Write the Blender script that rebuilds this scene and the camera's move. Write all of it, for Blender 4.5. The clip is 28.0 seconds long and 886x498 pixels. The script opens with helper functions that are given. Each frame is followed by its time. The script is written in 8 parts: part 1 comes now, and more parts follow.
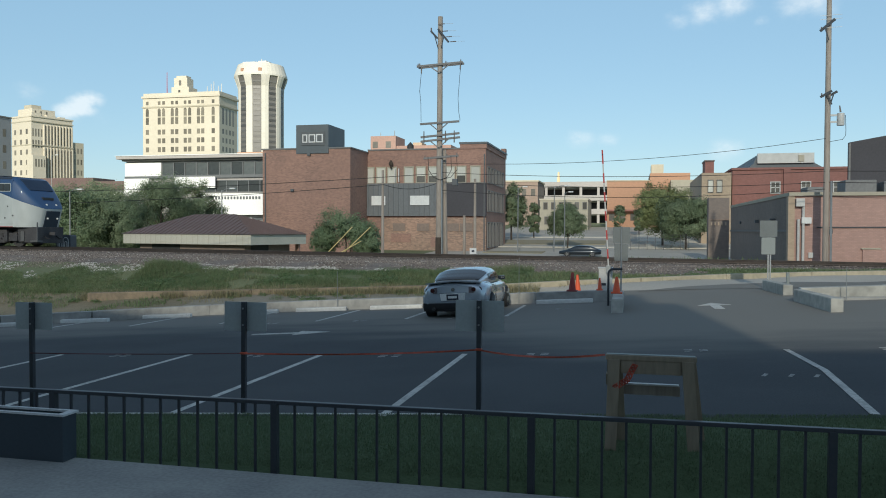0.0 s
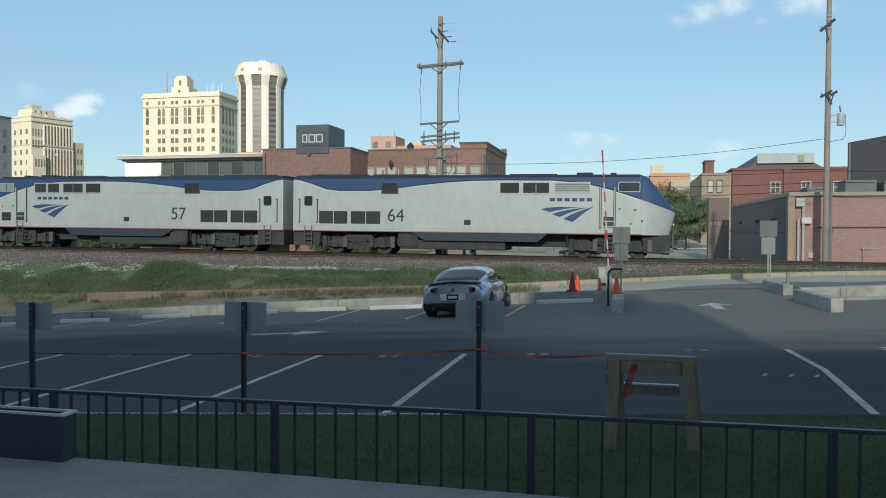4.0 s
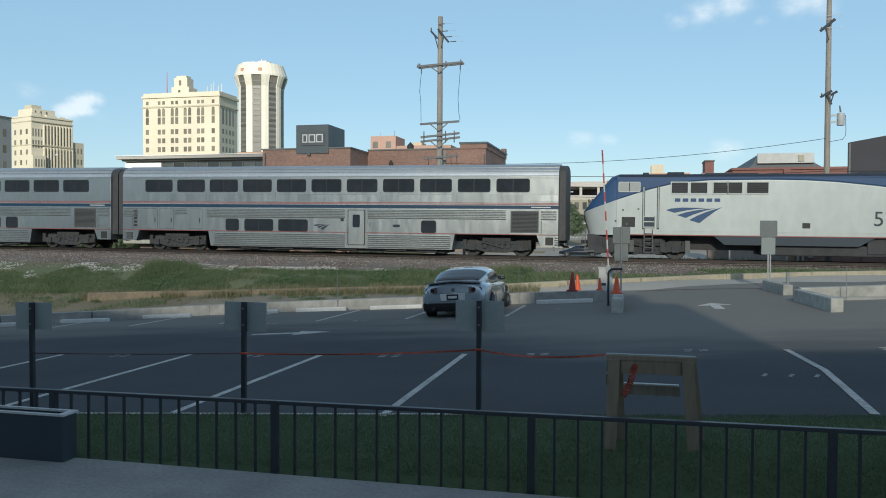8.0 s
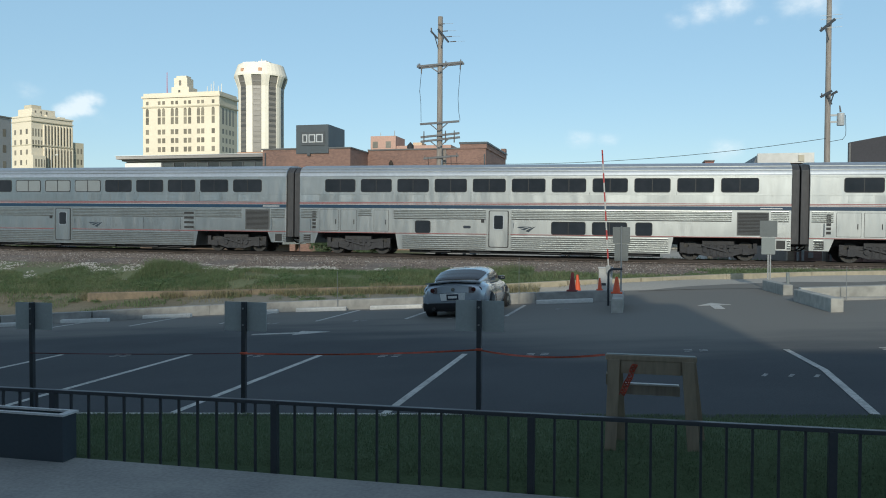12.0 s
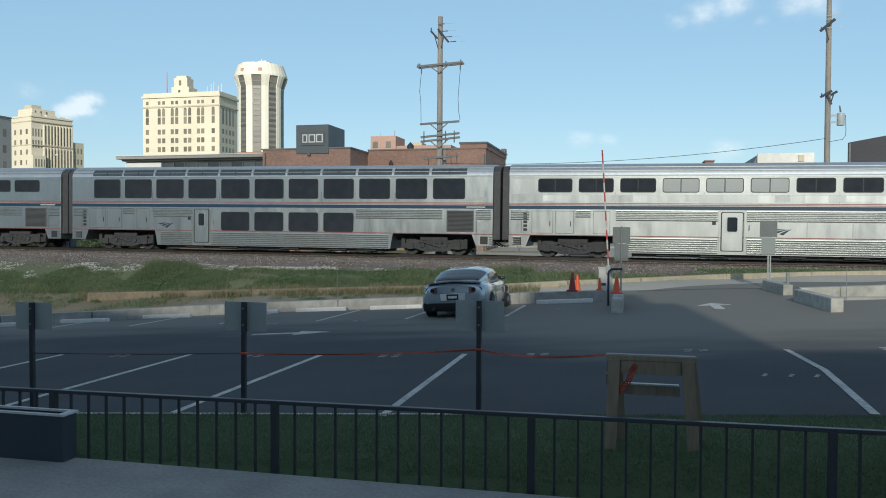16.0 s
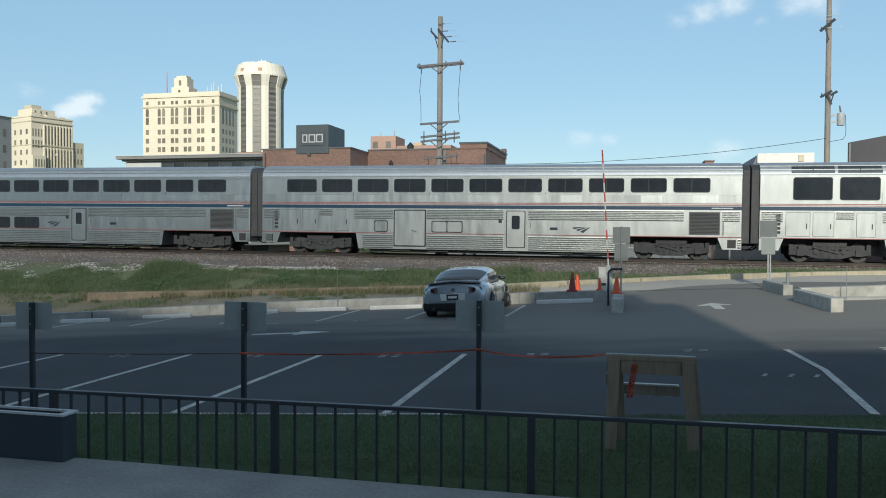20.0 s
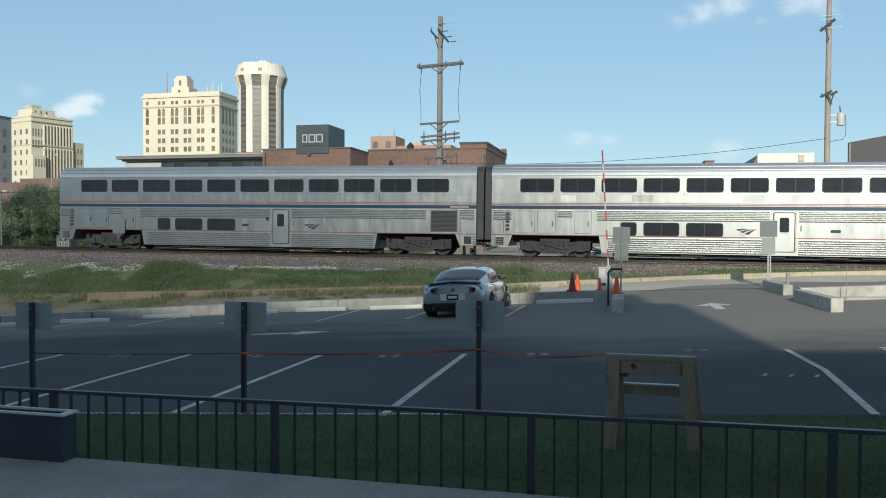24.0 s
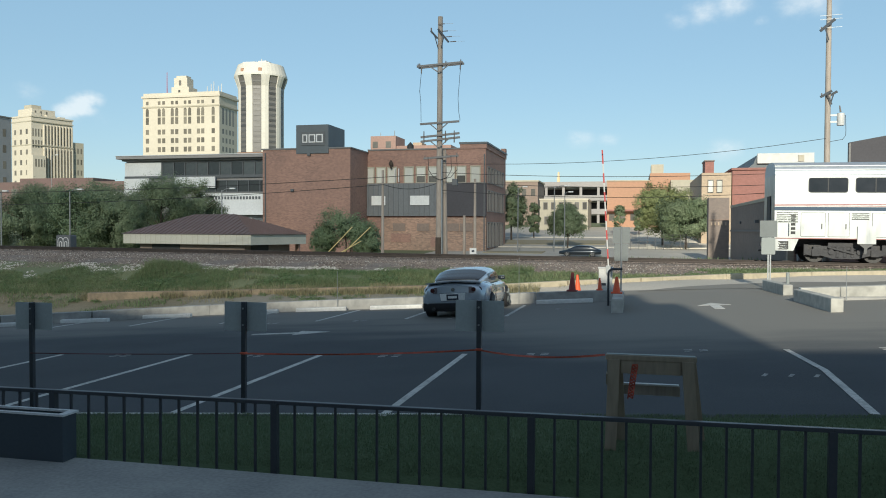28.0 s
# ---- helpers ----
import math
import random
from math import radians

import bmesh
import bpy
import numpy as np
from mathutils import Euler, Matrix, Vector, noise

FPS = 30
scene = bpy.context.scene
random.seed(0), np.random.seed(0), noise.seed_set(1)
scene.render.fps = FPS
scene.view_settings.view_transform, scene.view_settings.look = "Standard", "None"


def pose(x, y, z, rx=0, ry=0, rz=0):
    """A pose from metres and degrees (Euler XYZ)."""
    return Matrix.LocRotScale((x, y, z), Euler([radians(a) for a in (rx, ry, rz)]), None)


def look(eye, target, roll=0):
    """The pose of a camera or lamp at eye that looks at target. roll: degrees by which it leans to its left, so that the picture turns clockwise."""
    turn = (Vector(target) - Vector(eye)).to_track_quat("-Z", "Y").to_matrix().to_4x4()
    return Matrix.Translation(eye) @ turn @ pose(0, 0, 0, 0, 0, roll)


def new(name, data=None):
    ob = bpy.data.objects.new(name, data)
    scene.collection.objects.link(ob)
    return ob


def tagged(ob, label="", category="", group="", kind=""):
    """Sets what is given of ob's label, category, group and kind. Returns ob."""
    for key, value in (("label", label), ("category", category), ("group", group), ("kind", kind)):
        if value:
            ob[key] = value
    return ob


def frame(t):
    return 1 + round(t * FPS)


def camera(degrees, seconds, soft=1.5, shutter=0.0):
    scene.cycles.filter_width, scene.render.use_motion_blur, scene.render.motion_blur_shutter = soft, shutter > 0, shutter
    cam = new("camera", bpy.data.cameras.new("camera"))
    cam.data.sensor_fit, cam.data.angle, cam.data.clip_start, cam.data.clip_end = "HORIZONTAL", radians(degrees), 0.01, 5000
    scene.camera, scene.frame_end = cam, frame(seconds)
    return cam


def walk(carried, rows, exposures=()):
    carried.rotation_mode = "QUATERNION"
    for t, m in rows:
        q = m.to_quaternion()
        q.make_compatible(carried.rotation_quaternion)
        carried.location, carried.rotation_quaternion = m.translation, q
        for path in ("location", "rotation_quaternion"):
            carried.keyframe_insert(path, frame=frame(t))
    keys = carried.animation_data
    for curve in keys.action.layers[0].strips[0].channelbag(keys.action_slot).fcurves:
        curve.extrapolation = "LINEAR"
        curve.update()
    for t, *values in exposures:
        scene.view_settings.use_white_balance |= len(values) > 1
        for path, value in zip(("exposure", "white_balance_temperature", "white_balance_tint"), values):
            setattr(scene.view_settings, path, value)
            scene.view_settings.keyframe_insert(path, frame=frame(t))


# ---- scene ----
EYE = Vector((0, 0, 2.3))
YAW, PITCH = radians(13.366), radians(1.3366)
AHEAD = Vector((-math.sin(YAW) * math.cos(PITCH), math.cos(YAW) * math.cos(PITCH), -math.sin(PITCH)))
cam = camera(58.0, 28.0, soft=1.0)
VIEW = look(EYE, EYE + AHEAD * 20, roll=0.229)
walk(cam, [(0.0, VIEW), (28.0, VIEW)], exposures=[(0.0, 0.08, 6500, 6), (8.0, 0.13, 6500, 6), (20.0, 0.1, 6500, 6), (24.0, 0.05, 6520, 6), (28.0, 0.05, 6550, 6)])

# ---- sky and sun ----
SUN_UP = radians(22.0)
SUN_FROM = Vector((0.107, -0.994, math.tan(SUN_UP))).normalized()


# direction, size and density of the cloud puffs
CLOUDS = ((-0.605, 0.784, 0.138, 0.019, 2.2), (-0.598, 0.789, 0.145, 0.017, 2.0), (-0.617, 0.777, 0.132, 0.017, 1.9), (-0.605, 0.784, 0.134, 0.05, 0.72), (-0.643, 0.751, 0.149, 0.03, 0.75),
          (0.076, 0.965, 0.252, 0.034, 1.05), (0.109, 0.96, 0.258, 0.034, 1.1), (0.052, 0.967, 0.246, 0.025, 0.9), (0.137, 0.962, 0.236, 0.013, 1.0), (0.184, 0.95, 0.256, 0.045, 1.0),
          (-0.065, 0.992, 0.113, 0.026, 0.95), (-0.03, 0.993, 0.112, 0.022, 0.8), (0.102, 0.99, 0.097, 0.03, 0.95), (-0.53, 0.841, 0.107, 0.05, 0.75))


def make_world():
    w = bpy.data.worlds.new("sky")
    scene.world = w
    w.use_nodes = True
    nt = w.node_tree
    nt.nodes.clear()
    n, l = nt.nodes.new, nt.links.new
    out, bg, sky = n("ShaderNodeOutputWorld"), n("ShaderNodeBackground"), n("ShaderNodeTexSky")
    sky.sky_type = "NISHITA"
    sky.sun_disc = False
    sky.sun_elevation, sky.sun_rotation = SUN_UP, math.pi - 0.107
    sky.air_density, sky.dust_density, sky.ozone_density = 1.0, 0.3, 1.2
    tc = n("ShaderNodeTexCoord")
    # a few cumulus puffs, each a soft spot broken up by noise
    sp = n("ShaderNodeMapping")
    sp.inputs["Scale"].default_value = (1, 1, 1.5)
    l(tc.outputs["Generated"], sp.inputs["Vector"])
    nz = n("ShaderNodeTexNoise")
    nz.inputs["Scale"].default_value, nz.inputs["Detail"].default_value, nz.inputs["Roughness"].default_value = 26, 6, 0.6
    l(sp.outputs["Vector"], nz.inputs["Vector"])
    total = None
    for x, y, z, wide, gain in CLOUDS:
        d = n("ShaderNodeVectorMath")
        d.operation = "DISTANCE"
        l(sp.outputs["Vector"], d.inputs[0])
        v = Vector((x, y, z)).normalized()
        d.inputs[1].default_value = (v.x, v.y, v.z * 1.5)
        mr = n("ShaderNodeMapRange")
        mr.inputs["From Min"].default_value, mr.inputs["From Max"].default_value = wide * 1.5, wide * 0.2
        mr.inputs["To Max"].default_value = gain
        l(d.outputs["Value"], mr.inputs["Value"])
        if total is None:
            total = mr.outputs["Result"]
        else:
            mx = n("ShaderNodeMath")
            mx.operation = "MAXIMUM"
            l(total, mx.inputs[0]), l(mr.outputs["Result"], mx.inputs[1])
            total = mx.outputs[0]
    mul = n("ShaderNodeMath")
    mul.operation = "MULTIPLY"
    l(total, mul.inputs[0]), l(nz.outputs["Fac"], mul.inputs[1])
    mr = n("ShaderNodeMapRange")
    mr.interpolation_type = "SMOOTHSTEP"
    mr.inputs["From Min"].default_value, mr.inputs["From Max"].default_value = 0.22, 0.85
    mr.inputs["To Max"].default_value = 0.7
    l(mul.outputs[0], mr.inputs["Value"])
    mix = n("ShaderNodeMixRGB")
    mix.inputs["Color2"].default_value = (7.2, 7.6, 8.0, 1)
    # hazy air evens out the sky, and thin high cloud greys it overhead
    haze, veil, up, lift = n("ShaderNodeMixRGB"), n("ShaderNodeMixRGB"), n("ShaderNodeSeparateXYZ"), n("ShaderNodeMapRange")
    haze.inputs["Fac"].default_value, haze.inputs["Color2"].default_value = 0.62, (2.35, 4.1, 5.75, 1)
    l(sky.outputs["Color"], haze.inputs["Color1"]), l(tc.outputs["Generated"], up.inputs[0])
    lift.interpolation_type = "SMOOTHSTEP"
    lift.inputs["From Min"].default_value, lift.inputs["From Max"].default_value, lift.inputs["To Max"].default_value = 0.28, 0.6, 0.85
    l(up.outputs["Z"], lift.inputs["Value"]), l(lift.outputs["Result"], veil.inputs["Fac"])
    l(haze.outputs["Color"], veil.inputs["Color1"])
    grey = n("ShaderNodeMixRGB")
    grey.inputs["Fac"].default_value, grey.inputs["Color2"].default_value = 0.3, (2.3, 2.3, 2.2, 1)
    l(sky.outputs["Color"], grey.inputs["Color1"]), l(grey.outputs["Color"], veil.inputs["Color2"])
    l(mr.outputs["Result"], mix.inputs["Fac"]), l(veil.outputs["Color"], mix.inputs["Color1"])
    bg.inputs["Strength"].default_value = 0.125
    l(mix.outputs["Color"], bg.inputs["Color"]), l(bg.outputs["Background"], out.inputs["Surface"])


make_world()
sun = new("sun", bpy.data.lights.new("sun", "SUN"))
sun.data.energy, sun.data.angle, sun.data.color = 4.6, radians(0.8), (1.0, 0.93, 0.8)
sun.matrix_basis = look(SUN_FROM * 200, (0, 0, 0))

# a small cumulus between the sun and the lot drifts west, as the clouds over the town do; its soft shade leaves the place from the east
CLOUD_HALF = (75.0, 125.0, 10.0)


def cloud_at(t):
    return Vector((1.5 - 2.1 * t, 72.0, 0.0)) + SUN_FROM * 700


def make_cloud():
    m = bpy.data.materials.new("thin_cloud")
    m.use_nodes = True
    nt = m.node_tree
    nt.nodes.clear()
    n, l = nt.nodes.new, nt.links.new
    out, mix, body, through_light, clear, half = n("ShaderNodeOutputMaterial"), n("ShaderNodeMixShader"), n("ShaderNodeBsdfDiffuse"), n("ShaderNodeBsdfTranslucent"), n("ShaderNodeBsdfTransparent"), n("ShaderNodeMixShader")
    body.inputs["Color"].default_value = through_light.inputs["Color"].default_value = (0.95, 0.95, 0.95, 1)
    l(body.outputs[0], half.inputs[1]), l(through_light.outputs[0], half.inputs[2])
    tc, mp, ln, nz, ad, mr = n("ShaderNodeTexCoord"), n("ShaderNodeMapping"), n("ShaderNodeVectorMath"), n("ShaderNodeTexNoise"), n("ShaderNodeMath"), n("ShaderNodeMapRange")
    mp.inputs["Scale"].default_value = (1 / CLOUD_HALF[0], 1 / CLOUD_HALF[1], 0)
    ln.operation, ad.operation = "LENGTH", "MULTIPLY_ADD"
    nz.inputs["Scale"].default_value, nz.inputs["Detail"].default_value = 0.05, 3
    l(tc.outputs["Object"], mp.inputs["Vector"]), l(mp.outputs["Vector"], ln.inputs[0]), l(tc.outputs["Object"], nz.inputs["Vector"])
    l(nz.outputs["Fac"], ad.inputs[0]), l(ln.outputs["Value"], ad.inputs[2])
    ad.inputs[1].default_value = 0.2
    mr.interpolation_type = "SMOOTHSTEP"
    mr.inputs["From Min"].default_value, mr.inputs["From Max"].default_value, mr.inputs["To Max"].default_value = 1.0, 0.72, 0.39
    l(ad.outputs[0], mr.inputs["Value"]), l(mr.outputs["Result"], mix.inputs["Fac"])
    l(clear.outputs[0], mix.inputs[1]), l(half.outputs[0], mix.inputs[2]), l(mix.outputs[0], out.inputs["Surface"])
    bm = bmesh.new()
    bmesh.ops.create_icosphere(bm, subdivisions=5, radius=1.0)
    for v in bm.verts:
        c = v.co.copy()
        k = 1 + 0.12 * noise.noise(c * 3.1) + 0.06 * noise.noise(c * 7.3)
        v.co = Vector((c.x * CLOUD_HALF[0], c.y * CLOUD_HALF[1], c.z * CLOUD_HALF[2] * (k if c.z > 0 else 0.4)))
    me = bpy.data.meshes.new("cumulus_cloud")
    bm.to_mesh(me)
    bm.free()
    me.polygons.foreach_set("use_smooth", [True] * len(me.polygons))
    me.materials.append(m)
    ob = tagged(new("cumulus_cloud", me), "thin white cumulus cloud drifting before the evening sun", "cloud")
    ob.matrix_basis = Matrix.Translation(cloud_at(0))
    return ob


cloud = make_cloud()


# ---- materials ----
def mat(name, a, b=None, rough=0.7, metal=0.0, big=0.6, fine=25.0, bump=0.15, deep=0.01, mixing=(0.35, 0.65), stretch=(1, 1, 1), coat=0.0, vary=0.0, rough2=None, wavy=0.0):
    """A surface of two colours mixed by noise at two scales, with fine relief; vary: brightness from piece to piece."""
    m = bpy.data.materials.new(name)
    m.use_nodes = True
    nt = m.node_tree
    n, l = nt.nodes.new, nt.links.new
    bs = nt.nodes["Principled BSDF"]
    b = b or tuple(x * 0.75 for x in a)
    tc, mp = n("ShaderNodeTexCoord"), n("ShaderNodeMapping")
    mp.inputs["Scale"].default_value = stretch
    l(tc.outputs["Object"], mp.inputs["Vector"])
    n1, n2 = n("ShaderNodeTexNoise"), n("ShaderNodeTexNoise")
    n1.inputs["Scale"].default_value, n1.inputs["Detail"].default_value = big, 4
    n2.inputs["Scale"].default_value, n2.inputs["Detail"].default_value = fine, 3
    l(mp.outputs["Vector"], n1.inputs["Vector"]), l(mp.outputs["Vector"], n2.inputs["Vector"])
    ad = n("ShaderNodeMath")
    ad.operation = "ADD"
    l(n1.outputs["Fac"], ad.inputs[0]), l(n2.outputs["Fac"], ad.inputs[1])
    mr = n("ShaderNodeMapRange")
    mr.inputs["From Min"].default_value, mr.inputs["From Max"].default_value = mixing[0] * 2, mixing[1] * 2
    l(ad.outputs[0], mr.inputs["Value"])
    mx = n("ShaderNodeMixRGB")
    mx.inputs["Color1"].default_value, mx.inputs["Color2"].default_value = (*a, 1), (*b, 1)
    l(mr.outputs["Result"], mx.inputs["Fac"])
    colour = mx.outputs["Color"]
    if vary:
        oi, hs, vr = n("ShaderNodeObjectInfo"), n("ShaderNodeHueSaturation"), n("ShaderNodeMapRange")
        vr.inputs["To Min"].default_value, vr.inputs["To Max"].default_value = 1 - vary, 1 + vary
        l(oi.outputs["Random"], vr.inputs["Value"]), l(vr.outputs["Result"], hs.inputs["Value"]), l(colour, hs.inputs["Color"])
        colour = hs.outputs["Color"]
    l(colour, bs.inputs["Base Color"])
    bs.inputs["Roughness"].default_value, bs.inputs["Metallic"].default_value = rough, metal
    if rough2 is not None:
        rr = n("ShaderNodeMapRange")
        rr.inputs["To Min"].default_value, rr.inputs["To Max"].default_value = rough, rough2
        l(mr.outputs["Result"], rr.inputs["Value"]), l(rr.outputs["Result"], bs.inputs["Roughness"])
    bs.inputs["Coat Weight"].default_value = coat
    if wavy:
        wp, n3 = n("ShaderNodeBump"), n("ShaderNodeTexNoise")
        n3.inputs["Scale"].default_value, n3.inputs["Detail"].default_value = 0.9, 1
        wp.inputs["Strength"].default_value, wp.inputs["Distance"].default_value = 1.0, wavy
        m3 = n("ShaderNodeMapping")
        m3.inputs["Scale"].default_value = (1.7, 1.7, 0.5)
        l(tc.outputs["Object"], m3.inputs["Vector"]), l(m3.outputs["Vector"], n3.inputs["Vector"]), l(n3.outputs["Fac"], wp.inputs["Height"]), l(wp.outputs["Normal"], bs.inputs["Normal"])
    if bump:
        bp = n("ShaderNodeBump")
        bp.inputs["Strength"].default_value, bp.inputs["Distance"].default_value = bump, deep
        if wavy:
            l(wp.outputs["Normal"], bp.inputs["Normal"])
        l(n2.outputs["Fac"], bp.inputs["Height"]), l(bp.outputs["Normal"], bs.inputs["Normal"])
    return m


def brick_mat(name, a, b, mortar, course=0.075, rough=0.85, spread=0.08):
    """Brickwork too far off for single bricks: courses in box projection on the upright faces, with stains."""
    m = mat(name, a, b, rough, big=0.25, fine=3.0, bump=0)
    nt = m.node_tree
    n, l = nt.nodes.new, nt.links.new
    bs = nt.nodes["Principled BSDF"]
    base = bs.inputs["Base Color"].links[0].from_socket
    tc, sx, cx = n("ShaderNodeTexCoord"), n("ShaderNodeSeparateXYZ"), n("ShaderNodeCombineXYZ")
    l(tc.outputs["Object"], sx.inputs[0])
    ad = n("ShaderNodeMath")
    ad.operation = "ADD"
    l(sx.outputs["X"], ad.inputs[0]), l(sx.outputs["Y"], ad.inputs[1])
    l(ad.outputs[0], cx.inputs["X"]), l(sx.outputs["Z"], cx.inputs["Y"])
    bt = n("ShaderNodeTexBrick")
    bt.inputs["Scale"].default_value = 1.0
    bt.inputs["Brick Width"].default_value, bt.inputs["Row Height"].default_value, bt.inputs["Mortar Size"].default_value = course * 2.9, course, 0.012
    bt.inputs["Color1"].default_value, bt.inputs["Color2"].default_value, bt.inputs["Mortar"].default_value = (1 - spread, 1 - spread, 1 - spread, 1), (1 + spread, 1 + spread * 0.8, 1 + spread * 0.6, 1), (*mortar, 1)
    l(cx.outputs[0], bt.inputs["Vector"])
    mu = n("ShaderNodeMixRGB")
    mu.blend_type = "MULTIPLY"
    mu.inputs["Fac"].default_value = 1.0
    l(base, mu.inputs["Color1"]), l(bt.outputs["Color"], mu.inputs["Color2"])
    l(mu.outputs["Color"], bs.inputs["Base Color"])
    bp = n("ShaderNodeBump")
    bp.inputs["Strength"].default_value, bp.inputs["Distance"].default_value = 0.25, 0.006
    bp.invert = True
    l(bt.outputs["Fac"], bp.inputs["Height"]), l(bp.outputs["Normal"], bs.inputs["Normal"])
    return m


def leaf_mat(name, a, b, big=1.2, low=0.7, high=1.3, glow=0.35):
    m = mat(name, a, b, 0.65, big=big, fine=6.0, bump=0)
    nt = m.node_tree
    bs = nt.nodes["Principled BSDF"]
    base = bs.inputs["Base Color"].links[0].from_socket
    g, hs, vr = nt.nodes.new("ShaderNodeNewGeometry"), nt.nodes.new("ShaderNodeHueSaturation"), nt.nodes.new("ShaderNodeMapRange")
    vr.inputs["To Min"].default_value, vr.inputs["To Max"].default_value = low, high
    nt.links.new(g.outputs["Random Per Island"], vr.inputs["Value"])
    nt.links.new(vr.outputs["Result"], hs.inputs["Value"]), nt.links.new(base, hs.inputs["Color"])
    nt.links.new(hs.outputs["Color"], bs.inputs["Base Color"])
    # thin leaves let part of the light through
    out, mix, tr = nt.nodes["Material Output"], nt.nodes.new("ShaderNodeMixShader"), nt.nodes.new("ShaderNodeBsdfTranslucent")
    mix.inputs["Fac"].default_value = glow
    nt.links.new(hs.outputs["Color"], tr.inputs["Color"])
    nt.links.new(bs.outputs[0], mix.inputs[1]), nt.links.new(tr.outputs[0], mix.inputs[2]), nt.links.new(mix.outputs[0], out.inputs["Surface"])
    return m


STEEL = mat("brushed_stainless_steel", (0.514, 0.54, 0.537), (0.441, 0.464, 0.462), 0.33, 0.9, big=0.6, fine=2.2, bump=0.03, deep=0.01, stretch=(2.2, 1, 0.45), rough2=0.45, mixing=(0.4, 0.62), wavy=0.024)
STEEL_ROOF = mat("roof_stainless_steel", (0.52, 0.56, 0.6), (0.42, 0.46, 0.5), 0.42, 0.5, big=0.5, fine=6, bump=0.05)
STEEL_FLUTE = mat("fluted_stainless_steel", (0.571, 0.598, 0.585), (0.449, 0.47, 0.462), 0.36, 0.88, big=0.7, fine=8, bump=0.03)
DARK_GLASS = mat("dark_tinted_glass", (0.0272, 0.0342, 0.0418), (0.0442, 0.0504, 0.0608), 0.12, 0.0, bump=0.0, big=0.3, fine=2)
# white blinds of the dining car, and painted glare on one cab window
BLIND_GLARE_GLASS = mat("glass_with_white_blind_and_glare", (0.42, 0.44, 0.43), (0.36, 0.38, 0.375), 0.3, 0.3, bump=0)
MULLION = mat("mullion_grey", (0.035, 0.037, 0.04), rough=0.5, bump=0)
# the sky's reflection is put into this lighter bluish glass colour
ROOF_GLASS = mat("glass_with_painted_sky_sheen", (0.12, 0.14, 0.15), (0.09, 0.105, 0.115), 0.16, 0.5, bump=0, big=0.4, fine=2)
RED_STRIPE = mat("red_stripe_paint", (0.38, 0.105, 0.1), (0.32, 0.1, 0.095), 0.5, bump=0)
BLUE_STRIPE = mat("navy_stripe_paint", (0.02, 0.056, 0.105), (0.025, 0.064, 0.115), 0.4, bump=0)
WHITE_STRIPE = mat("white_stripe_paint", (0.72, 0.72, 0.7), rough=0.5, bump=0)
LOCO_SILVER = mat("locomotive_silver_paint", (0.592, 0.625, 0.605), (0.51, 0.543, 0.523), 0.42, 0.1, big=0.4, fine=3, bump=0.03, coat=0.15, stretch=(1, 1, 0.5))
LOCO_BLUE = mat("locomotive_blue_paint", (0.0298, 0.0875, 0.213), (0.0368, 0.0875, 0.189), 0.52, big=0.5, fine=5, bump=0.02, coat=0.2)
LOCO_SKIRT = mat("locomotive_dark_skirt_paint", (0.03, 0.05, 0.075), (0.04, 0.055, 0.07), 0.55, bump=0.05)
LOCO_ROOF = mat("sooty_roof", (0.035, 0.05, 0.08), (0.025, 0.03, 0.04), 0.7, bump=0.1)
BOGIE = mat("sooty_bogie_steel", (0.0547, 0.0556, 0.0607), (0.0967, 0.0959, 0.0991), 0.8, 0.0, big=2, fine=20, bump=0.3)
WHEEL = mat("wheel_steel", (0.0399, 0.0399, 0.0399), (0.0731, 0.0705, 0.0678), 0.6, 0.1, big=3, fine=20, bump=0.2)
SHROUD = mat("sooty_brown_shroud", (0.052, 0.053, 0.056), (0.09, 0.088, 0.09), 0.6, big=1.2, fine=9, bump=0.4, stretch=(1, 1, 0.3))
BLACK_RUBBER = mat("black_rubber", (0.02, 0.02, 0.022), (0.03, 0.03, 0.032), 0.8, bump=0.2, fine=12)
LADDER_STEEL = mat("dull_ladder_steel", (0.16, 0.165, 0.165), (0.11, 0.11, 0.11), 0.6, 0.3, bump=0.05)
GRILLE = mat("grille_dark", (0.03, 0.03, 0.03), (0.05, 0.05, 0.05), 0.6, bump=0.1)
RAIL = mat("rail_steel", (0.0819, 0.0678, 0.0609), (0.0527, 0.0444, 0.041), 0.55, 0.6, big=3, fine=30, bump=0.2)
TIE = mat("creosoted_tie", (0.084, 0.0756, 0.07), (0.126, 0.115, 0.106), 0.9, big=3, fine=25, bump=0.5, vary=0.3)
BALLAST = mat("ballast_stone", (0.261, 0.221, 0.19), (0.137, 0.116, 0.1), 0.95, big=0.5, fine=14, bump=0.9, deep=0.04, mixing=(0.4, 0.6))
WHITE_GRAVEL = mat("pale_limestone_gravel", (0.673, 0.646, 0.595), (0.491, 0.466, 0.428), 0.95, big=1, fine=20, bump=0.8, deep=0.03)
STONES = leaf_mat("loose_stones", (0.237, 0.194, 0.164), (0.147, 0.121, 0.104), 1.2, 0.4, 1.8, 0.0)
ASPHALT = mat("dark_sealed_asphalt", (0.0605, 0.0675, 0.0745), (0.089, 0.097, 0.105), 0.85, big=0.35, fine=60, bump=0.25, deep=0.006, mixing=(0.38, 0.62))
ASPHALT.node_tree.nodes["Principled BSDF"].inputs["Specular IOR Level"].default_value = 0.2


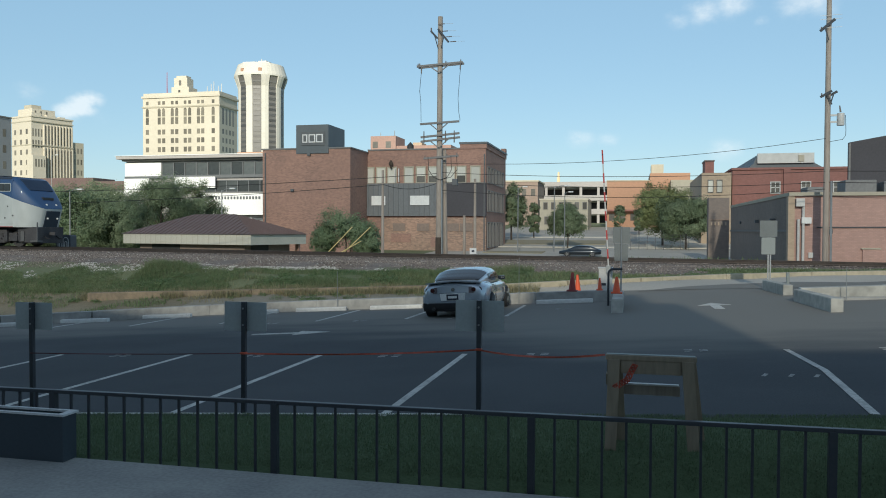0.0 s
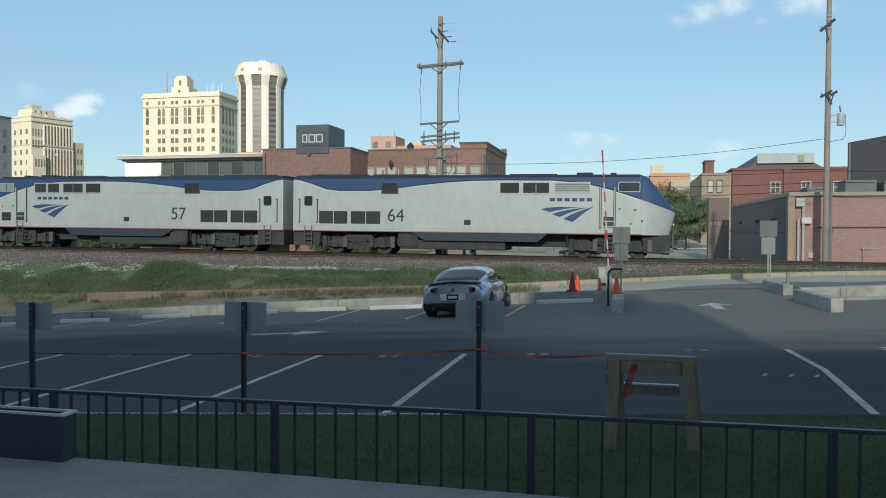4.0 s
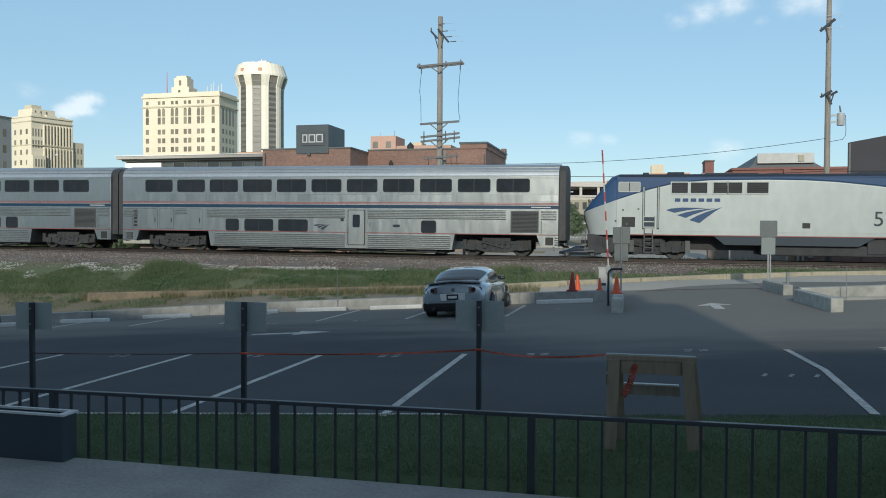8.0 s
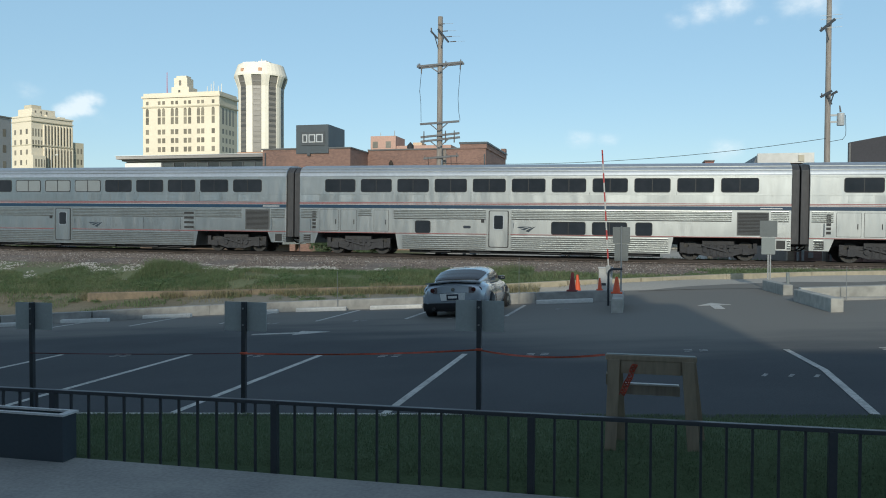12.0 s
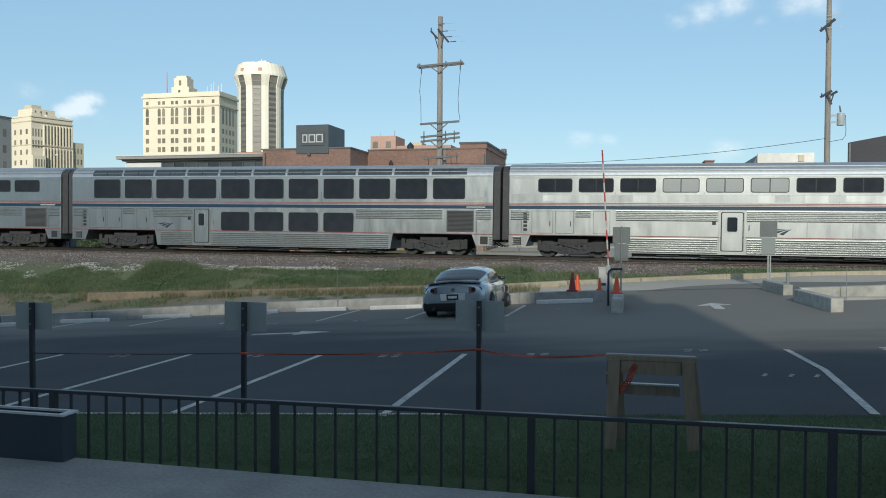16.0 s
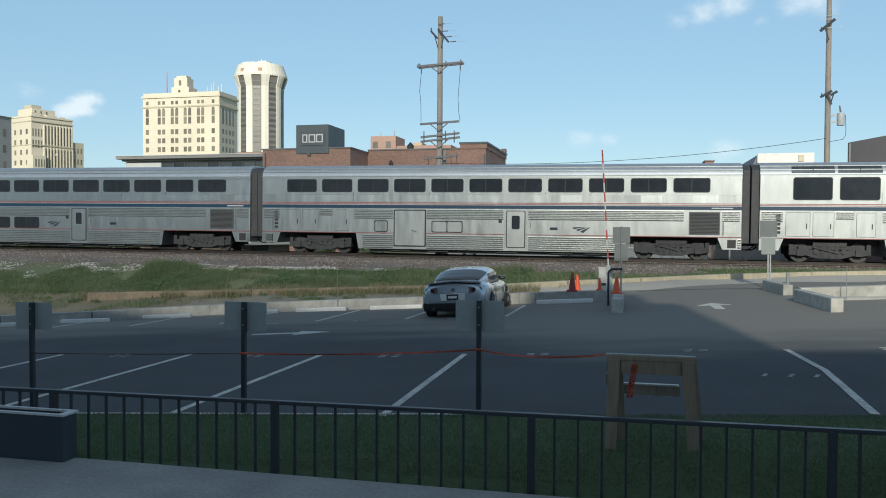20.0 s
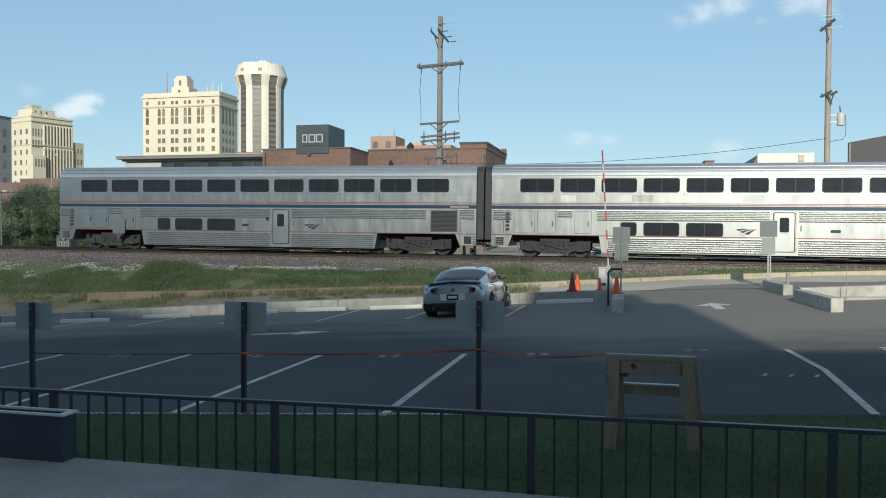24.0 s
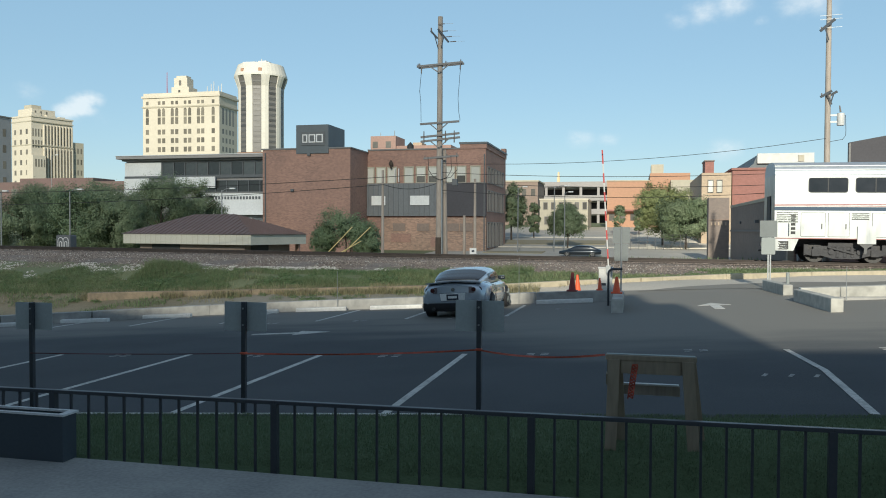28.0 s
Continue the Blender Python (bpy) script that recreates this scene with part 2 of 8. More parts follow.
def worn_sunlit_aisle():
    """The drive aisle is worn paler than the sealed stalls, in long smears, with sunlight put into its tone."""
    nt = ASPHALT.node_tree
    n, l = nt.nodes.new, nt.links.new
    bs = nt.nodes["Principled BSDF"]
    base = bs.inputs["Base Color"].links[0].from_socket
    tc, sx, mp, nz, ad, mr, mu = n("ShaderNodeTexCoord"), n("ShaderNodeSeparateXYZ"), n("ShaderNodeMapping"), n("ShaderNodeTexNoise"), n("ShaderNodeMath"), n("ShaderNodeMapRange"), n("ShaderNodeMixRGB")
    mp.inputs["Scale"].default_value = (0.22, 0.75, 1)
    nz.inputs["Scale"].default_value, nz.inputs["Detail"].default_value = 1.0, 5
    l(tc.outputs["Object"], sx.inputs[0]), l(tc.outputs["Object"], mp.inputs["Vector"]), l(mp.outputs["Vector"], nz.inputs["Vector"])
    ad.operation = "MULTIPLY_ADD"
    ad.inputs[1].default_value = 7.0
    l(nz.outputs["Fac"], ad.inputs[0]), l(sx.outputs["Y"], ad.inputs[2])
    mr.interpolation_type = "SMOOTHSTEP"
    mr.inputs["From Min"].default_value, mr.inputs["From Max"].default_value = 15.3, 21.0
    fade, less = n("ShaderNodeMapRange"), n("ShaderNodeMath")
    fade.inputs["From Min"].default_value, fade.inputs["From Max"].default_value = -6.5, -0.5
    fade.inputs["To Min"].default_value, fade.inputs["To Max"].default_value = -4.2, 0.0
    l(sx.outputs["X"], fade.inputs["Value"])
    less.operation = "ADD"
    l(ad.outputs[0], less.inputs[0]), l(fade.outputs["Result"], less.inputs[1])
    l(less.outputs[0], mr.inputs["Value"])
    # warm pale tone that paints sunlight on the aisle
    mu.inputs["Color2"].default_value = (0.222, 0.214, 0.194, 1)
    l(mr.outputs["Result"], mu.inputs["Fac"]), l(base, mu.inputs["Color1"]), l(mu.outputs["Color"], bs.inputs["Base Color"])


worn_sunlit_aisle()
OLD_ASPHALT = mat("pale_worn_asphalt", (0.522, 0.483, 0.422), (0.383, 0.362, 0.316), 0.9, big=0.2, fine=20, bump=0.2)
DIRT = mat("pale_gravelly_strip", (0.261, 0.243, 0.202), (0.18, 0.171, 0.135), 0.95, big=0.7, fine=12, bump=0.5, deep=0.02)
DRY_SOIL = mat("dry_brown_soil", (0.225, 0.195, 0.135), (0.145, 0.132, 0.088), 0.95, big=0.9, fine=12, bump=0.5, deep=0.02)
FAINT_PAINT = mat("almost_worn_off_paint", (0.435, 0.435, 0.413), (0.203, 0.207, 0.207), 0.85, big=8, fine=40, bump=0.1, mixing=(0.44, 0.6))
TURF = mat("turf_soil", (0.079, 0.125, 0.058), (0.1, 0.145, 0.072), 0.95, big=1.6, fine=30, bump=0.4, deep=0.03)
WEED_SOIL = mat("weedy_soil", (0.12, 0.15, 0.072), (0.18, 0.198, 0.108), 0.95, big=0.5, fine=9, bump=0.7, deep=0.05)
BLADES = leaf_mat("grass_blades", (0.129, 0.184, 0.0966), (0.164, 0.213, 0.12), 1.2, 0.9, 1.12)
WEEDS = leaf_mat("weeds", (0.105, 0.184, 0.0786), (0.262, 0.289, 0.157), 0.3, 0.7, 1.3)
WEED_LEAF = leaf_mat("leafy_weeds", (0.0961, 0.184, 0.0734), (0.244, 0.289, 0.149), 0.35, 0.75, 1.25)
STRAW = leaf_mat("dry_straw", (0.338, 0.312, 0.188), (0.25, 0.237, 0.138))
CONCRETE = mat("weathered_concrete", (0.52, 0.51, 0.465), (0.33, 0.325, 0.295), 0.9, big=0.9, fine=4, bump=0.25, deep=0.006, mixing=(0.38, 0.62))
KERB_CONCRETE = mat("buff_kerb_concrete", (0.441, 0.432, 0.405), (0.288, 0.286, 0.27), 0.9, big=0.9, fine=4, bump=0.25, deep=0.006, mixing=(0.38, 0.62))
OLD_CONCRETE = mat("old_brown_concrete", (0.3, 0.237, 0.166), (0.19, 0.156, 0.115), 0.95, big=1.6, fine=8, bump=0.6, deep=0.02)
WHEEL_STOP = mat("painted_wheel_stop_concrete", (0.78, 0.78, 0.75), (0.62, 0.62, 0.6), 0.9, big=2, fine=12, bump=0.2)
PLATFORM = mat("platform_concrete", (0.376, 0.369, 0.343), (0.257, 0.257, 0.246), 0.9, big=1.6, fine=26, bump=0.3, deep=0.005, mixing=(0.38, 0.64))
LINE_PAINT = mat("worn_white_line_paint", (0.62, 0.61, 0.57), (0.36, 0.355, 0.33), 0.85, big=3, fine=30, bump=0.2, mixing=(0.44, 0.64))
BLACK_PAINT = mat("black_railing_paint", (0.035, 0.042, 0.052), (0.05, 0.056, 0.064), 0.4, big=3, fine=40, bump=0.08)
BOX_BLUE = mat("dark_box_enamel", (0.0425, 0.06, 0.0756), (0.0527, 0.072, 0.0893), 0.5, big=2, fine=30, bump=0.08)
ALU = mat("bare_aluminium_sign_back", (0.45, 0.49, 0.49), (0.38, 0.415, 0.415), 0.55, 0.2, big=3, fine=30, bump=0.03)
BOGIE.node_tree.nodes["Principled BSDF"].inputs["Specular IOR Level"].default_value = 0.25
DULL_ALU = mat("dull_weathered_sign_back", (0.19, 0.21, 0.21), (0.15, 0.168, 0.17), 0.6, 0.2, big=3, fine=30, bump=0.03)
PALE_PLATE = mat("pale_sign_back", (0.3, 0.33, 0.32), (0.25, 0.28, 0.275), 0.55, 0.1, bump=0.03)
GALV = mat("galvanised_steel", (0.36, 0.38, 0.39), (0.28, 0.3, 0.31), 0.5, 0.6, big=4, fine=40, bump=0.05)
LAMP_POST = mat("pale_grey_lamp_post", (0.3, 0.31, 0.31), (0.23, 0.24, 0.245), 0.6, 0.2, big=3, fine=30, bump=0.03)
WHITE_PAINT = mat("white_enamel", (0.62, 0.62, 0.6), (0.5, 0.5, 0.48), 0.5, big=2, fine=20, bump=0.05)
RED_PAINT = mat("red_enamel", (0.5, 0.05, 0.05), (0.42, 0.05, 0.05), 0.5, bump=0.02)
ORANGE = mat("orange_cone_plastic", (0.85, 0.13, 0.04), (0.7, 0.1, 0.035), 0.55, big=3, fine=30, bump=0.05)
RED_CONE = mat("faded_red_cone_plastic", (0.3, 0.045, 0.04), (0.22, 0.035, 0.03), 0.6, big=3, fine=30, bump=0.05)
TAPE = mat("orange_red_tape", (0.62, 0.1, 0.05), (0.34, 0.06, 0.035), 0.5, big=6, fine=30, bump=0)
DARK_TAPE = mat("dark_red_tape", (0.16, 0.045, 0.045), (0.09, 0.03, 0.035), 0.5, big=6, fine=30, bump=0)
LUMBER = mat("weathered_lumber", (0.34, 0.279, 0.199), (0.227, 0.19, 0.134), 0.85, big=1.5, fine=30, bump=0.35, deep=0.004, stretch=(1, 1, 0.15))
POLE_WOOD = mat("weathered_pole_wood", (0.43, 0.375, 0.322), (0.275, 0.236, 0.205), 0.9, big=1.5, fine=22, bump=0.5, deep=0.01, stretch=(1, 1, 0.08), mixing=(0.4, 0.62))
ARM_WOOD = mat("grey_crossarm_wood", (0.27, 0.265, 0.26), (0.19, 0.187, 0.185), 0.9, big=2, fine=20, bump=0.3, stretch=(0.1, 1, 1))
YELLOW_GUARD = mat("faded_yellow_guard_plastic", (0.72, 0.6, 0.26), (0.62, 0.53, 0.27), 0.6, big=3, fine=20, bump=0.05)
WIRE = mat("black_cable", (0.02, 0.02, 0.022), rough=0.6, bump=0)
PORCELAIN = mat("insulator_porcelain", (0.2, 0.17, 0.15), rough=0.3, bump=0)
BARK = mat("bark", (0.09, 0.07, 0.055), (0.055, 0.043, 0.035), 0.95, big=3, fine=16, bump=0.7, deep=0.03, stretch=(1, 1, 0.3))
LEAF_A = leaf_mat("foliage_deep_green", (0.162, 0.226, 0.126), (0.268, 0.315, 0.184), 0.4, 0.75, 1.25)
LEAF_B = leaf_mat("foliage_mid_green", (0.167, 0.244, 0.136), (0.244, 0.309, 0.174), 0.5, 0.8, 1.2)
LEAF_C = leaf_mat("foliage_yellow_green", (0.24, 0.28, 0.12), (0.32, 0.35, 0.16), 0.5, 0.8, 1.2)
# brown brick darkened to paint the shade on the workshop flank and annex
BRICK_SHADED = brick_mat("shaded_brown_brickwork", (0.26, 0.215, 0.189), (0.208, 0.174, 0.156), (0.95, 0.93, 0.9))
BRICK_RED = brick_mat("red_brown_brickwork", (0.37, 0.225, 0.18), (0.265, 0.17, 0.142), (1.2, 1.15, 1.1), 0.11, 0.85, 0.16)
BRICK_ORANGE = brick_mat("orange_brickwork", (0.482, 0.28, 0.187), (0.415, 0.249, 0.167), (0.98, 0.94, 0.9))
BRICK_PINK = brick_mat("pink_painted_brickwork", (0.505, 0.327, 0.283), (0.431, 0.283, 0.245), (0.92, 0.9, 0.88))
BRICK_DUSTY = brick_mat("dusty_pink_brickwork", (0.42, 0.275, 0.232), (0.34, 0.228, 0.195), (0.95, 0.93, 0.9))
BRICK_TAN = brick_mat("tan_brown_brickwork", (0.518, 0.408, 0.3), (0.432, 0.337, 0.253), (0.95, 0.95, 0.93))
BRICK_DARK_TAN = brick_mat("brown_brickwork", (0.294, 0.226, 0.19), (0.233, 0.184, 0.157), (0.92, 0.9, 0.88))
BRICK_OLD = brick_mat("patched_old_brickwork", (0.435, 0.29, 0.225), (0.275, 0.203, 0.162), (1.1, 1.05, 1.0), 0.11, 0.85, 0.25)
BRICK_DARK = brick_mat("dark_maroon_brickwork", (0.338, 0.163, 0.143), (0.273, 0.137, 0.12), (0.9, 0.85, 0.8))
CREAM = mat("cream_limestone", (0.61, 0.56, 0.46), (0.535, 0.49, 0.402), 0.85, big=0.08, fine=1.5, bump=0.1)
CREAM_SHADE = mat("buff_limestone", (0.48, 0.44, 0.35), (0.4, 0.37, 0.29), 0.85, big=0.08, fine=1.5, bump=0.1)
TOWER_WHITE = mat("white_precast_concrete", (0.666, 0.639, 0.567), (0.594, 0.572, 0.513), 0.7, big=0.05, fine=0.8, bump=0.05)
FAR_GLASS = mat("far_window_glass", (0.1, 0.097, 0.088), (0.17, 0.158, 0.135), 0.25, big=0.3, fine=2, bump=0, vary=0.5)
TOWER_DARK = mat("tower_spandrel", (0.13, 0.125, 0.118), (0.18, 0.172, 0.16), 0.5, big=0.4, fine=1.5, bump=0, vary=0.25)
TOWER_GLASS = mat("tower_window_band", (0.075, 0.074, 0.072), (0.12, 0.116, 0.11), 0.35, big=0.4, fine=1.5, bump=0, vary=0.25)
CREAM_GLASS = mat("window_with_buff_blind", (0.2, 0.18, 0.14), (0.12, 0.11, 0.09), 0.3, big=0.3, fine=2, bump=0, vary=0.35)
SHADE_GLASS = mat("window_with_pale_shade", (0.504, 0.504, 0.456), (0.6, 0.6, 0.54), 0.35, bump=0, vary=0.2)
GREY_PANEL = mat("grey_metal_cladding", (0.128, 0.138, 0.147), (0.0975, 0.105, 0.112), 0.6, 0.1, big=0.6, fine=6, bump=0.1, stretch=(1, 1, 6))
CLADDING = mat("grey_ribbed_cladding", (0.179, 0.193, 0.206), (0.136, 0.147, 0.157), 0.6, big=0.3, fine=6, bump=0.05)
GREY_BRICK = brick_mat("grey_brickwork", (0.34, 0.35, 0.37), (0.29, 0.3, 0.32), (0.95, 0.95, 0.95))
ROOF_FASCIA = mat("weathered_roof_fascia", (0.36, 0.34, 0.33), (0.3, 0.285, 0.28), 0.7, big=0.2, fine=3, bump=0.05)
SPIRE_OCHRE = mat("ochre_spire", (0.76, 0.56, 0.33), (0.68, 0.5, 0.3), 0.7, big=0.2, fine=2, bump=0.05)
ROAD_KERB_STONE = mat("buff_road_kerb", (0.54, 0.47, 0.34), (0.39, 0.34, 0.25), 0.9, big=1.2, fine=6, bump=0.4, deep=0.01)
LOW_MAROON = brick_mat("dull_maroon_brickwork", (0.16, 0.108, 0.1), (0.13, 0.09, 0.085), (0.95, 0.95, 0.95))
ARM_DARK = mat("dark_creosoted_arm", (0.05, 0.058, 0.07), (0.075, 0.082, 0.092), 0.8, big=2, fine=20, bump=0.2)
SLATE_BOX = mat("slate_grey_panel", (0.117, 0.137, 0.15), (0.0975, 0.114, 0.126), 0.55, big=0.5, fine=6, bump=0.05)
PALE_PANEL = mat("pale_grey_panel", (0.817, 0.825, 0.81), (0.683, 0.691, 0.683), 0.7, big=0.3, fine=4, bump=0.05)
MID_PANEL = mat("mid_grey_panel", (0.221, 0.215, 0.208), (0.169, 0.166, 0.163), 0.7, big=0.3, fine=4, bump=0.05)
SEAM_ROOF = mat("brown_standing_seam_metal", (0.225, 0.159, 0.146), (0.178, 0.128, 0.116), 0.5, 0.3, big=0.4, fine=6, bump=0.05)
FASCIA = mat("cream_fascia_board", (0.621, 0.594, 0.506), (0.527, 0.506, 0.432), 0.8, big=0.5, fine=8, bump=0.05)
OFFICE_GLASS = mat("office_window_glass", (0.045, 0.052, 0.055), (0.075, 0.082, 0.08), 0.15, big=0.3, fine=2, bump=0, vary=0.6)
ROOFING = mat("grey_roof_membrane", (0.26, 0.26, 0.26), (0.182, 0.182, 0.182), 0.9, big=0.3, fine=5, bump=0.1)
DARK_WALL = mat("dark_slate_wall", (0.0747, 0.0718, 0.0822), (0.0568, 0.0553, 0.0628), 0.75, big=0.3, fine=6, bump=0.1)
# wall of the unseen block that is added to shade the lot
SHADE_BLOCK_WALL = mat("shade_block_render", (0.504, 0.456, 0.396), (0.408, 0.372, 0.324), 0.9, big=0.2, fine=4, bump=0.1)
CAR_SILVER = mat("silver_blue_car_paint", (0.494, 0.556, 0.617), (0.458, 0.512, 0.573), 0.24, 0.5, big=1, fine=90, bump=0.0, coat=0.8)
CAR_DARK = mat("dark_blue_green_car_paint", (0.011, 0.019, 0.027), (0.014, 0.022, 0.03), 0.25, 0.3, bump=0, coat=0.8)
SMOKED_LENS = mat("smoked_lamp_lens", (0.1, 0.075, 0.08), (0.14, 0.11, 0.115), 0.2, bump=0, coat=0.6)
TAIL_RED = mat("red_tail_lens", (0.0585, 0.0081, 0.0081), (0.0405, 0.0063, 0.0063), 0.2, bump=0, coat=0.5)
CHROME = mat("chrome", (0.7, 0.7, 0.7), rough=0.15, metal=1.0, bump=0)
PLATE = mat("pale_plate", (0.78, 0.78, 0.754), rough=0.5, bump=0)
INK = mat("dark_ink", (0.03, 0.04, 0.06), rough=0.6, bump=0)
CAB_SCREEN = mat("dull_blue_cab_glass", (0.03, 0.05, 0.09), (0.045, 0.07, 0.115), 0.55, 0.0, bump=0, big=0.4, fine=2)
CAB_SCREEN.node_tree.nodes["Principled BSDF"].inputs["Specular IOR Level"].default_value = 0.2
LAMP_GLOW = mat("lit_headlamp", (0.9, 0.9, 0.85), rough=0.3, bump=0)
LAMP_GLOW.node_tree.nodes["Principled BSDF"].inputs["Emission Color"].default_value = (1, 0.96, 0.85, 1)
LAMP_GLOW.node_tree.nodes["Principled BSDF"].inputs["Emission Strength"].default_value = 0.12
SIGN_WHITE = mat("sign_white_face", (0.75, 0.76, 0.76), rough=0.5, bump=0)


# ---- mesh helpers ----
class Shape:
    """Gathers vertices and faces for one mesh."""

    def __init__(self):
        self.v, self.f = [], []

    def add(self, verts, faces):
        k = len(self.v)
        self.v += [tuple(p) for p in verts]
        self.f += [tuple(i + k for i in f) for f in faces]
        return self

    def box(self, x0, x1, y0, y1, z0, z1):
        return self.add([(x0, y0, z0), (x1, y0, z0), (x1, y1, z0), (x0, y1, z0), (x0, y0, z1), (x1, y0, z1), (x1, y1, z1), (x0, y1, z1)],
                        [(3, 2, 1, 0), (4, 5, 6, 7), (0, 1, 5, 4), (1, 2, 6, 5), (2, 3, 7, 6), (3, 0, 4, 7)])

    def rod(self, p, q, r0, r1=None, n=8, caps=True):
        p, q = Vector(p), Vector(q)
        r1 = r0 if r1 is None else r1
        d = (q - p).normalized()
        a = d.orthogonal().normalized()
        b = d.cross(a)
        ring = lambda c, r: [c + (a * math.cos(6.28318 * i / n) + b * math.sin(6.28318 * i / n)) * r for i in range(n)]
        fs = [(i, (i + 1) % n, n + (i + 1) % n, n + i) for i in range(n)]
        if caps:
            fs += [tuple(reversed(range(n))), tuple(range(n, 2 * n))]
        return self.add(ring(p, r0) + ring(q, r1), fs)

    def bar(self, p, q, w, h):
        """A square bar from p to q, w wide sideways and h high."""
        p, q = Vector(p), Vector(q)
        d = (q - p).normalized()
        side = d.cross(Vector((0, 0, 1)))
        side = side.normalized() if side.length > 1e-4 else Vector((1, 0, 0))
        up = side.cross(d)
        vs = [c + side * (sx * w / 2) + up * (sz * h / 2) for c in (p, q) for sx, sz in ((-1, -1), (1, -1), (1, 1), (-1, 1))]
        return self.add(vs, [(0, 1, 2, 3), (7, 6, 5, 4), (0, 4, 5, 1), (1, 5, 6, 2), (2, 6, 7, 3), (3, 7, 4, 0)])

    def prism(self, outline, y0, y1):
        """An outline of (x, z), counter-clockwise seen from -y, between y0 and y1."""
        n = len(outline)
        vs = [(x, y0, z) for x, z in outline] + [(x, y1, z) for x, z in outline]
        return self.add(vs, [tuple(range(n)), tuple(reversed(range(n, 2 * n)))] + [(i, n + i, n + (i + 1) % n, (i + 1) % n) for i in range(n)])

    def along(self, outline, x0, x1):
        """An outline of (y, z) carried from x0 to x1."""
        n = len(outline)
        vs = [(x0, y, z) for y, z in outline] + [(x1, y, z) for y, z in outline]
        return self.add(vs, [tuple(reversed(range(n))), tuple(range(n, 2 * n))] + [(i, (i + 1) % n, n + (i + 1) % n, n + i) for i in range(n)])

    def slab(self, outline, z0, z1):
        """An outline of (x, y) between two heights."""
        n = len(outline)
        vs = [(x, y, z0) for x, y in outline] + [(x, y, z1) for x, y in outline]
        return self.add(vs, [tuple(reversed(range(n))), tuple(range(n, 2 * n))] + [(i, (i + 1) % n, n + (i + 1) % n, n + i) for i in range(n)])

    def loft(self, rings, closed=True, caps=True):
        n = len(rings[0])
        vs = [p for r in rings for p in r]
        fs = []
        for j in range(len(rings) - 1):
            for i in range(n if closed else n - 1):
                k = (i + 1) % n
                fs.append((j * n + i, j * n + k, (j + 1) * n + k, (j + 1) * n + i))
        if caps:
            fs += [tuple(reversed(range(n))), tuple(range((len(rings) - 1) * n, len(rings) * n))]
        return self.add(vs, fs)

    def tube(self, pts, r, n=5):
        """A round tube along the points, in one skin."""
        pts = [Vector(p) for p in pts]
        rings, a = [], None
        for i, p in enumerate(pts):
            d = (pts[min(i + 1, len(pts) - 1)] - pts[max(i - 1, 0)]).normalized()
            a = d.orthogonal() if a is None else a - d * a.dot(d)
            a = a.normalized()
            b = d.cross(a)
            rings.append([p + (a * math.cos(6.28318 * k / n) + b * math.sin(6.28318 * k / n)) * r for k in range(n)])
        return self.loft(rings)

    def mesh(self, name, material, bevel=0.0, smooth=False):
        me = bpy.data.meshes.new(name)
        me.from_pydata(self.v, [], self.f)
        bm = bmesh.new()
        bm.from_mesh(me)
        bmesh.ops.recalc_face_normals(bm, faces=bm.faces)
        if bevel:
            bmesh.ops.remove_doubles(bm, verts=bm.verts, dist=1e-5)
            edges = [e for e in bm.edges if len(e.link_faces) == 2 and e.calc_face_angle(0) > 0.6]
            bmesh.ops.bevel(bm, geom=edges, offset=bevel, segments=2, affect="EDGES", profile=0.6)
        if smooth:
            for f in bm.faces:
                f.smooth = True
        bm.to_mesh(me)
        bm.free()
        me.materials.append(material)
        if smooth:
            me.set_sharp_from_angle(angle=radians(38))
        return me


def raw_mesh(name, verts, faces, material):
    me = bpy.data.meshes.new(name)
    me.from_pydata(verts, [], faces)
    me.materials.append(material)
    return me


def thing(name, m, label, category, group="", kind=""):
    ob = tagged(new(name), label, category, group, kind)
    ob.empty_display_size = 0.2
    ob.matrix_basis = m
    return ob


def part(name, shape, material, parent, label="", at=None, bevel=0.0, smooth=False, kind=""):
    """One mesh object under a thing or a part. shape: a Shape, or a mesh to share."""
    me = shape.mesh(name, material, bevel, smooth) if isinstance(shape, Shape) else shape
    ob = new(name, me)
    ob.parent = parent
    if at is not None:
        ob.matrix_basis = at
    return tagged(ob, label, kind=kind)


def single(name, shape, material, m, label, category, group="", kind="", bevel=0.0, smooth=False):
    me = shape.mesh(name, material, bevel, smooth) if isinstance(shape, Shape) else shape
    ob = tagged(new(name, me), label, category, group, kind)
    ob.matrix_basis = m
    return ob


def rounded(x0, x1, z0, z1, r, k=4):
    """A rounded rectangle as an outline of (x, z)."""
    pts = []
    for cx, cz, a0 in ((x1 - r, z0 + r, -90), (x1 - r, z1 - r, 0), (x0 + r, z1 - r, 90), (x0 + r, z0 + r, 180)):
        pts += [(cx + r * math.cos(radians(a0 + 90 * i / k)), cz + r * math.sin(radians(a0 + 90 * i / k))) for i in range(k + 1)]
    return pts


def text_mesh(name, body, size, material, depth=0.006):
    """Flat raised writing, standing in the x-z plane and read from -y."""
    cu = bpy.data.curves.new(name, "FONT")
    cu.body, cu.size, cu.extrude, cu.align_x, cu.align_y = body, size, depth, "CENTER", "CENTER"
    ob = new(name, cu)
    me = bpy.data.meshes.new_from_object(ob.evaluated_get(bpy.context.evaluated_depsgraph_get()))
    bpy.data.objects.remove(ob)
    me.transform(pose(0, 0, 0, 90, 0, 0))
    me.materials.clear()
    me.materials.append(material)
    return me


# ---- ground ----
TRACK_X, TRACK_Y = -9.74, 42.54


def rail_z(x):
    return 0.98 - 0.008 * (x - TRACK_X)


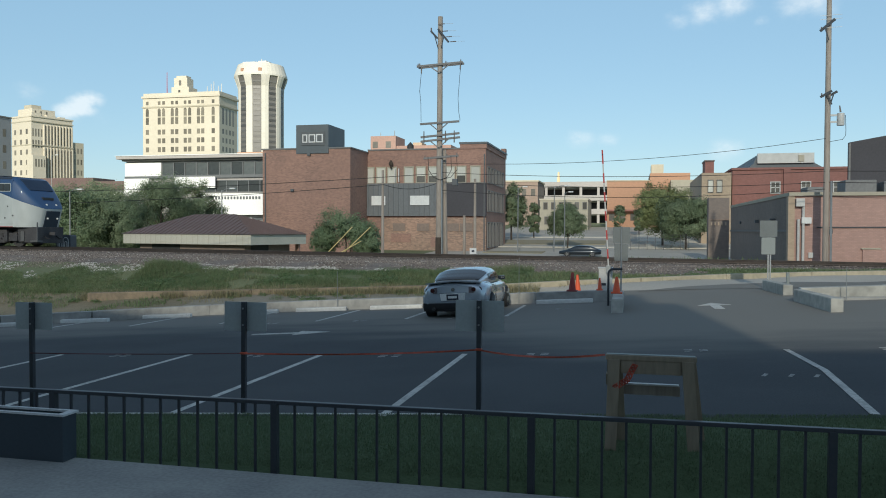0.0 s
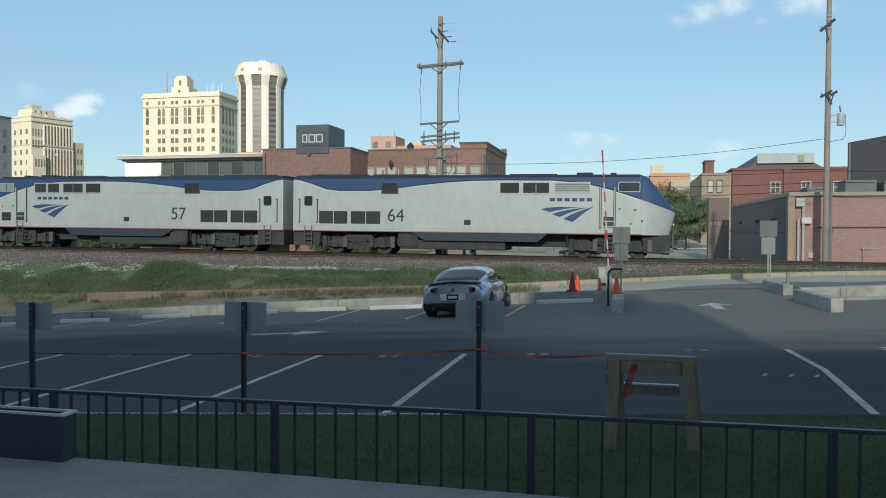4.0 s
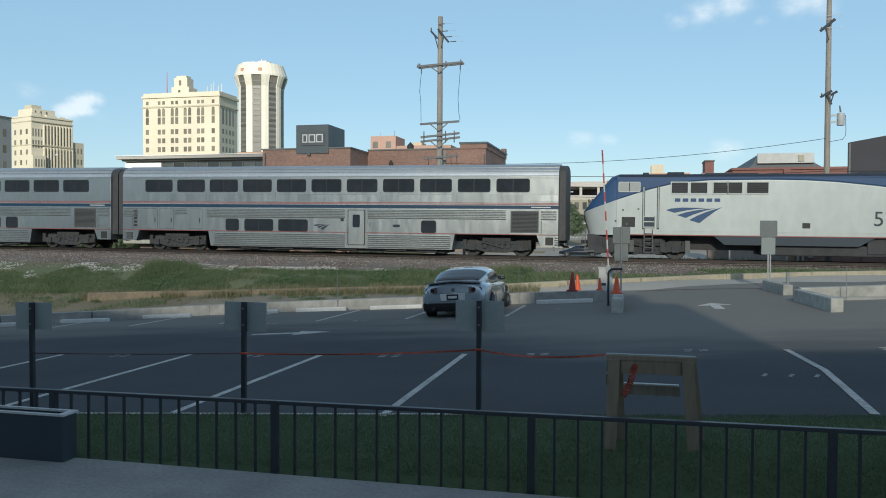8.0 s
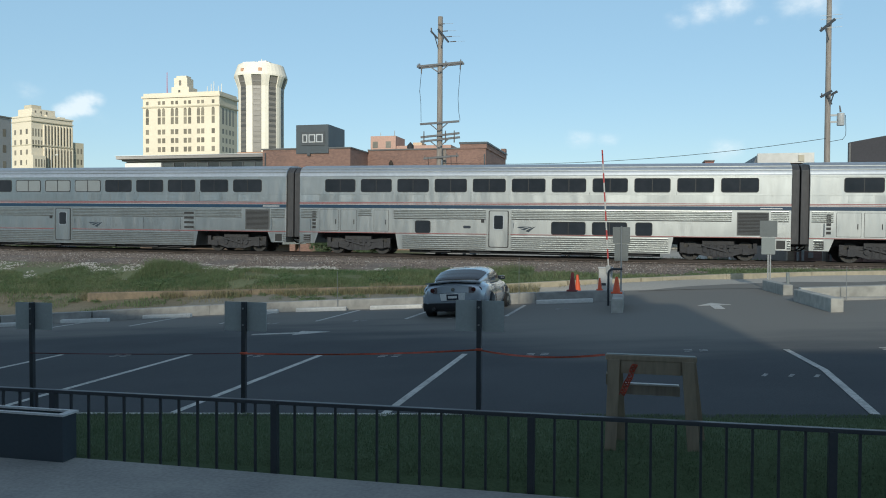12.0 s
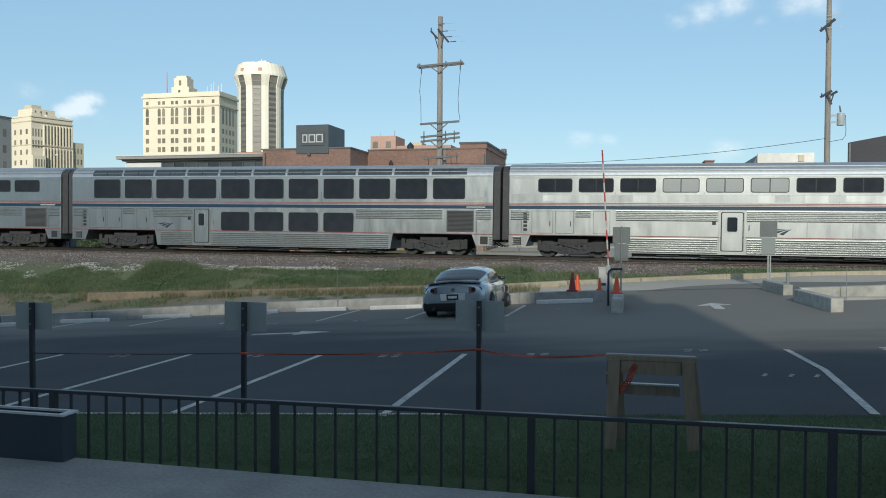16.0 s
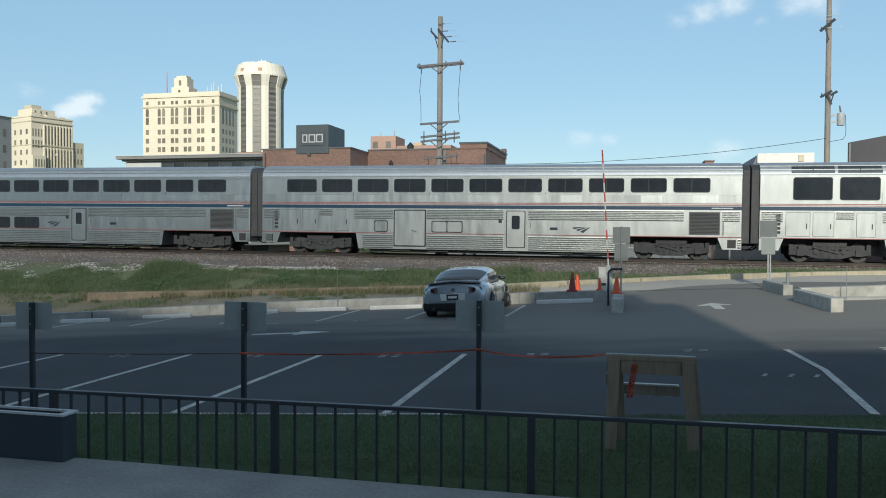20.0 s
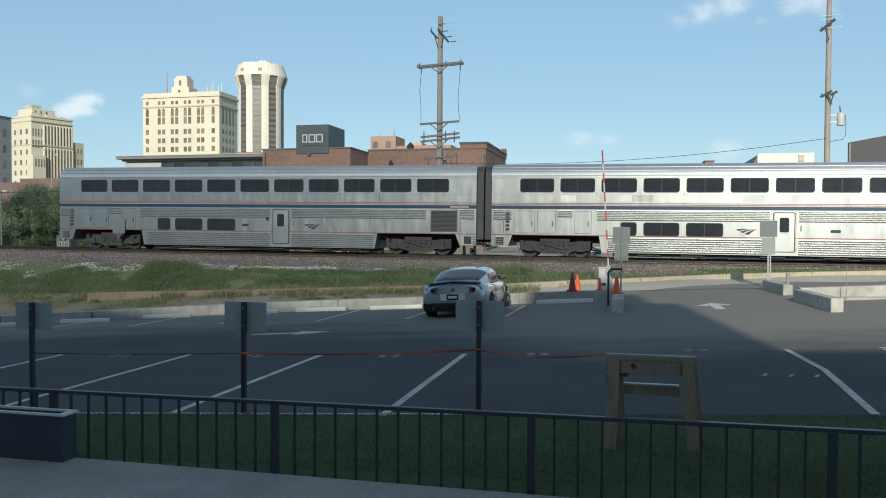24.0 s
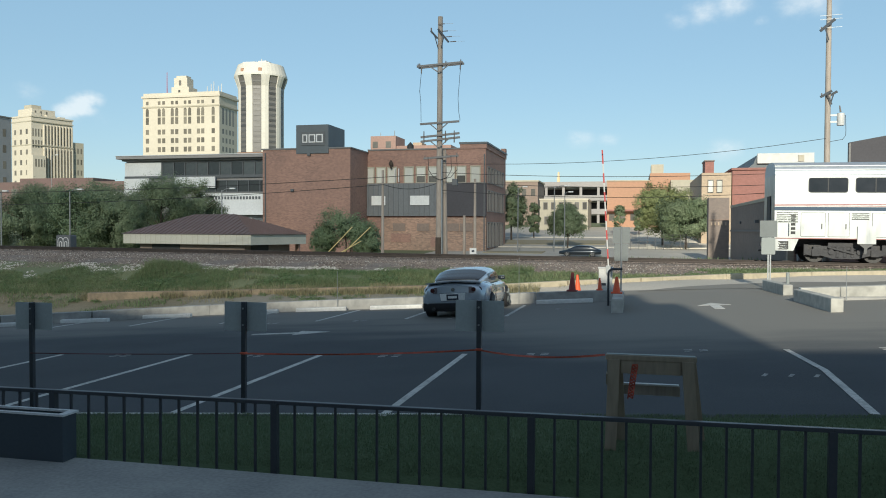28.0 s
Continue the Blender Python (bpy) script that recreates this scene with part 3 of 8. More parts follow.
def lot_z(x, y):
    return 0.356 + 0.0548 * min(max(x, -26.0), 9.0) - 0.0055 * y


def bump_z(x, y, k):
    return noise.noise(Vector((x * k, y * k, 3.1)))


def ground_z(x, y):
    lot = lot_z(x, y)
    bed = rail_z(x) - 0.26
    d = min(1.0, max(0.0, (x + 4.0) / 3.0))
    rows = ((-400, -0.15), (6.9, -0.15), (6.96, -0.05), (7.35, lot_z(x, 7.4) - 0.06), (8.75, lot_z(x, 8.75)), (24.6, lot), (26.6, lot * (0.75 + 0.25 * d) + 0.06 * (1 - d)), (27.9, lot * (0.35 + 0.65 * d) + 0.1 * (1 - d)), (29.0, lot * 0.3 + bed * 0.45),
            (32.5, bed - 0.12), (35.5, bed), (40.0, bed), (40.9, bed + 0.045), (44.2, bed + 0.045), (45.1, bed), (47.0, bed), (49.0, bed - 0.4), (54.0, 0.3), (80.0, -0.35), (100.0, 0.3), (150.0, 3.0), (260.0, 6.0), (1500.0, 10.0), (4000.0, 12.0))
    for (y0, z0), (y1, z1) in zip(rows, rows[1:]):
        if y <= y1:
            k = max(0.0, (y - y0) / (y1 - y0))
            return z0 + (z1 - z0) * k
    return rows[-1][1]


def mound(x, y):
    """Low swells of the weedy bank."""
    k = 0.55 * max(0.0, 1 - abs(y - 30.4) / 2.2) if x < -3 else 0.0
    return 0.07 * bump_z(x, y, 0.35) + k * max(0.0, bump_z(x + 5, y * 1.3, 0.3) + 0.15)


ROAD_KERB = ((-4.6, 28.55), (-2.3, 29.2), (0.25, 30.3), (3.44, 32.45), (6.86, 34.3), (10.0, 35.9), (14.0, 36.9), (20.0, 37.4))


def kerb_y(x):
    for (xa, ya), (xb, yb) in zip(ROAD_KERB, ROAD_KERB[1:]):
        if x <= xb:
            return ya + (yb - ya) * max(0.0, (x - xa) / (xb - xa))
    return ROAD_KERB[-1][1]


def bank(x, y):
    """Behind the old wall and the kerb of the exit lane."""
    return x < -4.6 or y > kerb_y(x) + 0.1


def make_ground():
    xs = [-4000, -1500, -600, -300, -200, -140, -100] + [-80 + 2 * i for i in range(36)] + [-9 + 0.5 * i for i in range(52)] + [18 + 3 * i for i in range(14)] + [60, 80, 110, 150, 200, 260, 400, 800, 2000, 4000]
    ys = ([-400, -100, -40, -10, 3, 6.9, 6.96, 7.35, 8.0, 8.75] + [9.5 + 1.5 * i for i in range(10)] + [24.6, 25.5, 26.6, 27.2, 27.9, 28.3, 28.7, 29.1, 29.5, 30, 30.5, 31, 31.5, 32, 32.5, 33, 33.5, 34, 34.5, 35, 35.5, 36, 36.5, 37, 37.5, 38, 40, 40.9, 42.5, 44.2, 45.1, 47, 48, 49, 51, 54]
          + [58, 64, 72, 80, 90, 100, 115, 130, 150, 190, 260, 400, 800, 1500, 4000])
    vs, fs, mi = [], [], []
    for y in ys:
        for x in xs:
            z = ground_z(x, y)
            if 27.6 < y < 36 or 47 < y < 60:
                z += mound(x, y)
            vs.append((x, y, z))
    n = len(xs)
    for j in range(len(ys) - 1):
        ym = (ys[j] + ys[j + 1]) / 2
        for i in range(n - 1):
            xm = (xs[i] + xs[i + 1]) / 2
            fs.append((j * n + i, j * n + i + 1, (j + 1) * n + i + 1, (j + 1) * n + i))
            if ym < 8.75:
                m = 1
            elif ym < 24.6:
                m = 0
            elif ym < 37.5 and not bank(xm, ym):
                m = 0 if ym < (28.2 if xm > -0.6 else 24.8) else 5
            elif ym < 27.9:
                m = 6 if xm < -16 else 2
            elif ym < 32.5:
                m = 3
            elif ym < 49:
                m = 4
            elif ym < 52 or xm < -22 or xm > 12:
                m = 3
            elif ym < 150:
                m = 5
            else:
                m = 3
            mi.append(m)
    me = bpy.data.meshes.new("ground")
    me.from_pydata(vs, [], fs)
    for k in (ASPHALT, TURF, DIRT, WEED_SOIL, BALLAST, OLD_ASPHALT, DRY_SOIL):
        me.materials.append(k)
    me.polygons.foreach_set("material_index", mi)
    me.polygons.foreach_set("use_smooth", [True] * len(fs))
    tagged(new("ground", me), "asphalt lot, weedy bank and grey ballast under a city sky", "ground", kind="structure")


make_ground()


def make_apron():
    """Dark asphalt of the lot that widens along the kerb of the exit lane."""
    vs, fs, rows = [], [], 9
    xs = [0.2 + 0.5 * i for i in range(40)]
    for x in xs:
        edge = max(28.25, kerb_y(x) - 2.5 + 0.25 * bump_z(x, 3.0, 0.6))
        for k in range(rows):
            y = 28.1 + (edge - 28.1) * k / (rows - 1)
            vs.append((x, y, ground_z(x, y) + mound(x, y) + 0.012))
    for i in range(len(xs) - 1):
        for k in range(rows - 1):
            a = i * rows + k
            fs.append((a, a + rows, a + rows + 1, a + 1))
    tagged(new("asphalt_apron", raw_mesh("asphalt_apron", vs, fs, ASPHALT)), "dark asphalt apron beside the exit lane", "pavement", kind="structure")


make_apron()
VERGE = mat("dry_verge_grass", (0.36, 0.31, 0.21), (0.28, 0.25, 0.165), 0.95, big=0.4, fine=5, bump=0.4)
PAVING = mat("pale_concrete_paving", (0.708, 0.658, 0.557), (0.582, 0.543, 0.468), 0.9, big=0.3, fine=4, bump=0.1)


def laid_strip(name, x0, x1, y0, y1, lift, material, label, category):
    """A thin slab that follows the ground."""
    rings = []
    for i in range(9):
        y = y0 + (y1 - y0) * i / 8
        z = ground_z(x0, y)
        rings.append([(x0, y, z - 0.1), (x1, y, z - 0.1), (x1, y, z + lift), (x0, y, z + lift)])
    single(name, Shape().loft(rings), material, pose(0, 0, 0), label, category, kind="structure")


laid_strip("verge", -22, -3.5, 104, 112, 0.06, VERGE, "dry grass verge across the street", "verge")
laid_strip("pavement", 1.6, 12, 101.0, 108.5, 0.06, PAVING, "pale sunlit paved forecourt beside the tree", "pavement")
laid_strip("verge", -16, -9.5, 86, 89.5, 0.06, VERGE, "dry grass verge across the street", "verge")
laid_strip("pavement", -22, 12, 98.4, 100.4, 0.08, PAVING, "pale concrete pavement along the street", "pavement")
laid_strip("pavement", 0.6, 13, 110, 131, 0.08, PAVING, "pale sunlit paved forecourt", "pavement")
laid_strip("pavement", -22, 0.2, 118, 120.5, 0.08, PAVING, "pale concrete pavement along the street", "pavement")


def scatter(name, count, where, shape_of, material, label, category, parent=None):
    """Many small pieces in one mesh. where(): a place or None; shape_of(p): vertices and faces."""
    vs, fs = [], []
    for _ in range(count):
        p = where()
        if p is None:
            continue
        v, f = shape_of(p)
        k = len(vs)
        vs += v
        fs += [tuple(i + k for i in q) for q in f]
    ob = tagged(new(name, raw_mesh(name, vs, fs, material)), label, category, kind="stuff")
    return ob


rnd = random.Random(7)


def stone(size):
    def make(p):
        s = size * rnd.uniform(0.5, 1.3)
        a = rnd.uniform(0, 6.28)
        x, y, z = p
        pts = [(x + s * math.cos(a + k * 1.571) * rnd.uniform(0.7, 1.2), y + s * math.sin(a + k * 1.571) * rnd.uniform(0.7, 1.2), z + rnd.uniform(-0.2, 0.3) * s) for k in range(4)]
        return pts + [(x, y, z + s * rnd.uniform(0.5, 0.9)), (x, y, z - s * 0.5)], [(0, 1, 4), (1, 2, 4), (2, 3, 4), (3, 0, 4), (1, 0, 5), (2, 1, 5), (3, 2, 5), (0, 3, 5)]
    return make


def blade(low, high, wide, lean=0.35, tall=None):
    def make(p):
        x, y, z = p
        h, a, b = rnd.uniform(low, high) * (tall(x, y) if tall else 1), rnd.uniform(0, 6.28), rnd.uniform(0, 6.28)
        w = wide * rnd.uniform(0.6, 1.3)
        dx, dy = math.cos(b) * h * lean * rnd.random(), math.sin(b) * h * lean * rnd.random()
        cx, cy = math.cos(a) * w / 2, math.sin(a) * w / 2
        return [(x - cx, y - cy, z - 0.02), (x + cx, y + cy, z - 0.02), (x + dx * 0.4 + cx * 0.7, y + dy * 0.4 + cy * 0.7, z + h * 0.6), (x + dx * 0.4 - cx * 0.7, y + dy * 0.4 - cy * 0.7, z + h * 0.6), (x + dx, y + dy, z + h)], [(0, 1, 2, 3), (3, 2, 4)]
    return make


def on_ground(x0, x1, y0, y1, up=0.0, patch=None):
    def pick():
        x, y = rnd.uniform(x0, x1), rnd.uniform(y0, y1)
        if patch and not patch(x, y):
            return None
        return x, y, ground_z(x, y) + up + (mound(x, y) if 27.6 < y < 36 else 0.0)
    return pick


WEED_EDGE = ((-40, 30.9), (-28, 30.7), (-26.3, 30.3), (-25.6, 29.4), (-25.0, 31.2), (-24.0, 31.1), (-22.9, 30.5), (-22.3, 30.8), (-21.4, 30.3), (-20.7, 29.4), (-20.2, 31.6), (-19.6, 32.2), (-18.9, 31.9), (-17.8, 31.0), (-15.8, 31.2), (-13.2, 31.9), (-12.0, 31.5), (-9.6, 31.7), (-8.7, 32.3), (-4.0, 33.4))


def weed_edge(x):
    """Where the weeds of the bank give way to gravel."""
    for (xa, ya), (xb, yb) in zip(WEED_EDGE, WEED_EDGE[1:]):
        if x <= xb:
            return ya + (yb - ya) * max(0.0, (x - xa) / (xb - xa))
    return WEED_EDGE[-1][1]


def weedy(x, y):
    return bank(x, y) and y < weed_edge(x) + 0.35 * bump_z(x, y, 1.1) and bump_z(x, y * 1.6, 0.3) + 0.5 * bump_z(x, y, 1.3) > -0.42


def gravelly(x, y):
    e = weed_edge(x)
    rich = 0.12 if x < -19.8 else 0.0 if x < -12.5 else -0.25
    return e - 0.15 < y < e + 1.5 and bump_z(x, y, 0.5) + 0.6 * bump_z(x, y, 2.3) + rich > -0.12 + 0.35 * max(0.0, y - e - 0.5)


scatter("ballast_stones", 52000, on_ground(-42, 18, 31.4, 40.8, 0.0, lambda x, y: bank(x, y) and (x < -2 or y > kerb_y(x) + 0.9)), stone(0.038), STONES, "loose grey ballast stones beside the railway track", "ballast")
scatter("track_stones", 15000, on_ground(-40, 18, 40.8, 44.4, 0.035), stone(0.045), STONES, "grey ballast stones between the rails", "ballast")
scatter("pale_flecks", 1500, on_ground(-42, 18, 32.5, 40.8, 0.01, lambda x, y: bank(x, y)), stone(0.036), WHITE_GRAVEL, "scattered pale stones in the ballast", "gravel")
scatter("pale_gravel", 15000, on_ground(-30, -4, 29.3, 33.8, 0.015, gravelly), stone(0.036), WHITE_GRAVEL, "pale limestone gravel at the foot of the ballast", "gravel")
scatter("lawn", 150000, on_ground(-9.5, 4.8, 7.1, 8.85), blade(0.016, 0.032, 0.005, 0.7), BLADES, "shaded mown green grass strip behind the railing", "grass")
scatter("bank_weeds", 170000, on_ground(-38, -4, 27.75, 33.4, 0.0, weedy), blade(0.06, 0.2, 0.016, 1.3, lambda x, y: 0.6 + 2.4 * max(0.0, bump_z(x + 9, y, 0.4)) + 0.8 * max(0.0, bump_z(x, y + 4, 1.2))), WEEDS, "tall green weeds on the railway bank", "weeds")


def clump(low, high, flat, leaf, count):
    """A low dome of small leaves."""
    def make(p):
        r = rnd.uniform(low, high)
        vs, fs = [], []
        for _ in range(int(count * r / high)):
            v = Vector((rnd.gauss(0, 1), rnd.gauss(0, 1), abs(rnd.gauss(0, 1)))).normalized() * rnd.uniform(0.55, 1.0)
            c = Vector(p) + Vector((v.x * r * 1.25, v.y * r, v.z * r * flat - 0.02))
            n = (v + Vector((rnd.uniform(-0.6, 0.6), rnd.uniform(-0.6, 0.6), rnd.uniform(0, 0.6)))).normalized()
            e = n.orthogonal().normalized()
            f = n.cross(e)
            s = leaf * rnd.uniform(0.5, 1.3)
            a = rnd.uniform(0, 6.28)
            e, f = e * math.cos(a) + f * math.sin(a), f * math.cos(a) - e * math.sin(a)
            k = len(vs)
            vs += [tuple(c - e * s), tuple(c + f * s * 0.35), tuple(c + e * s), tuple(c - f * s * 0.35)]
            fs.append((k, k + 1, k + 2, k + 3))
        return vs, fs
    return make


def leafy(x, y):
    return bank(x, y) and y < weed_edge(x) - 0.2 and bump_z(x * 0.8 + 3, y, 0.45) > 0.0


scatter("bank_shrubs", 300, on_ground(-36, -3.5, 28.2, 32.6, 0.0, leafy), clump(0.14, 0.5, 0.75, 0.038, 520), WEED_LEAF, "soft clumps of leafy green weeds on the bank", "weeds")
scatter("wall_weeds", 130, on_ground(-24, -3, 26.6, 28.5, 0.0, lambda x, y: bump_z(x, y, 0.6) > -0.1), clump(0.08, 0.26, 0.8, 0.03, 200), WEED_LEAF, "small weeds growing along the old retaining wall", "weeds")
scatter("wall_straw", 26000, on_ground(-22, -3.2, 27.0, 28.5, 0.0, lambda x, y: abs(y - 28.35 - 0.075 * (x + 4.6)) < 0.45 and bump_z(x, y, 0.8) > -0.12 - 0.02 * (x + 14)), blade(0.08, 0.34, 0.014, 0.6), STRAW, "tall dry grass against the old retaining wall", "grass")
scatter("soil_weeds", 14000, on_ground(-30, -16, 23.5, 28.2, 0.0, lambda x, y: bump_z(x, y, 0.7) + 0.3 * bump_z(x, y, 2.2) > -0.02 + 0.12 * (27.4 - y)), blade(0.04, 0.2, 0.018, 1.0), WEEDS, "thin weeds on the bare soil before the bank", "weeds")
scatter("kerb_shrubs", 170, on_ground(-4.5, 16, 28.9, 38.0, 0.0, lambda x, y: bank(x, y) and y < kerb_y(x) + 3.0 and bump_z(x, y, 0.45) > -0.15), clump(0.1, 0.28, 0.7, 0.034, 240), WEED_LEAF, "low leafy weeds above the road kerb", "weeds")
scatter("dry_grass", 9000, on_ground(-38, 4, 26.6, 31.0, 0.0, lambda x, y: (x < -4.6 or abs(y - kerb_y(x)) < 0.5) and bump_z(x * 1.5, y, 0.5) > 0.02 + 0.12 * (y > 28)), blade(0.04, 0.16, 0.02, 1.2), STRAW, "dry straw-coloured grass along the bank", "grass")
scatter("kerb_grass", 80000, on_ground(-5.5, 19, 28.6, 38.8, 0.0, lambda x, y: bank(x, y) and bump_z(x * 0.7, y, 0.4) > -0.35 + 0.25 * (y - kerb_y(x) - 1.6)), blade(0.05, 0.19, 0.035, 1.2), WEEDS, "short green grass above the stone kerb", "grass")
scatter("far_weeds", 5000, on_ground(-60, 14, 48.5, 53.5, 0.0, lambda x, y: bump_z(x, y, 0.2) > 0), blade(0.15, 0.5, 0.09, 0.6), WEEDS, "rough weeds behind the railway track", "weeds")


# ---- railway track ----
def make_track():
    track = thing("railway_track", pose(TRACK_X, TRACK_Y, rail_z(TRACK_X), 0, math.degrees(math.atan(0.008))), "single railway track on timber ties and grey ballast", "railway track", kind="structure")
    profile = [(-0.075, -0.18), (0.075, -0.18), (0.075, -0.165), (0.015, -0.14), (0.015, -0.05), (0.036, -0.035), (0.036, 0.0), (-0.036, 0.0), (-0.036, -0.035), (-0.015, -0.05), (-0.015, -0.14), (-0.075, -0.165)]
    for side in (-0.755, 0.755):
        part("rail", Shape().along([(y + side, z) for y, z in profile], -260, 260), RAIL, track)
    tie = Shape().box(-0.115, 0.115, -1.3, 1.3, -0.4, -0.215).mesh("tie", TIE)
    for i in range(-70, 71):
        part("tie", tie, TIE, track, at=pose(i * 0.53 - 2, rnd.uniform(-0.04, 0.04), 0, 0, 0, rnd.uniform(-1.5, 1.5)))
    return track


make_track()


# ---- train ----
TRAVEL = ((0, 0.0), (2, 18.54), (4, 36.92), (6, 55.25), (8, 73.62), (10, 92.08), (12, 110.67), (14, 129.4), (16, 148.28), (18, 167.31), (20, 186.49), (22, 205.83), (24, 225.36), (26, 245.1), (28, 265.11))
TRAIN = []
HALF = 1.55


def wheel_mesh(r):
    s = Shape().rod((0, -0.07, 0), (0, 0.07, 0), r, r, 20).rod((0, 0.05, 0), (0, 0.085, 0), r + 0.03, r + 0.03, 20).rod((0, -0.1, 0), (0, -0.06, 0), 0.16, 0.16, 12)
    both = Shape()
    for way in (-1, 1):
        both.add([(x, way * (0.76 - y), z) for x, y, z in s.v], s.f)
    both.rod((0, -0.72, 0), (0, 0.72, 0), 0.08, 0.08, 10)
    # two cast lightening holes a side show the turning
    for way in (-1, 1):
        for a in (0.0, 2.094, 4.189):
            both.rod((math.cos(a) * r * 0.6, way * 0.83, math.sin(a) * r * 0.6), (math.cos(a) * r * 0.6, way * 0.845, math.sin(a) * r * 0.6), r * 0.13, r * 0.11, 8)
    return both.mesh("wheelset", WHEEL)


CAR_WHEEL, LOCO_WHEEL = wheel_mesh(0.457), wheel_mesh(0.508)
WHEELSETS = []


def bogie(parent, x, base, wheel, r, long):
    """A two-axle truck: side frames, bolster, springs, boxes and four wheels."""
    s = Shape()
    for side in (-1, 1):
        y = side * 1.02
        h = base / 2
        s.prism([(-long / 2, r - 0.05), (-h - 0.25, r - 0.13), (-h + 0.25, r - 0.13), (-0.55, r - 0.27), (0.55, r - 0.27), (h - 0.25, r - 0.13), (h + 0.25, r - 0.13), (long / 2, r - 0.05), (long / 2, r + 0.12), (h, r + 0.2), (0.5, r + 0.1), (-0.5, r + 0.1), (-h, r + 0.2), (-long / 2, r + 0.12)], y - 0.07, y + 0.07)
        for k in (-h, h):
            s.box(k - 0.17, k + 0.17, y + side * 0.02 - 0.13, y + side * 0.02 + 0.13, r - 0.16, r + 0.16)
        s.box(-h - 0.1, h + 0.1, y - 0.05, y + 0.05, r + 0.16, r + 0.34).box(-0.75, 0.75, y - 0.09, y + 0.09, r + 0.3, r + 0.52)
        for k in (-h - 0.42, h + 0.42):
            s.box(k - 0.1, k + 0.1, y - 0.04, y + 0.1, r - 0.12, r + 0.4)
        for k in (-0.32, 0.0, 0.32):
            s.rod((k, y, r - 0.2), (k, y, r + 0.32), 0.11, 0.11, 10)
        s.rod((-h * 0.6, y + side * 0.12, r + 0.28), (h * 0.3, y + side * 0.12, r - 0.02), 0.05, 0.05, 8)
    s.box(-0.3, 0.3, -1.0, 1.0, r - 0.1, r + 0.3)
    s.box(-base / 2 - 0.08, -base / 2 + 0.08, -0.9, 0.9, r - 0.08, r + 0.08).box(base / 2 - 0.08, base / 2 + 0.08, -0.9, 0.9, r - 0.08, r + 0.08)
    truck = part("bogie", s, BOGIE, parent, "sooty steel two-axle bogie", at=pose(x, 0, 0), bevel=0.012)
    for k in (-base / 2, base / 2):
        WHEELSETS.append((part("wheelset", wheel, WHEEL, truck, "two steel wheels on one axle", at=pose(k, 0, r)), k, r))
    return truck


def coupler(parent, x, way):
    part("coupler", Shape().box(min(x, x + way * 0.5), max(x, x + way * 0.5), -0.1, 0.1, 0.72, 0.92), BOGIE, parent, bevel=0.02)
    for y in (-0.55, 0.5):
        part("air_hose", Shape().tube([(x, y, 0.85), (x + way * 0.12, y, 0.66), (x + way * 0.3, y, 0.53), (x + way * 0.5, y, 0.5)], 0.035, 6), BLACK_RUBBER, parent)


def rider(name, centre, label, category, group):
    ob = thing(name, pose(TRACK_X + centre, TRACK_Y, rail_z(TRACK_X + centre), 0, math.degrees(math.atan(0.008))), label, category, group)
    TRAIN.append((ob, centre))
    return ob


SWOOSH = (((0.0, 0.62), (0.1, 0.7), (0.3, 0.75), (0.55, 0.74), (0.75, 0.72), (0.55, 0.68), (0.35, 0.6), (0.16, 0.49)),
          ((0.2, 0.38), (0.36, 0.52), (0.52, 0.61), (0.7, 0.68), (0.88, 0.72), (0.7, 0.6), (0.5, 0.42), (0.36, 0.25)),
          ((0.42, 0.15), (0.56, 0.36), (0.7, 0.52), (0.84, 0.65), (1.0, 0.78), (0.88, 0.58), (0.74, 0.3), (0.6, 0.0)))


def badge(parent, x, z, wide, high, y, material, blocks=6):
    """Three curved bands below a row of small blocks."""
    for band in SWOOSH:
        part("emblem_band", Shape().prism([(x + px * wide, z + pz * high * 0.8) for px, pz in band], y - 0.004, y + 0.01), material, parent)
    for k in range(blocks):
        x0 = x + wide * (0.16 + 0.14 * k)
        part("emblem_block", Shape().box(x0, x0 + wide * 0.1, y - 0.004, y + 0.01, z + high * 0.82, z + high * 0.95), material, parent)


def ladder(parent, x, z0, z1, y):
    s = Shape()
    for k in (-0.2, 0.2):
        s.box(x + k - 0.025, x + k + 0.025, y - 0.02, y + 0.05, z0, z1)
    n = int((z1 - z0) / 0.28) + 1
    for i in range(n):
        z = z0 + (z1 - z0) * i / n
        s.box(x - 0.22, x + 0.22, y - 0.06, y + 0.06, z, z + 0.03)
    part("ladder", s, LADDER_STEEL, parent)


def louvre(parent, x0, x1, z0, z1, y, material=STEEL_FLUTE, pitch=0.1, name="louvre", rim=None):
    back = part(name, Shape().box(x0, x1, y - 0.006, y + 0.02, z0, z1), GRILLE, parent)
    s = Shape()
    k = z0 + 0.02
    while k < z1 - 0.03:
        s.add([(x0, y - 0.035, k), (x1, y - 0.035, k), (x1, y - 0.007, k + pitch * 0.6), (x0, y - 0.007, k + pitch * 0.6), (x0, y - 0.035, k + 0.012), (x1, y - 0.035, k + 0.012)], [(0, 1, 5, 4), (4, 5, 2, 3)])
        k += pitch
    part("slats", s, material, back)
    f = Shape()
    for a in ((x0 - 0.05, x1 + 0.05, z0 - 0.05, z0), (x0 - 0.05, x1 + 0.05, z1, z1 + 0.05), (x0 - 0.05, x0, z0, z1), (x1, x1 + 0.05, z0, z1)):
        f.box(a[0], a[1], y - 0.03, y + 0.01, a[2], a[3])
    part("louvre_frame", f, rim or material, back)


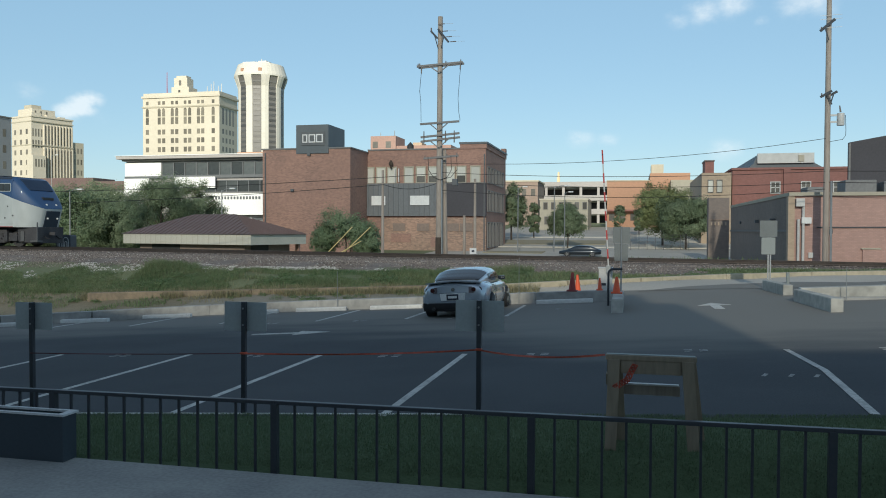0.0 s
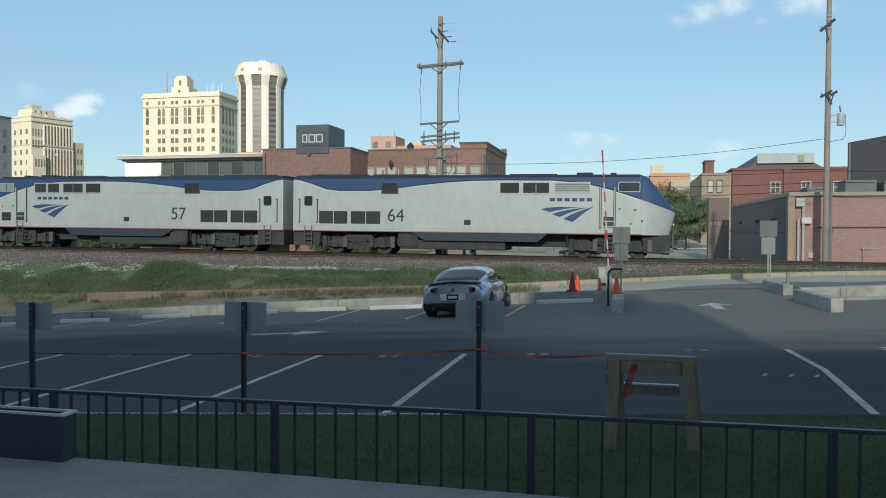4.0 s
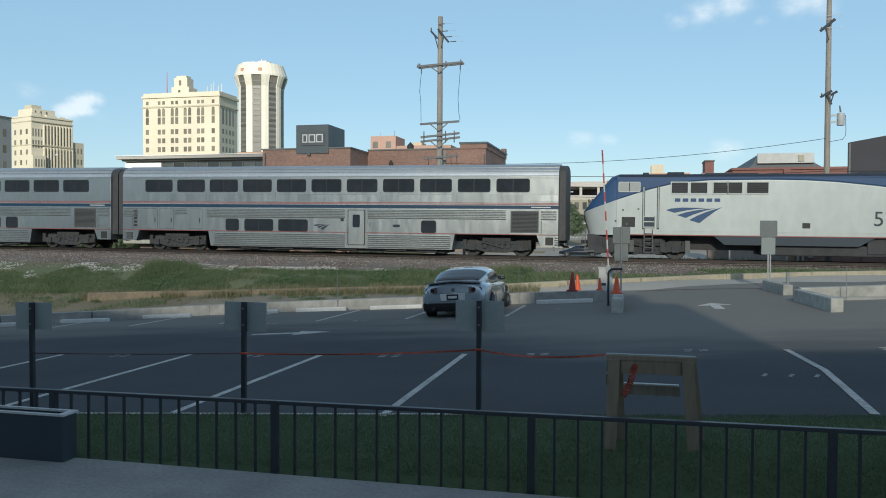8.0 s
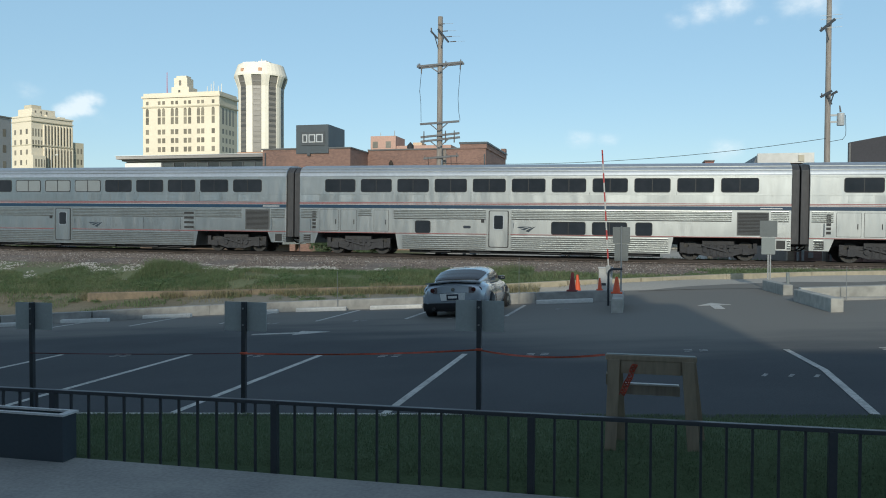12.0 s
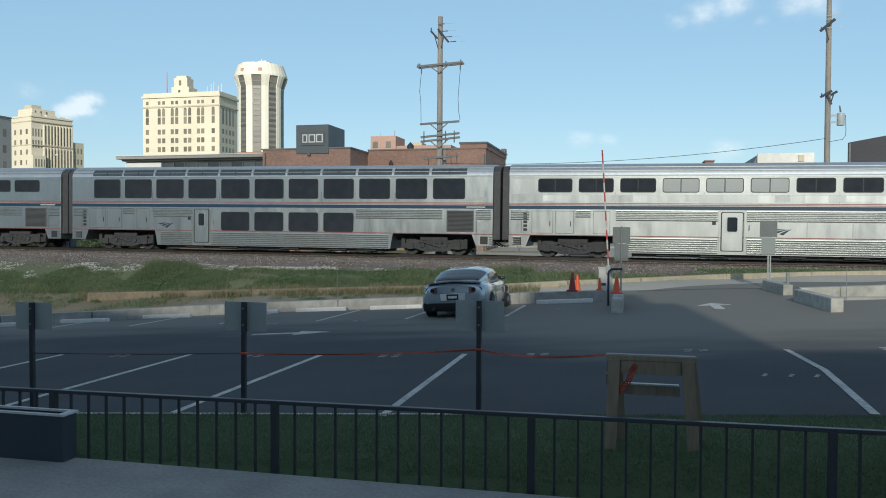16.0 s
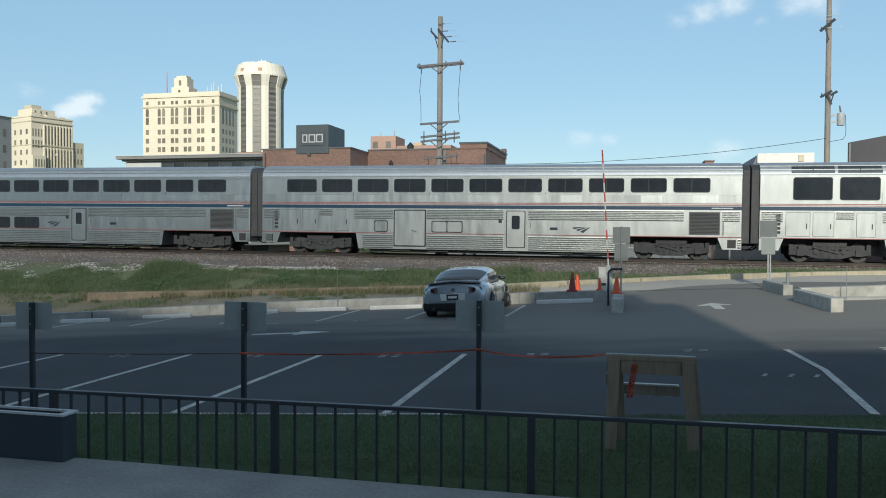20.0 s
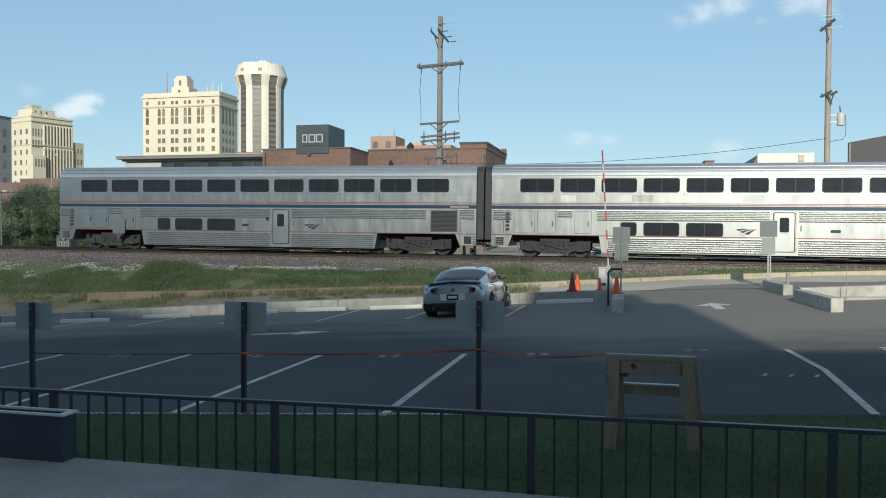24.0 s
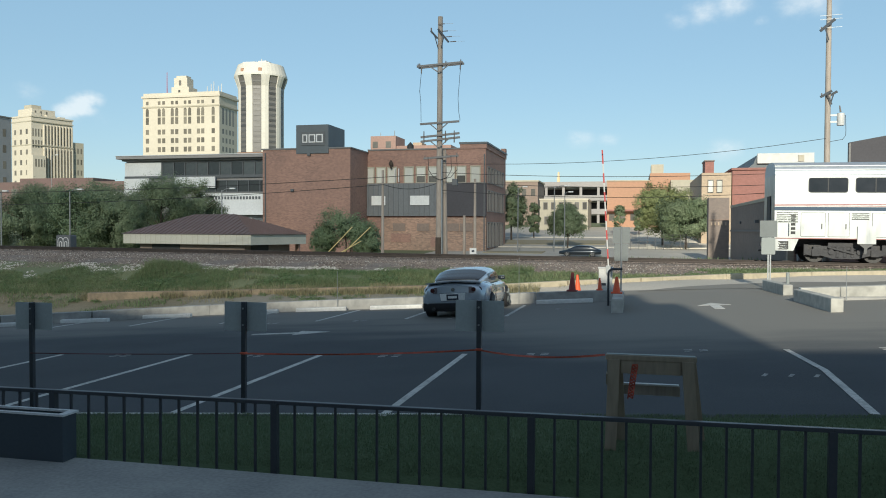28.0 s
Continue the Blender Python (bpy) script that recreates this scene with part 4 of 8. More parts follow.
def window(parent, x0, x1, z0, z1, y, glass=DARK_GLASS, split=True, r=0.09, name="window", rim=MULLION):
    w = part(name, Shape().prism(rounded(x0, x1, z0, z1, r), y - 0.012, y + 0.02), glass, parent)
    rim_o, rim_i = rounded(x0 - 0.035, x1 + 0.035, z0 - 0.035, z1 + 0.035, r + 0.03), rounded(x0, x1, z0, z1, r)
    n = len(rim_o)
    vs = [(x, y - 0.02, z) for x, z in rim_o] + [(x, y - 0.02, z) for x, z in rim_i] + [(x, y, z) for x, z in rim_o] + [(x, y, z) for x, z in rim_i]
    fs = []
    for i in range(n):
        k = (i + 1) % n
        fs += [(i, k, n + k, n + i), (i, 2 * n + i, 2 * n + k, k), (n + i, n + k, 3 * n + k, 3 * n + i)]
    part("gasket", Shape().add(vs, fs), rim, w)
    if split:
        part("mullion", Shape().box((x0 + x1) / 2 - 0.022, (x0 + x1) / 2 + 0.022, y - 0.018, y, z0, z1), MULLION, w)
    return w


def flutes(parent, x0, x1, z0, z1, y, pitch=0.098):
    """One corrugated sheet with level ribs."""
    n = int((z1 - z0) / pitch)
    h = (z1 - z0) / n
    line = [(y - 0.002, z0)]
    for i in range(n):
        a = z0 + h * i
        line += [(y - 0.004, a + h * 0.12), (y - 0.02, a + h * 0.36), (y - 0.025, a + h * 0.62), (y - 0.004, a + h * 0.8)]
    line += [(y - 0.002, z1), (y + 0.01, z1), (y + 0.01, z0)]
    part("fluted_panel", Shape().along(line, x0, x1), STEEL_FLUTE, parent, "horizontally fluted stainless steel")


UPPER = [(-11.08 + 2.05 * i, -9.41 + 2.05 * i) for i in range(11)]


def coach(centre, label, door, lower=(), blinds=(), plain=(), baggage=None, lounge=False, service=(), name="double_deck_coach"):
    """A stainless double-deck passenger car, 25.2 m long; +x is the way it goes."""
    car = rider(name, centre, label, "train car", "cars of the passenger train")
    L, y = 12.6, -HALF
    part("body", Shape().along([(-HALF, 1.12), (HALF, 1.12), (HALF, 4.2), (-HALF, 4.2)], -L, L), STEEL, car, bevel=0.015)
    arc = [(HALF, 4.2), (1.5, 4.42), (1.36, 4.6), (1.1, 4.74), (0.6, 4.83), (0.0, 4.86), (-0.6, 4.83), (-1.1, 4.74), (-1.36, 4.6), (-1.5, 4.42), (-HALF, 4.2)]
    part("roof", Shape().along(arc, -L, L), STEEL_ROOF, car, smooth=True)
    part("gutter", Shape().box(-L, L, y - 0.03, y, 4.17, 4.22), STEEL_ROOF, car)
    for z in (4.03, 4.09) if not lounge else ():
        part("trim_rib", Shape().box(-L, L, y - 0.014, y, z, z + 0.025), STEEL_FLUTE, car)
    for yy, z in ((-1.505, 4.42), (-1.365, 4.6)):
        part("roof_rib", Shape().box(-L, L, yy - 0.025, yy + 0.02, z - 0.012, z + 0.018), STEEL, car)
    if not lounge:
        part("trim_rib", Shape().box(-L, L, y - 0.014, y, 3.2, 3.23), STEEL_FLUTE, car)
    # skirt between the bogies, with sloping ends, and short end skirts
    part("skirt", Shape().prism([(-6.95, 0.3), (7.05, 0.3), (7.2, 1.12), (-7.1, 1.12)], y, HALF), STEEL, car)
    part("underframe", Shape().box(-6.4, 6.6, -1.2, 1.2, 0.12, 0.3), BOGIE, car)
    # dark boxes added above the bogies to deepen the shade in the wells
    for k in (-9.35, 9.35):
        part("bogie_well_shade", Shape().box(k - 2.2, k + 2.2, -0.5, 0.9, 0.75, 1.13), BOGIE, car)
    for k in (-5.2, -3.1, 0.6, 3.4, 5.1):
        part("underfloor_box", Shape().box(k, k + 1.1, -1.35, -0.4, 0.17, 0.3), BOGIE, car)
    for k in (-9.35, 9.35):
        part("brake_gear", Shape().box(k - 1.0, k + 1.0, -0.2, 0.6, 0.22, 0.8), BOGIE, car, bevel=0.04)
        for d in (-0.62, 0.62):
            part("brake_cylinder", Shape().rod((k + d, -1.16, 0.52), (k + d, -0.9, 0.52), 0.13, 0.13, 10), BOGIE, car)
    for way in (-1, 1):
        part("end_skirt", Shape().prism([(way * 11.5, 1.12), (way * 11.72, 0.55), (way * 12.6, 0.55), (way * 12.6, 1.12)], y, HALF), STEEL, car)
        part("step_recess", Shape().box(*sorted((way * 11.95, way * 12.35)), y - 0.01, y + 0.01, 0.62, 1.02), GRILLE, car)
        last = centre < -230 and way < 0
        if last:
            part("end_door", Shape().box(-12.64, -12.6, -0.5, 0.5, 1.2, 3.2), GRILLE, car)
        else:
            part("diaphragm", Shape().along([(-1.42, 0.85), (1.42, 0.85), (1.42, 4.4), (1.1, 4.66), (0.5, 4.76), (-0.5, 4.76), (-1.1, 4.66), (-1.42, 4.4)], *sorted((way * 12.6, way * 12.97))), SHROUD, car, "sooty rubber shroud between the cars", bevel=0.04)
        coupler(car, way * 12.5, way)
    bogie(car, -9.35, 2.59, CAR_WHEEL, 0.457, 3.6)
    bogie(car, 9.35, 2.59, CAR_WHEEL, 0.457, 3.6)
    for z0, z1, m in ((2.47, 2.645, BLUE_STRIPE), (2.68, 2.715, RED_STRIPE), (2.75, 2.785, RED_STRIPE), (2.655, 2.668, WHITE_STRIPE), (1.13, 1.165, RED_STRIPE)):
        part("stripe", Shape().box(-L, L, y - 0.006, y, z0, z1), m, car)
    part("stripe_mark", Shape().box(11.2, 12.2, y - 0.009, y, 2.53, 2.58), WHITE_STRIPE, car)
    z0, z1 = (3.0, 4.02) if lounge else (3.36, 4.0)
    for i, (a, b) in enumerate(UPPER):
        window(car, a, b, z0, z1, y, BLIND_GLARE_GLASS if i in blinds else DARK_GLASS, split=not lounge)
        if lounge:
            a, b = a - 0.12, b + 0.12
            rw = part("roof_window", Shape().add([(a, -1.565, 4.26), (b, -1.565, 4.26), (b, -1.52, 4.44), (a, -1.52, 4.44), (a + 0.02, -1.36, 4.63), (b - 0.02, -1.36, 4.63)], [(0, 1, 2, 3), (3, 2, 5, 4)]), ROOF_GLASS, car)
            part("mullion", Shape().bar(((a + b) / 2, -1.575, 4.26), ((a + b) / 2, -1.53, 4.44), 0.04, 0.02), MULLION, rw)
    low0, low1 = (1.2, 2.18) if lounge else (1.2, 1.8)
    for a, b in lower:
        window(car, a, b, low0, low1, y, split=b - a > 1.2 and not lounge)
    for a, b in plain:
        f = part("blanked_window", Shape().prism(rounded(a, b, 1.2, 1.82, 0.09), y - 0.012, y), MULLION, car)
        for p, q in ((a + 0.05, (a + b) / 2 - 0.025), ((a + b) / 2 + 0.025, b - 0.05)) if b - a > 1.2 else ((a + 0.05, b - 0.05),):
            part("blank_plate", Shape().prism(rounded(p, q, 1.25, 1.77, 0.07), y - 0.02, y - 0.011), STEEL, f)
    # entrance door with window and grab rails
    d0, d1 = door
    part("door_seal", Shape().prism(rounded(d0 - 0.05, d1 + 0.05, 0.46, 2.38, 0.08), y - 0.012, y), GRILLE, car)
    dr = part("door", Shape().prism(rounded(d0, d1, 0.5, 2.34, 0.06), y - 0.03, y), STEEL, car, "vestibule door with a small window")
    window(dr, d0 + 0.24, d1 - 0.24, 1.42, 2.12, y - 0.03, split=False, r=0.08, name="door_window", rim=STEEL_ROOF)
    for k in (d0 - 0.14, d1 + 0.08):
        part("door_jamb", Shape().box(k, k + 0.06, y - 0.035, y, 0.46, 2.38), STEEL_FLUTE, car)
    part("grab_rail", Shape().rod((d1 + 0.3, y - 0.05, 1.5), (d1 + 0.3, y - 0.05, 1.75), 0.02), GALV, car)
    # fluted bands leave out the door, the windows and the louvre
    gaps = sorted([(d0 - 0.2, d1 + 0.2)] + ([baggage] if baggage else []))
    left, right = -7.2, 9.9
    x = left
    for a, b in gaps + [(right, right)]:
        if a - x > 0.4 and not (lounge and x > d1):
            flutes(car, x, a, 1.9, 2.42, y, 0.082)
        x = max(x, b)
    if lounge:
        flutes(car, 5.1, 9.9, 1.9, 2.42, y, 0.082)
    x = -6.7
    for a, b in gaps + [(6.95, 6.95)]:
        if a - x > 0.4:
            flutes(car, x, a, 0.33, 1.06, y)
        x = max(x, b)
    for a, b in ((-12.5, -11.55), (11.7, 12.5)):
        flutes(car, a, b, 1.9, 2.42, y, 0.082)
    for a, b in ((-12.4, -12.0), (12.42, 12.58)):
        flutes(car, a, b, 0.6, 1.06, y)
    louvre(car, 10.2, 11.55, 1.3, 2.32, y, LADDER_STEEL, 0.068)
    # small vents up the rear corner, service hatches, number plaque and emblem
    for i in range(5):
        part("corner_vent", Shape().box(-11.85, -11.65, y - 0.012, y, 1.35 + 0.2 * i, 1.48 + 0.2 * i), GRILLE, car)
    for a, b in ((-11.4, -10.35), (-10.2, -9.3), (-8.3, -7.5)):
        part("hatch_seam", Shape().prism(rounded(a - 0.02, b + 0.02, 1.23, 2.38, 0.04), y - 0.005, y), LADDER_STEEL, car)
        part("service_hatch", Shape().prism(rounded(a, b, 1.25, 2.36, 0.03), y - 0.012, y), STEEL, car)
        part("hatch_latch", Shape().box(b - 0.16, b - 0.12, y - 0.03, y, 1.6, 1.85), MULLION, car)
    flutes(car, -9.2, -8.45, 2.05, 2.42, y, 0.082)
    part("end_hatch", Shape().prism(rounded(11.8, 12.35, 1.35, 1.75, 0.03), y - 0.014, y), STEEL_FLUTE, car)
    for a, w, z in service:
        part("number_plaque", Shape().prism(rounded(a, a + w, z, z + 0.14, 0.06), y - 0.01, y), INK, car)
    for k in (-7.25, -3.0, 3.1, 7.3):
        part("panel_seam", Shape().box(k - 0.008, k + 0.008, y - 0.004, y, 2.8, 3.32), MULLION, car)
    # thin side sheets, each puckered a little differently between its spot welds
    if not lounge:
        pucker = random.Random(int(-centre))
        x = -12.5
        while x < 12.0:
            w = pucker.uniform(0.55, 1.25)
            b = min(x + w, 12.55)
            lo, hi = pucker.uniform(0.001, 0.012), pucker.uniform(0.001, 0.012)
            z0 = 2.82 if pucker.random() < 0.7 else 2.86
            q = [(x, y - lo, z0), (b, y - lo, z0), (b, y - hi, 3.19), (x, y - hi, 3.19)]
            part("side_sheet", Shape().add(q + [(px, y + 0.02, pz) for px, py, pz in q], [(0, 1, 2, 3), (7, 6, 5, 4), (0, 4, 5, 1), (1, 5, 6, 2), (2, 6, 7, 3), (3, 7, 4, 0)]), STEEL, car)
            x = b + 0.015
    for k in (-11.95, 11.75):
        part("grab_iron", Shape().tube([(k, y, 1.25), (k, y - 0.07, 1.27), (k, y - 0.07, 1.85), (k, y, 1.87)], 0.018, 5), GALV, car)
    part("vestibule_lamp", Shape().box(d0 - 0.45, d0 - 0.28, y - 0.02, y, 1.75, 1.92), MULLION, car)
    part("car_number_bar", Shape().box(11.1, 12.3, y - 0.004, y, 2.9, 3.06), STEEL_FLUTE, car)
    return car


def join_emblem(car, x):
    badge(car, x, 1.27, 0.98, 0.5, -HALF, LOCO_SKIRT, 0)


def locomotive(centre, way, number, label):
    """A long-nosed diesel locomotive, 20.9 m; built with its nose towards +x, turned for way = -1."""
    base = rider("diesel_locomotive", centre, label, "locomotive", "cars of the passenger train")
    m = (lambda x: x) if way > 0 else (lambda x: -x)
    y, hw = -1.53, 1.53

    def outline(pts):
        q = [(m(x), z) for x, z in pts]
        return q if way > 0 else q[::-1]

    sweep = [(-10.4, 4.02), (-10.0, 3.98), (-9.2, 3.75), (-8.45, 3.48), (-7.7, 3.4), (-6.0, 3.4), (-5.2, 3.46), (-4.4, 3.54), (-3.5, 3.66), (-1.8, 3.84), (-0.5, 3.92), (1.2, 3.95), (3.8, 3.93), (4.7, 3.86), (5.7, 3.72), (6.6, 3.5), (7.5, 3.22), (8.3, 2.95), (9.9, 2.42), (10.33, 2.24)]
    # silver lower body, blue above the sweeping line, rounded at the shoulder
    sweep = sweep[:-2]
    low = [(-10.4, 1.2), (8.3, 1.2)] + sweep[::-1]
    part("lower_body", Shape().prism(outline(low), y, hw), LOCO_SILVER, base, "silver body side", bevel=0.06)
    high = sweep + [(8.3, 4.1), (-10.35, 4.1)]
    part("upper_body", Shape().prism(outline(high), y + 0.002, hw - 0.002), LOCO_BLUE, base, "blue upper body and nose", bevel=0.06)
    # the nose narrows and slopes away, blue above and silver below
    upper, lower = [], []
    for x, w, zm, zt in ((8.12, 1.528, 3.0, 4.26), (8.42, 1.51, 2.9, 4.15), (8.85, 1.44, 2.74, 3.68), (9.25, 1.3, 2.6, 3.22), (9.6, 1.1, 2.47, 2.8), (9.85, 0.88, 2.37, 2.48), (9.94, 0.72, 2.33, 2.37)):
        k = min(0.3, (zt - zm) * 0.4)
        upper.append([(m(x), -w, zm), (m(x), w, zm), (m(x), w * 0.99, zt - k), (m(x), w * 0.93, zt - k * 0.4), (m(x), w * 0.8, zt), (m(x), -w * 0.8, zt), (m(x), -w * 0.93, zt - k * 0.4), (m(x), -w * 0.99, zt - k)])
        back = 0.3 * max(0.0, x - 8.3) / 1.6
        lower.append([(m(x - back), -w, 1.2), (m(x - back), w, 1.2), (m(x), w, zm), (m(x), -w, zm)])
    part("nose_top", Shape().loft(upper), LOCO_BLUE, base, "sloping blue nose", smooth=True)
    part("nose_base", Shape().loft(lower), LOCO_SILVER, base, "silver lower nose", smooth=True)
    # dark panel added for the shade on the nose front, which faces away
    part("nose_front_shade", Shape().prism(outline([(9.55, 1.22), (9.67, 1.22), (9.95, 2.2), (9.85, 2.2)]), -0.6, 0.6), LOCO_SKIRT, base, "dark panel painting the shade on the lower nose front", bevel=0.02)
    part("roof", Shape().along([(-1.53, 4.06), (1.53, 4.06), (1.35, 4.2), (0.9, 4.27), (-0.9, 4.27), (-1.35, 4.2)], *sorted((m(-10.3), m(8.15)))), LOCO_ROOF, base, "sooty dark blue roof")
    for a, b, h in ((-9.6, -6.4, 4.34), (-6.0, -3.0, 4.33), (1.5, 4.0, 4.32), (5.0, 5.8, 4.38), (6.7, 7.0, 4.36)):
        part("roof_hatch", Shape().box(*sorted((m(a), m(b))), -0.85, 0.85, 4.2, h), LOCO_ROOF, base, bevel=0.03)
    glass = [(m(8.47), -1.12, 4.11), (m(8.47), 1.12, 4.11), (m(9.05), 0.98, 3.45), (m(9.05), -0.98, 3.45)]
    part("windscreen", Shape().add(glass + [(x + m(0.03), yy, z + 0.025) for x, yy, z in glass], [(3, 2, 1, 0), (4, 5, 6, 7), (0, 1, 5, 4), (1, 2, 6, 5), (2, 3, 7, 6), (3, 0, 4, 7)]), CAB_SCREEN, base)
    # reflections on the cab panes are painted: bluish ahead, white when facing back
    window(base, *sorted((m(7.15), m(8.15))), 3.38, 3.82, y, ROOF_GLASS if way > 0 else BLIND_GLARE_GLASS, split=True, r=0.04, name="cab_window", rim=LOCO_SILVER)
    for a, b in ((1.15, 2.12), (2.34, 2.97), (3.03, 3.66), (-5.25, -4.4)):
        louvre(base, *sorted((m(a), m(b))), 3.29, 3.81, y, GRILLE, 0.11, "intake_grille", LOCO_SILVER if a > 0 else LOCO_BLUE)
    if way > 0:
        louvre(base, 3.95, 5.7, 3.34, 3.8, y, LOCO_SILVER, 0.1, "vent_louvre")
    else:
        for a, b in ((3.95, 4.72), (4.86, 5.62)):
            louvre(base, m(b), m(a), 3.29, 3.81, y, BOGIE, 0.1, "vent_louvre", LOCO_SILVER)
    for a, b in ((-8.85, -8.05), (-8.0, -7.22), (-7.02, -6.2), (-6.15, -5.35)):
        part("radiator_grille", Shape().box(*sorted((m(a), m(b))), y - 0.012, y + 0.01, 1.62, 2.3), GRILLE, base)
    part("red_stripe", Shape().box(*sorted((m(-10.38), m(8.3))), y - 0.006, y + 0.01, 1.2, 1.24), RED_STRIPE, base)
    part("rub_rail", Shape().box(*sorted((m(-10.38), m(8.3))), y - 0.02, y + 0.01, 1.42, 1.45), LOCO_SILVER, base)
    part("side_crease", Shape().box(*sorted((m(-10.0), m(6.2))), y - 0.01, y + 0.01, 3.3, 3.325), LOCO_SILVER, base)
    part("underframe", Shape().box(*sorted((m(-8.9), m(8.4))), -0.55, 0.55, 0.5, 1.2), BOGIE, base, "sooty underframe")
    for k in (-6.7, 6.75):
        for d in (-1.0, 1.0):
            part("traction_motor", Shape().box(m(k) + d - 0.55, m(k) + d + 0.55, -0.6, 0.6, 0.2, 0.85), BOGIE, base, bevel=0.06)
        for d in (-1.95, -0.75, 0.75, 1.95):
            part("brake_rigging", Shape().box(m(k) + d - 0.12, m(k) + d + 0.12, -1.22, -1.05, 0.35, 0.95), LADDER_STEEL if d in (-0.75, 1.95) else BOGIE, base, bevel=0.02)
        part("sand_pipe", Shape().tube([(m(k) - 2.2, -1.15, 1.15), (m(k) - 2.15, -1.2, 0.7), (m(k) - 1.95, -1.1, 0.25)], 0.03, 6), BOGIE, base)
    part("side_skirt", Shape().prism(outline([(-3.6, 1.2), (-2.9, 0.78), (3.1, 0.78), (3.6, 1.2)]), y + 0.02, hw - 0.02), LOCO_SKIRT, base, "dark blue underframe skirt")
    part("fuel_tank", Shape().box(*sorted((m(-4.3), m(1.4))), -1.3, 1.3, 0.3, 0.8), BOGIE, base, bevel=0.08)
    part("sand_box", Shape().box(*sorted((m(-4.4), m(-3.3))), -1.35, 1.35, 0.42, 1.2), BOGIE, base, bevel=0.04)
    part("pilot", Shape().prism(outline([(8.3, 1.2), (8.4, 0.3), (9.66, 0.22), (9.72, 1.22)]), -1.15, 1.15), BOGIE, base, "grey pilot plough", bevel=0.03)
    part("rear_pilot", Shape().prism(outline([(-10.4, 0.4), (-8.9, 0.4), (-8.8, 1.2), (-10.4, 1.2)]), -1.4, 1.4), BOGIE, base, bevel=0.03)
    part("rear_door", Shape().prism(rounded(*sorted((m(-9.85), m(-9.1))), 1.5, 3.3, 0.05), y - 0.015, y), LOCO_SILVER, base)
    window(base, *sorted((m(-9.68), m(-9.28))), 2.62, 3.08, y - 0.015, split=False, r=0.05, name="rear_door_window")
    for k in (-10.02, -8.98, 6.25, 6.95):
        part("grab_rail", Shape().rod((m(k), y - 0.06, 1.55 if k > 0 else 1.7), (m(k), y - 0.06, 3.6 if k > 0 else 2.9), 0.034, n=6), LOCO_SILVER, base)
        part("handrail_recess", Shape().box(m(k) - 0.06, m(k) + 0.06, y - 0.006, y + 0.01, 1.5 if k > 0 else 1.65, 3.65 if k > 0 else 2.95), GRILLE, base)
    part("cab_door", Shape().prism(rounded(*sorted((m(6.34), m(6.86))), 1.5, 3.4, 0.05), y - 0.012, y), LOCO_SILVER, base)
    ladder(base, m(6.7), 0.35, 1.5, y)
    ladder(base, m(-9.48), 0.45, 1.5, y)
    step = part("step_recess", Shape().box(m(6.67) - 0.26, m(6.67) + 0.26, y - 0.014, y + 0.01, 1.55, 2.15), LOCO_SKIRT, base, "recessed cab steps")
    for z in (1.58, 1.85, 2.1):
        part("tread", Shape().box(m(6.67) - 0.24, m(6.67) + 0.24, y - 0.05, y + 0.01, z, z + 0.05), LOCO_SILVER, step)
    for k, z in ((7.2, 2.5), (7.95, 2.45), (7.75, 1.75), (8.3, 1.9)):
        part("side_fitting", Shape().rod((m(k), y - 0.02, z), (m(k), y, z), 0.05, 0.05, 8), LADDER_STEEL, base)
    part("nose_hatch", Shape().prism(rounded(*sorted((m(7.3), m(8.2))), 1.55, 2.55, 0.03), y - 0.008, y), LOCO_SILVER, base)
    if way < 0:
        part("open_vent", Shape().box(m(8.0), m(7.35), y - 0.012, y + 0.01, 1.6, 2.1), GRILLE, base)
    part("fuel_port", Shape().prism(rounded(*sorted((m(-0.75), m(-0.4))), 1.62, 1.88, 0.03), y - 0.012, y), GRILLE, base)
    for yy in (-0.42, 0.42):
        part("headlight", Shape().rod((m(9.55), yy, 2.58), (m(9.8), yy, 2.58), 0.06, 0.06, 12), LAMP_GLOW if way > 0 else CHROME, base)
        part("ditch_light", Shape().rod((m(9.7), yy, 1.75), (m(9.88), yy, 1.75), 0.055, 0.055, 10), LAMP_GLOW if way > 0 else CHROME, base)
    part("number_board", Shape().box(*sorted((m(9.42), m(9.56))), -0.45, 0.45, 2.88, 3.04), GRILLE, base)
    coupler(base, m(9.6), way)
    part("front_step", Shape().box(*sorted((m(9.35), m(9.85))), -1.3, -0.85, 0.32, 0.4).box(*sorted((m(9.78), m(9.83))), -1.28, -1.22, 0.32, 1.5), LADDER_STEEL, base)
    coupler(base, m(-10.3), -way)
    bogie(base, m(-6.7), 2.75, LOCO_WHEEL, 0.508, 4.1)
    bogie(base, m(6.75), 2.75, LOCO_WHEEL, 0.508, 4.1)
    tm = text_mesh("fleet_number", number, 0.98, LOCO_SKIRT)
    part("fleet_number", tm, LOCO_SKIRT, base, "dark blue running number", at=pose(m(-4.48 if way > 0 else -3.95), y - 0.004, 2.06))
    bx = 3.28 if way > 0 else m(3.35) - 2.54
    badge(base, bx, 1.82, 2.66, 1.28, y, LOCO_BLUE)


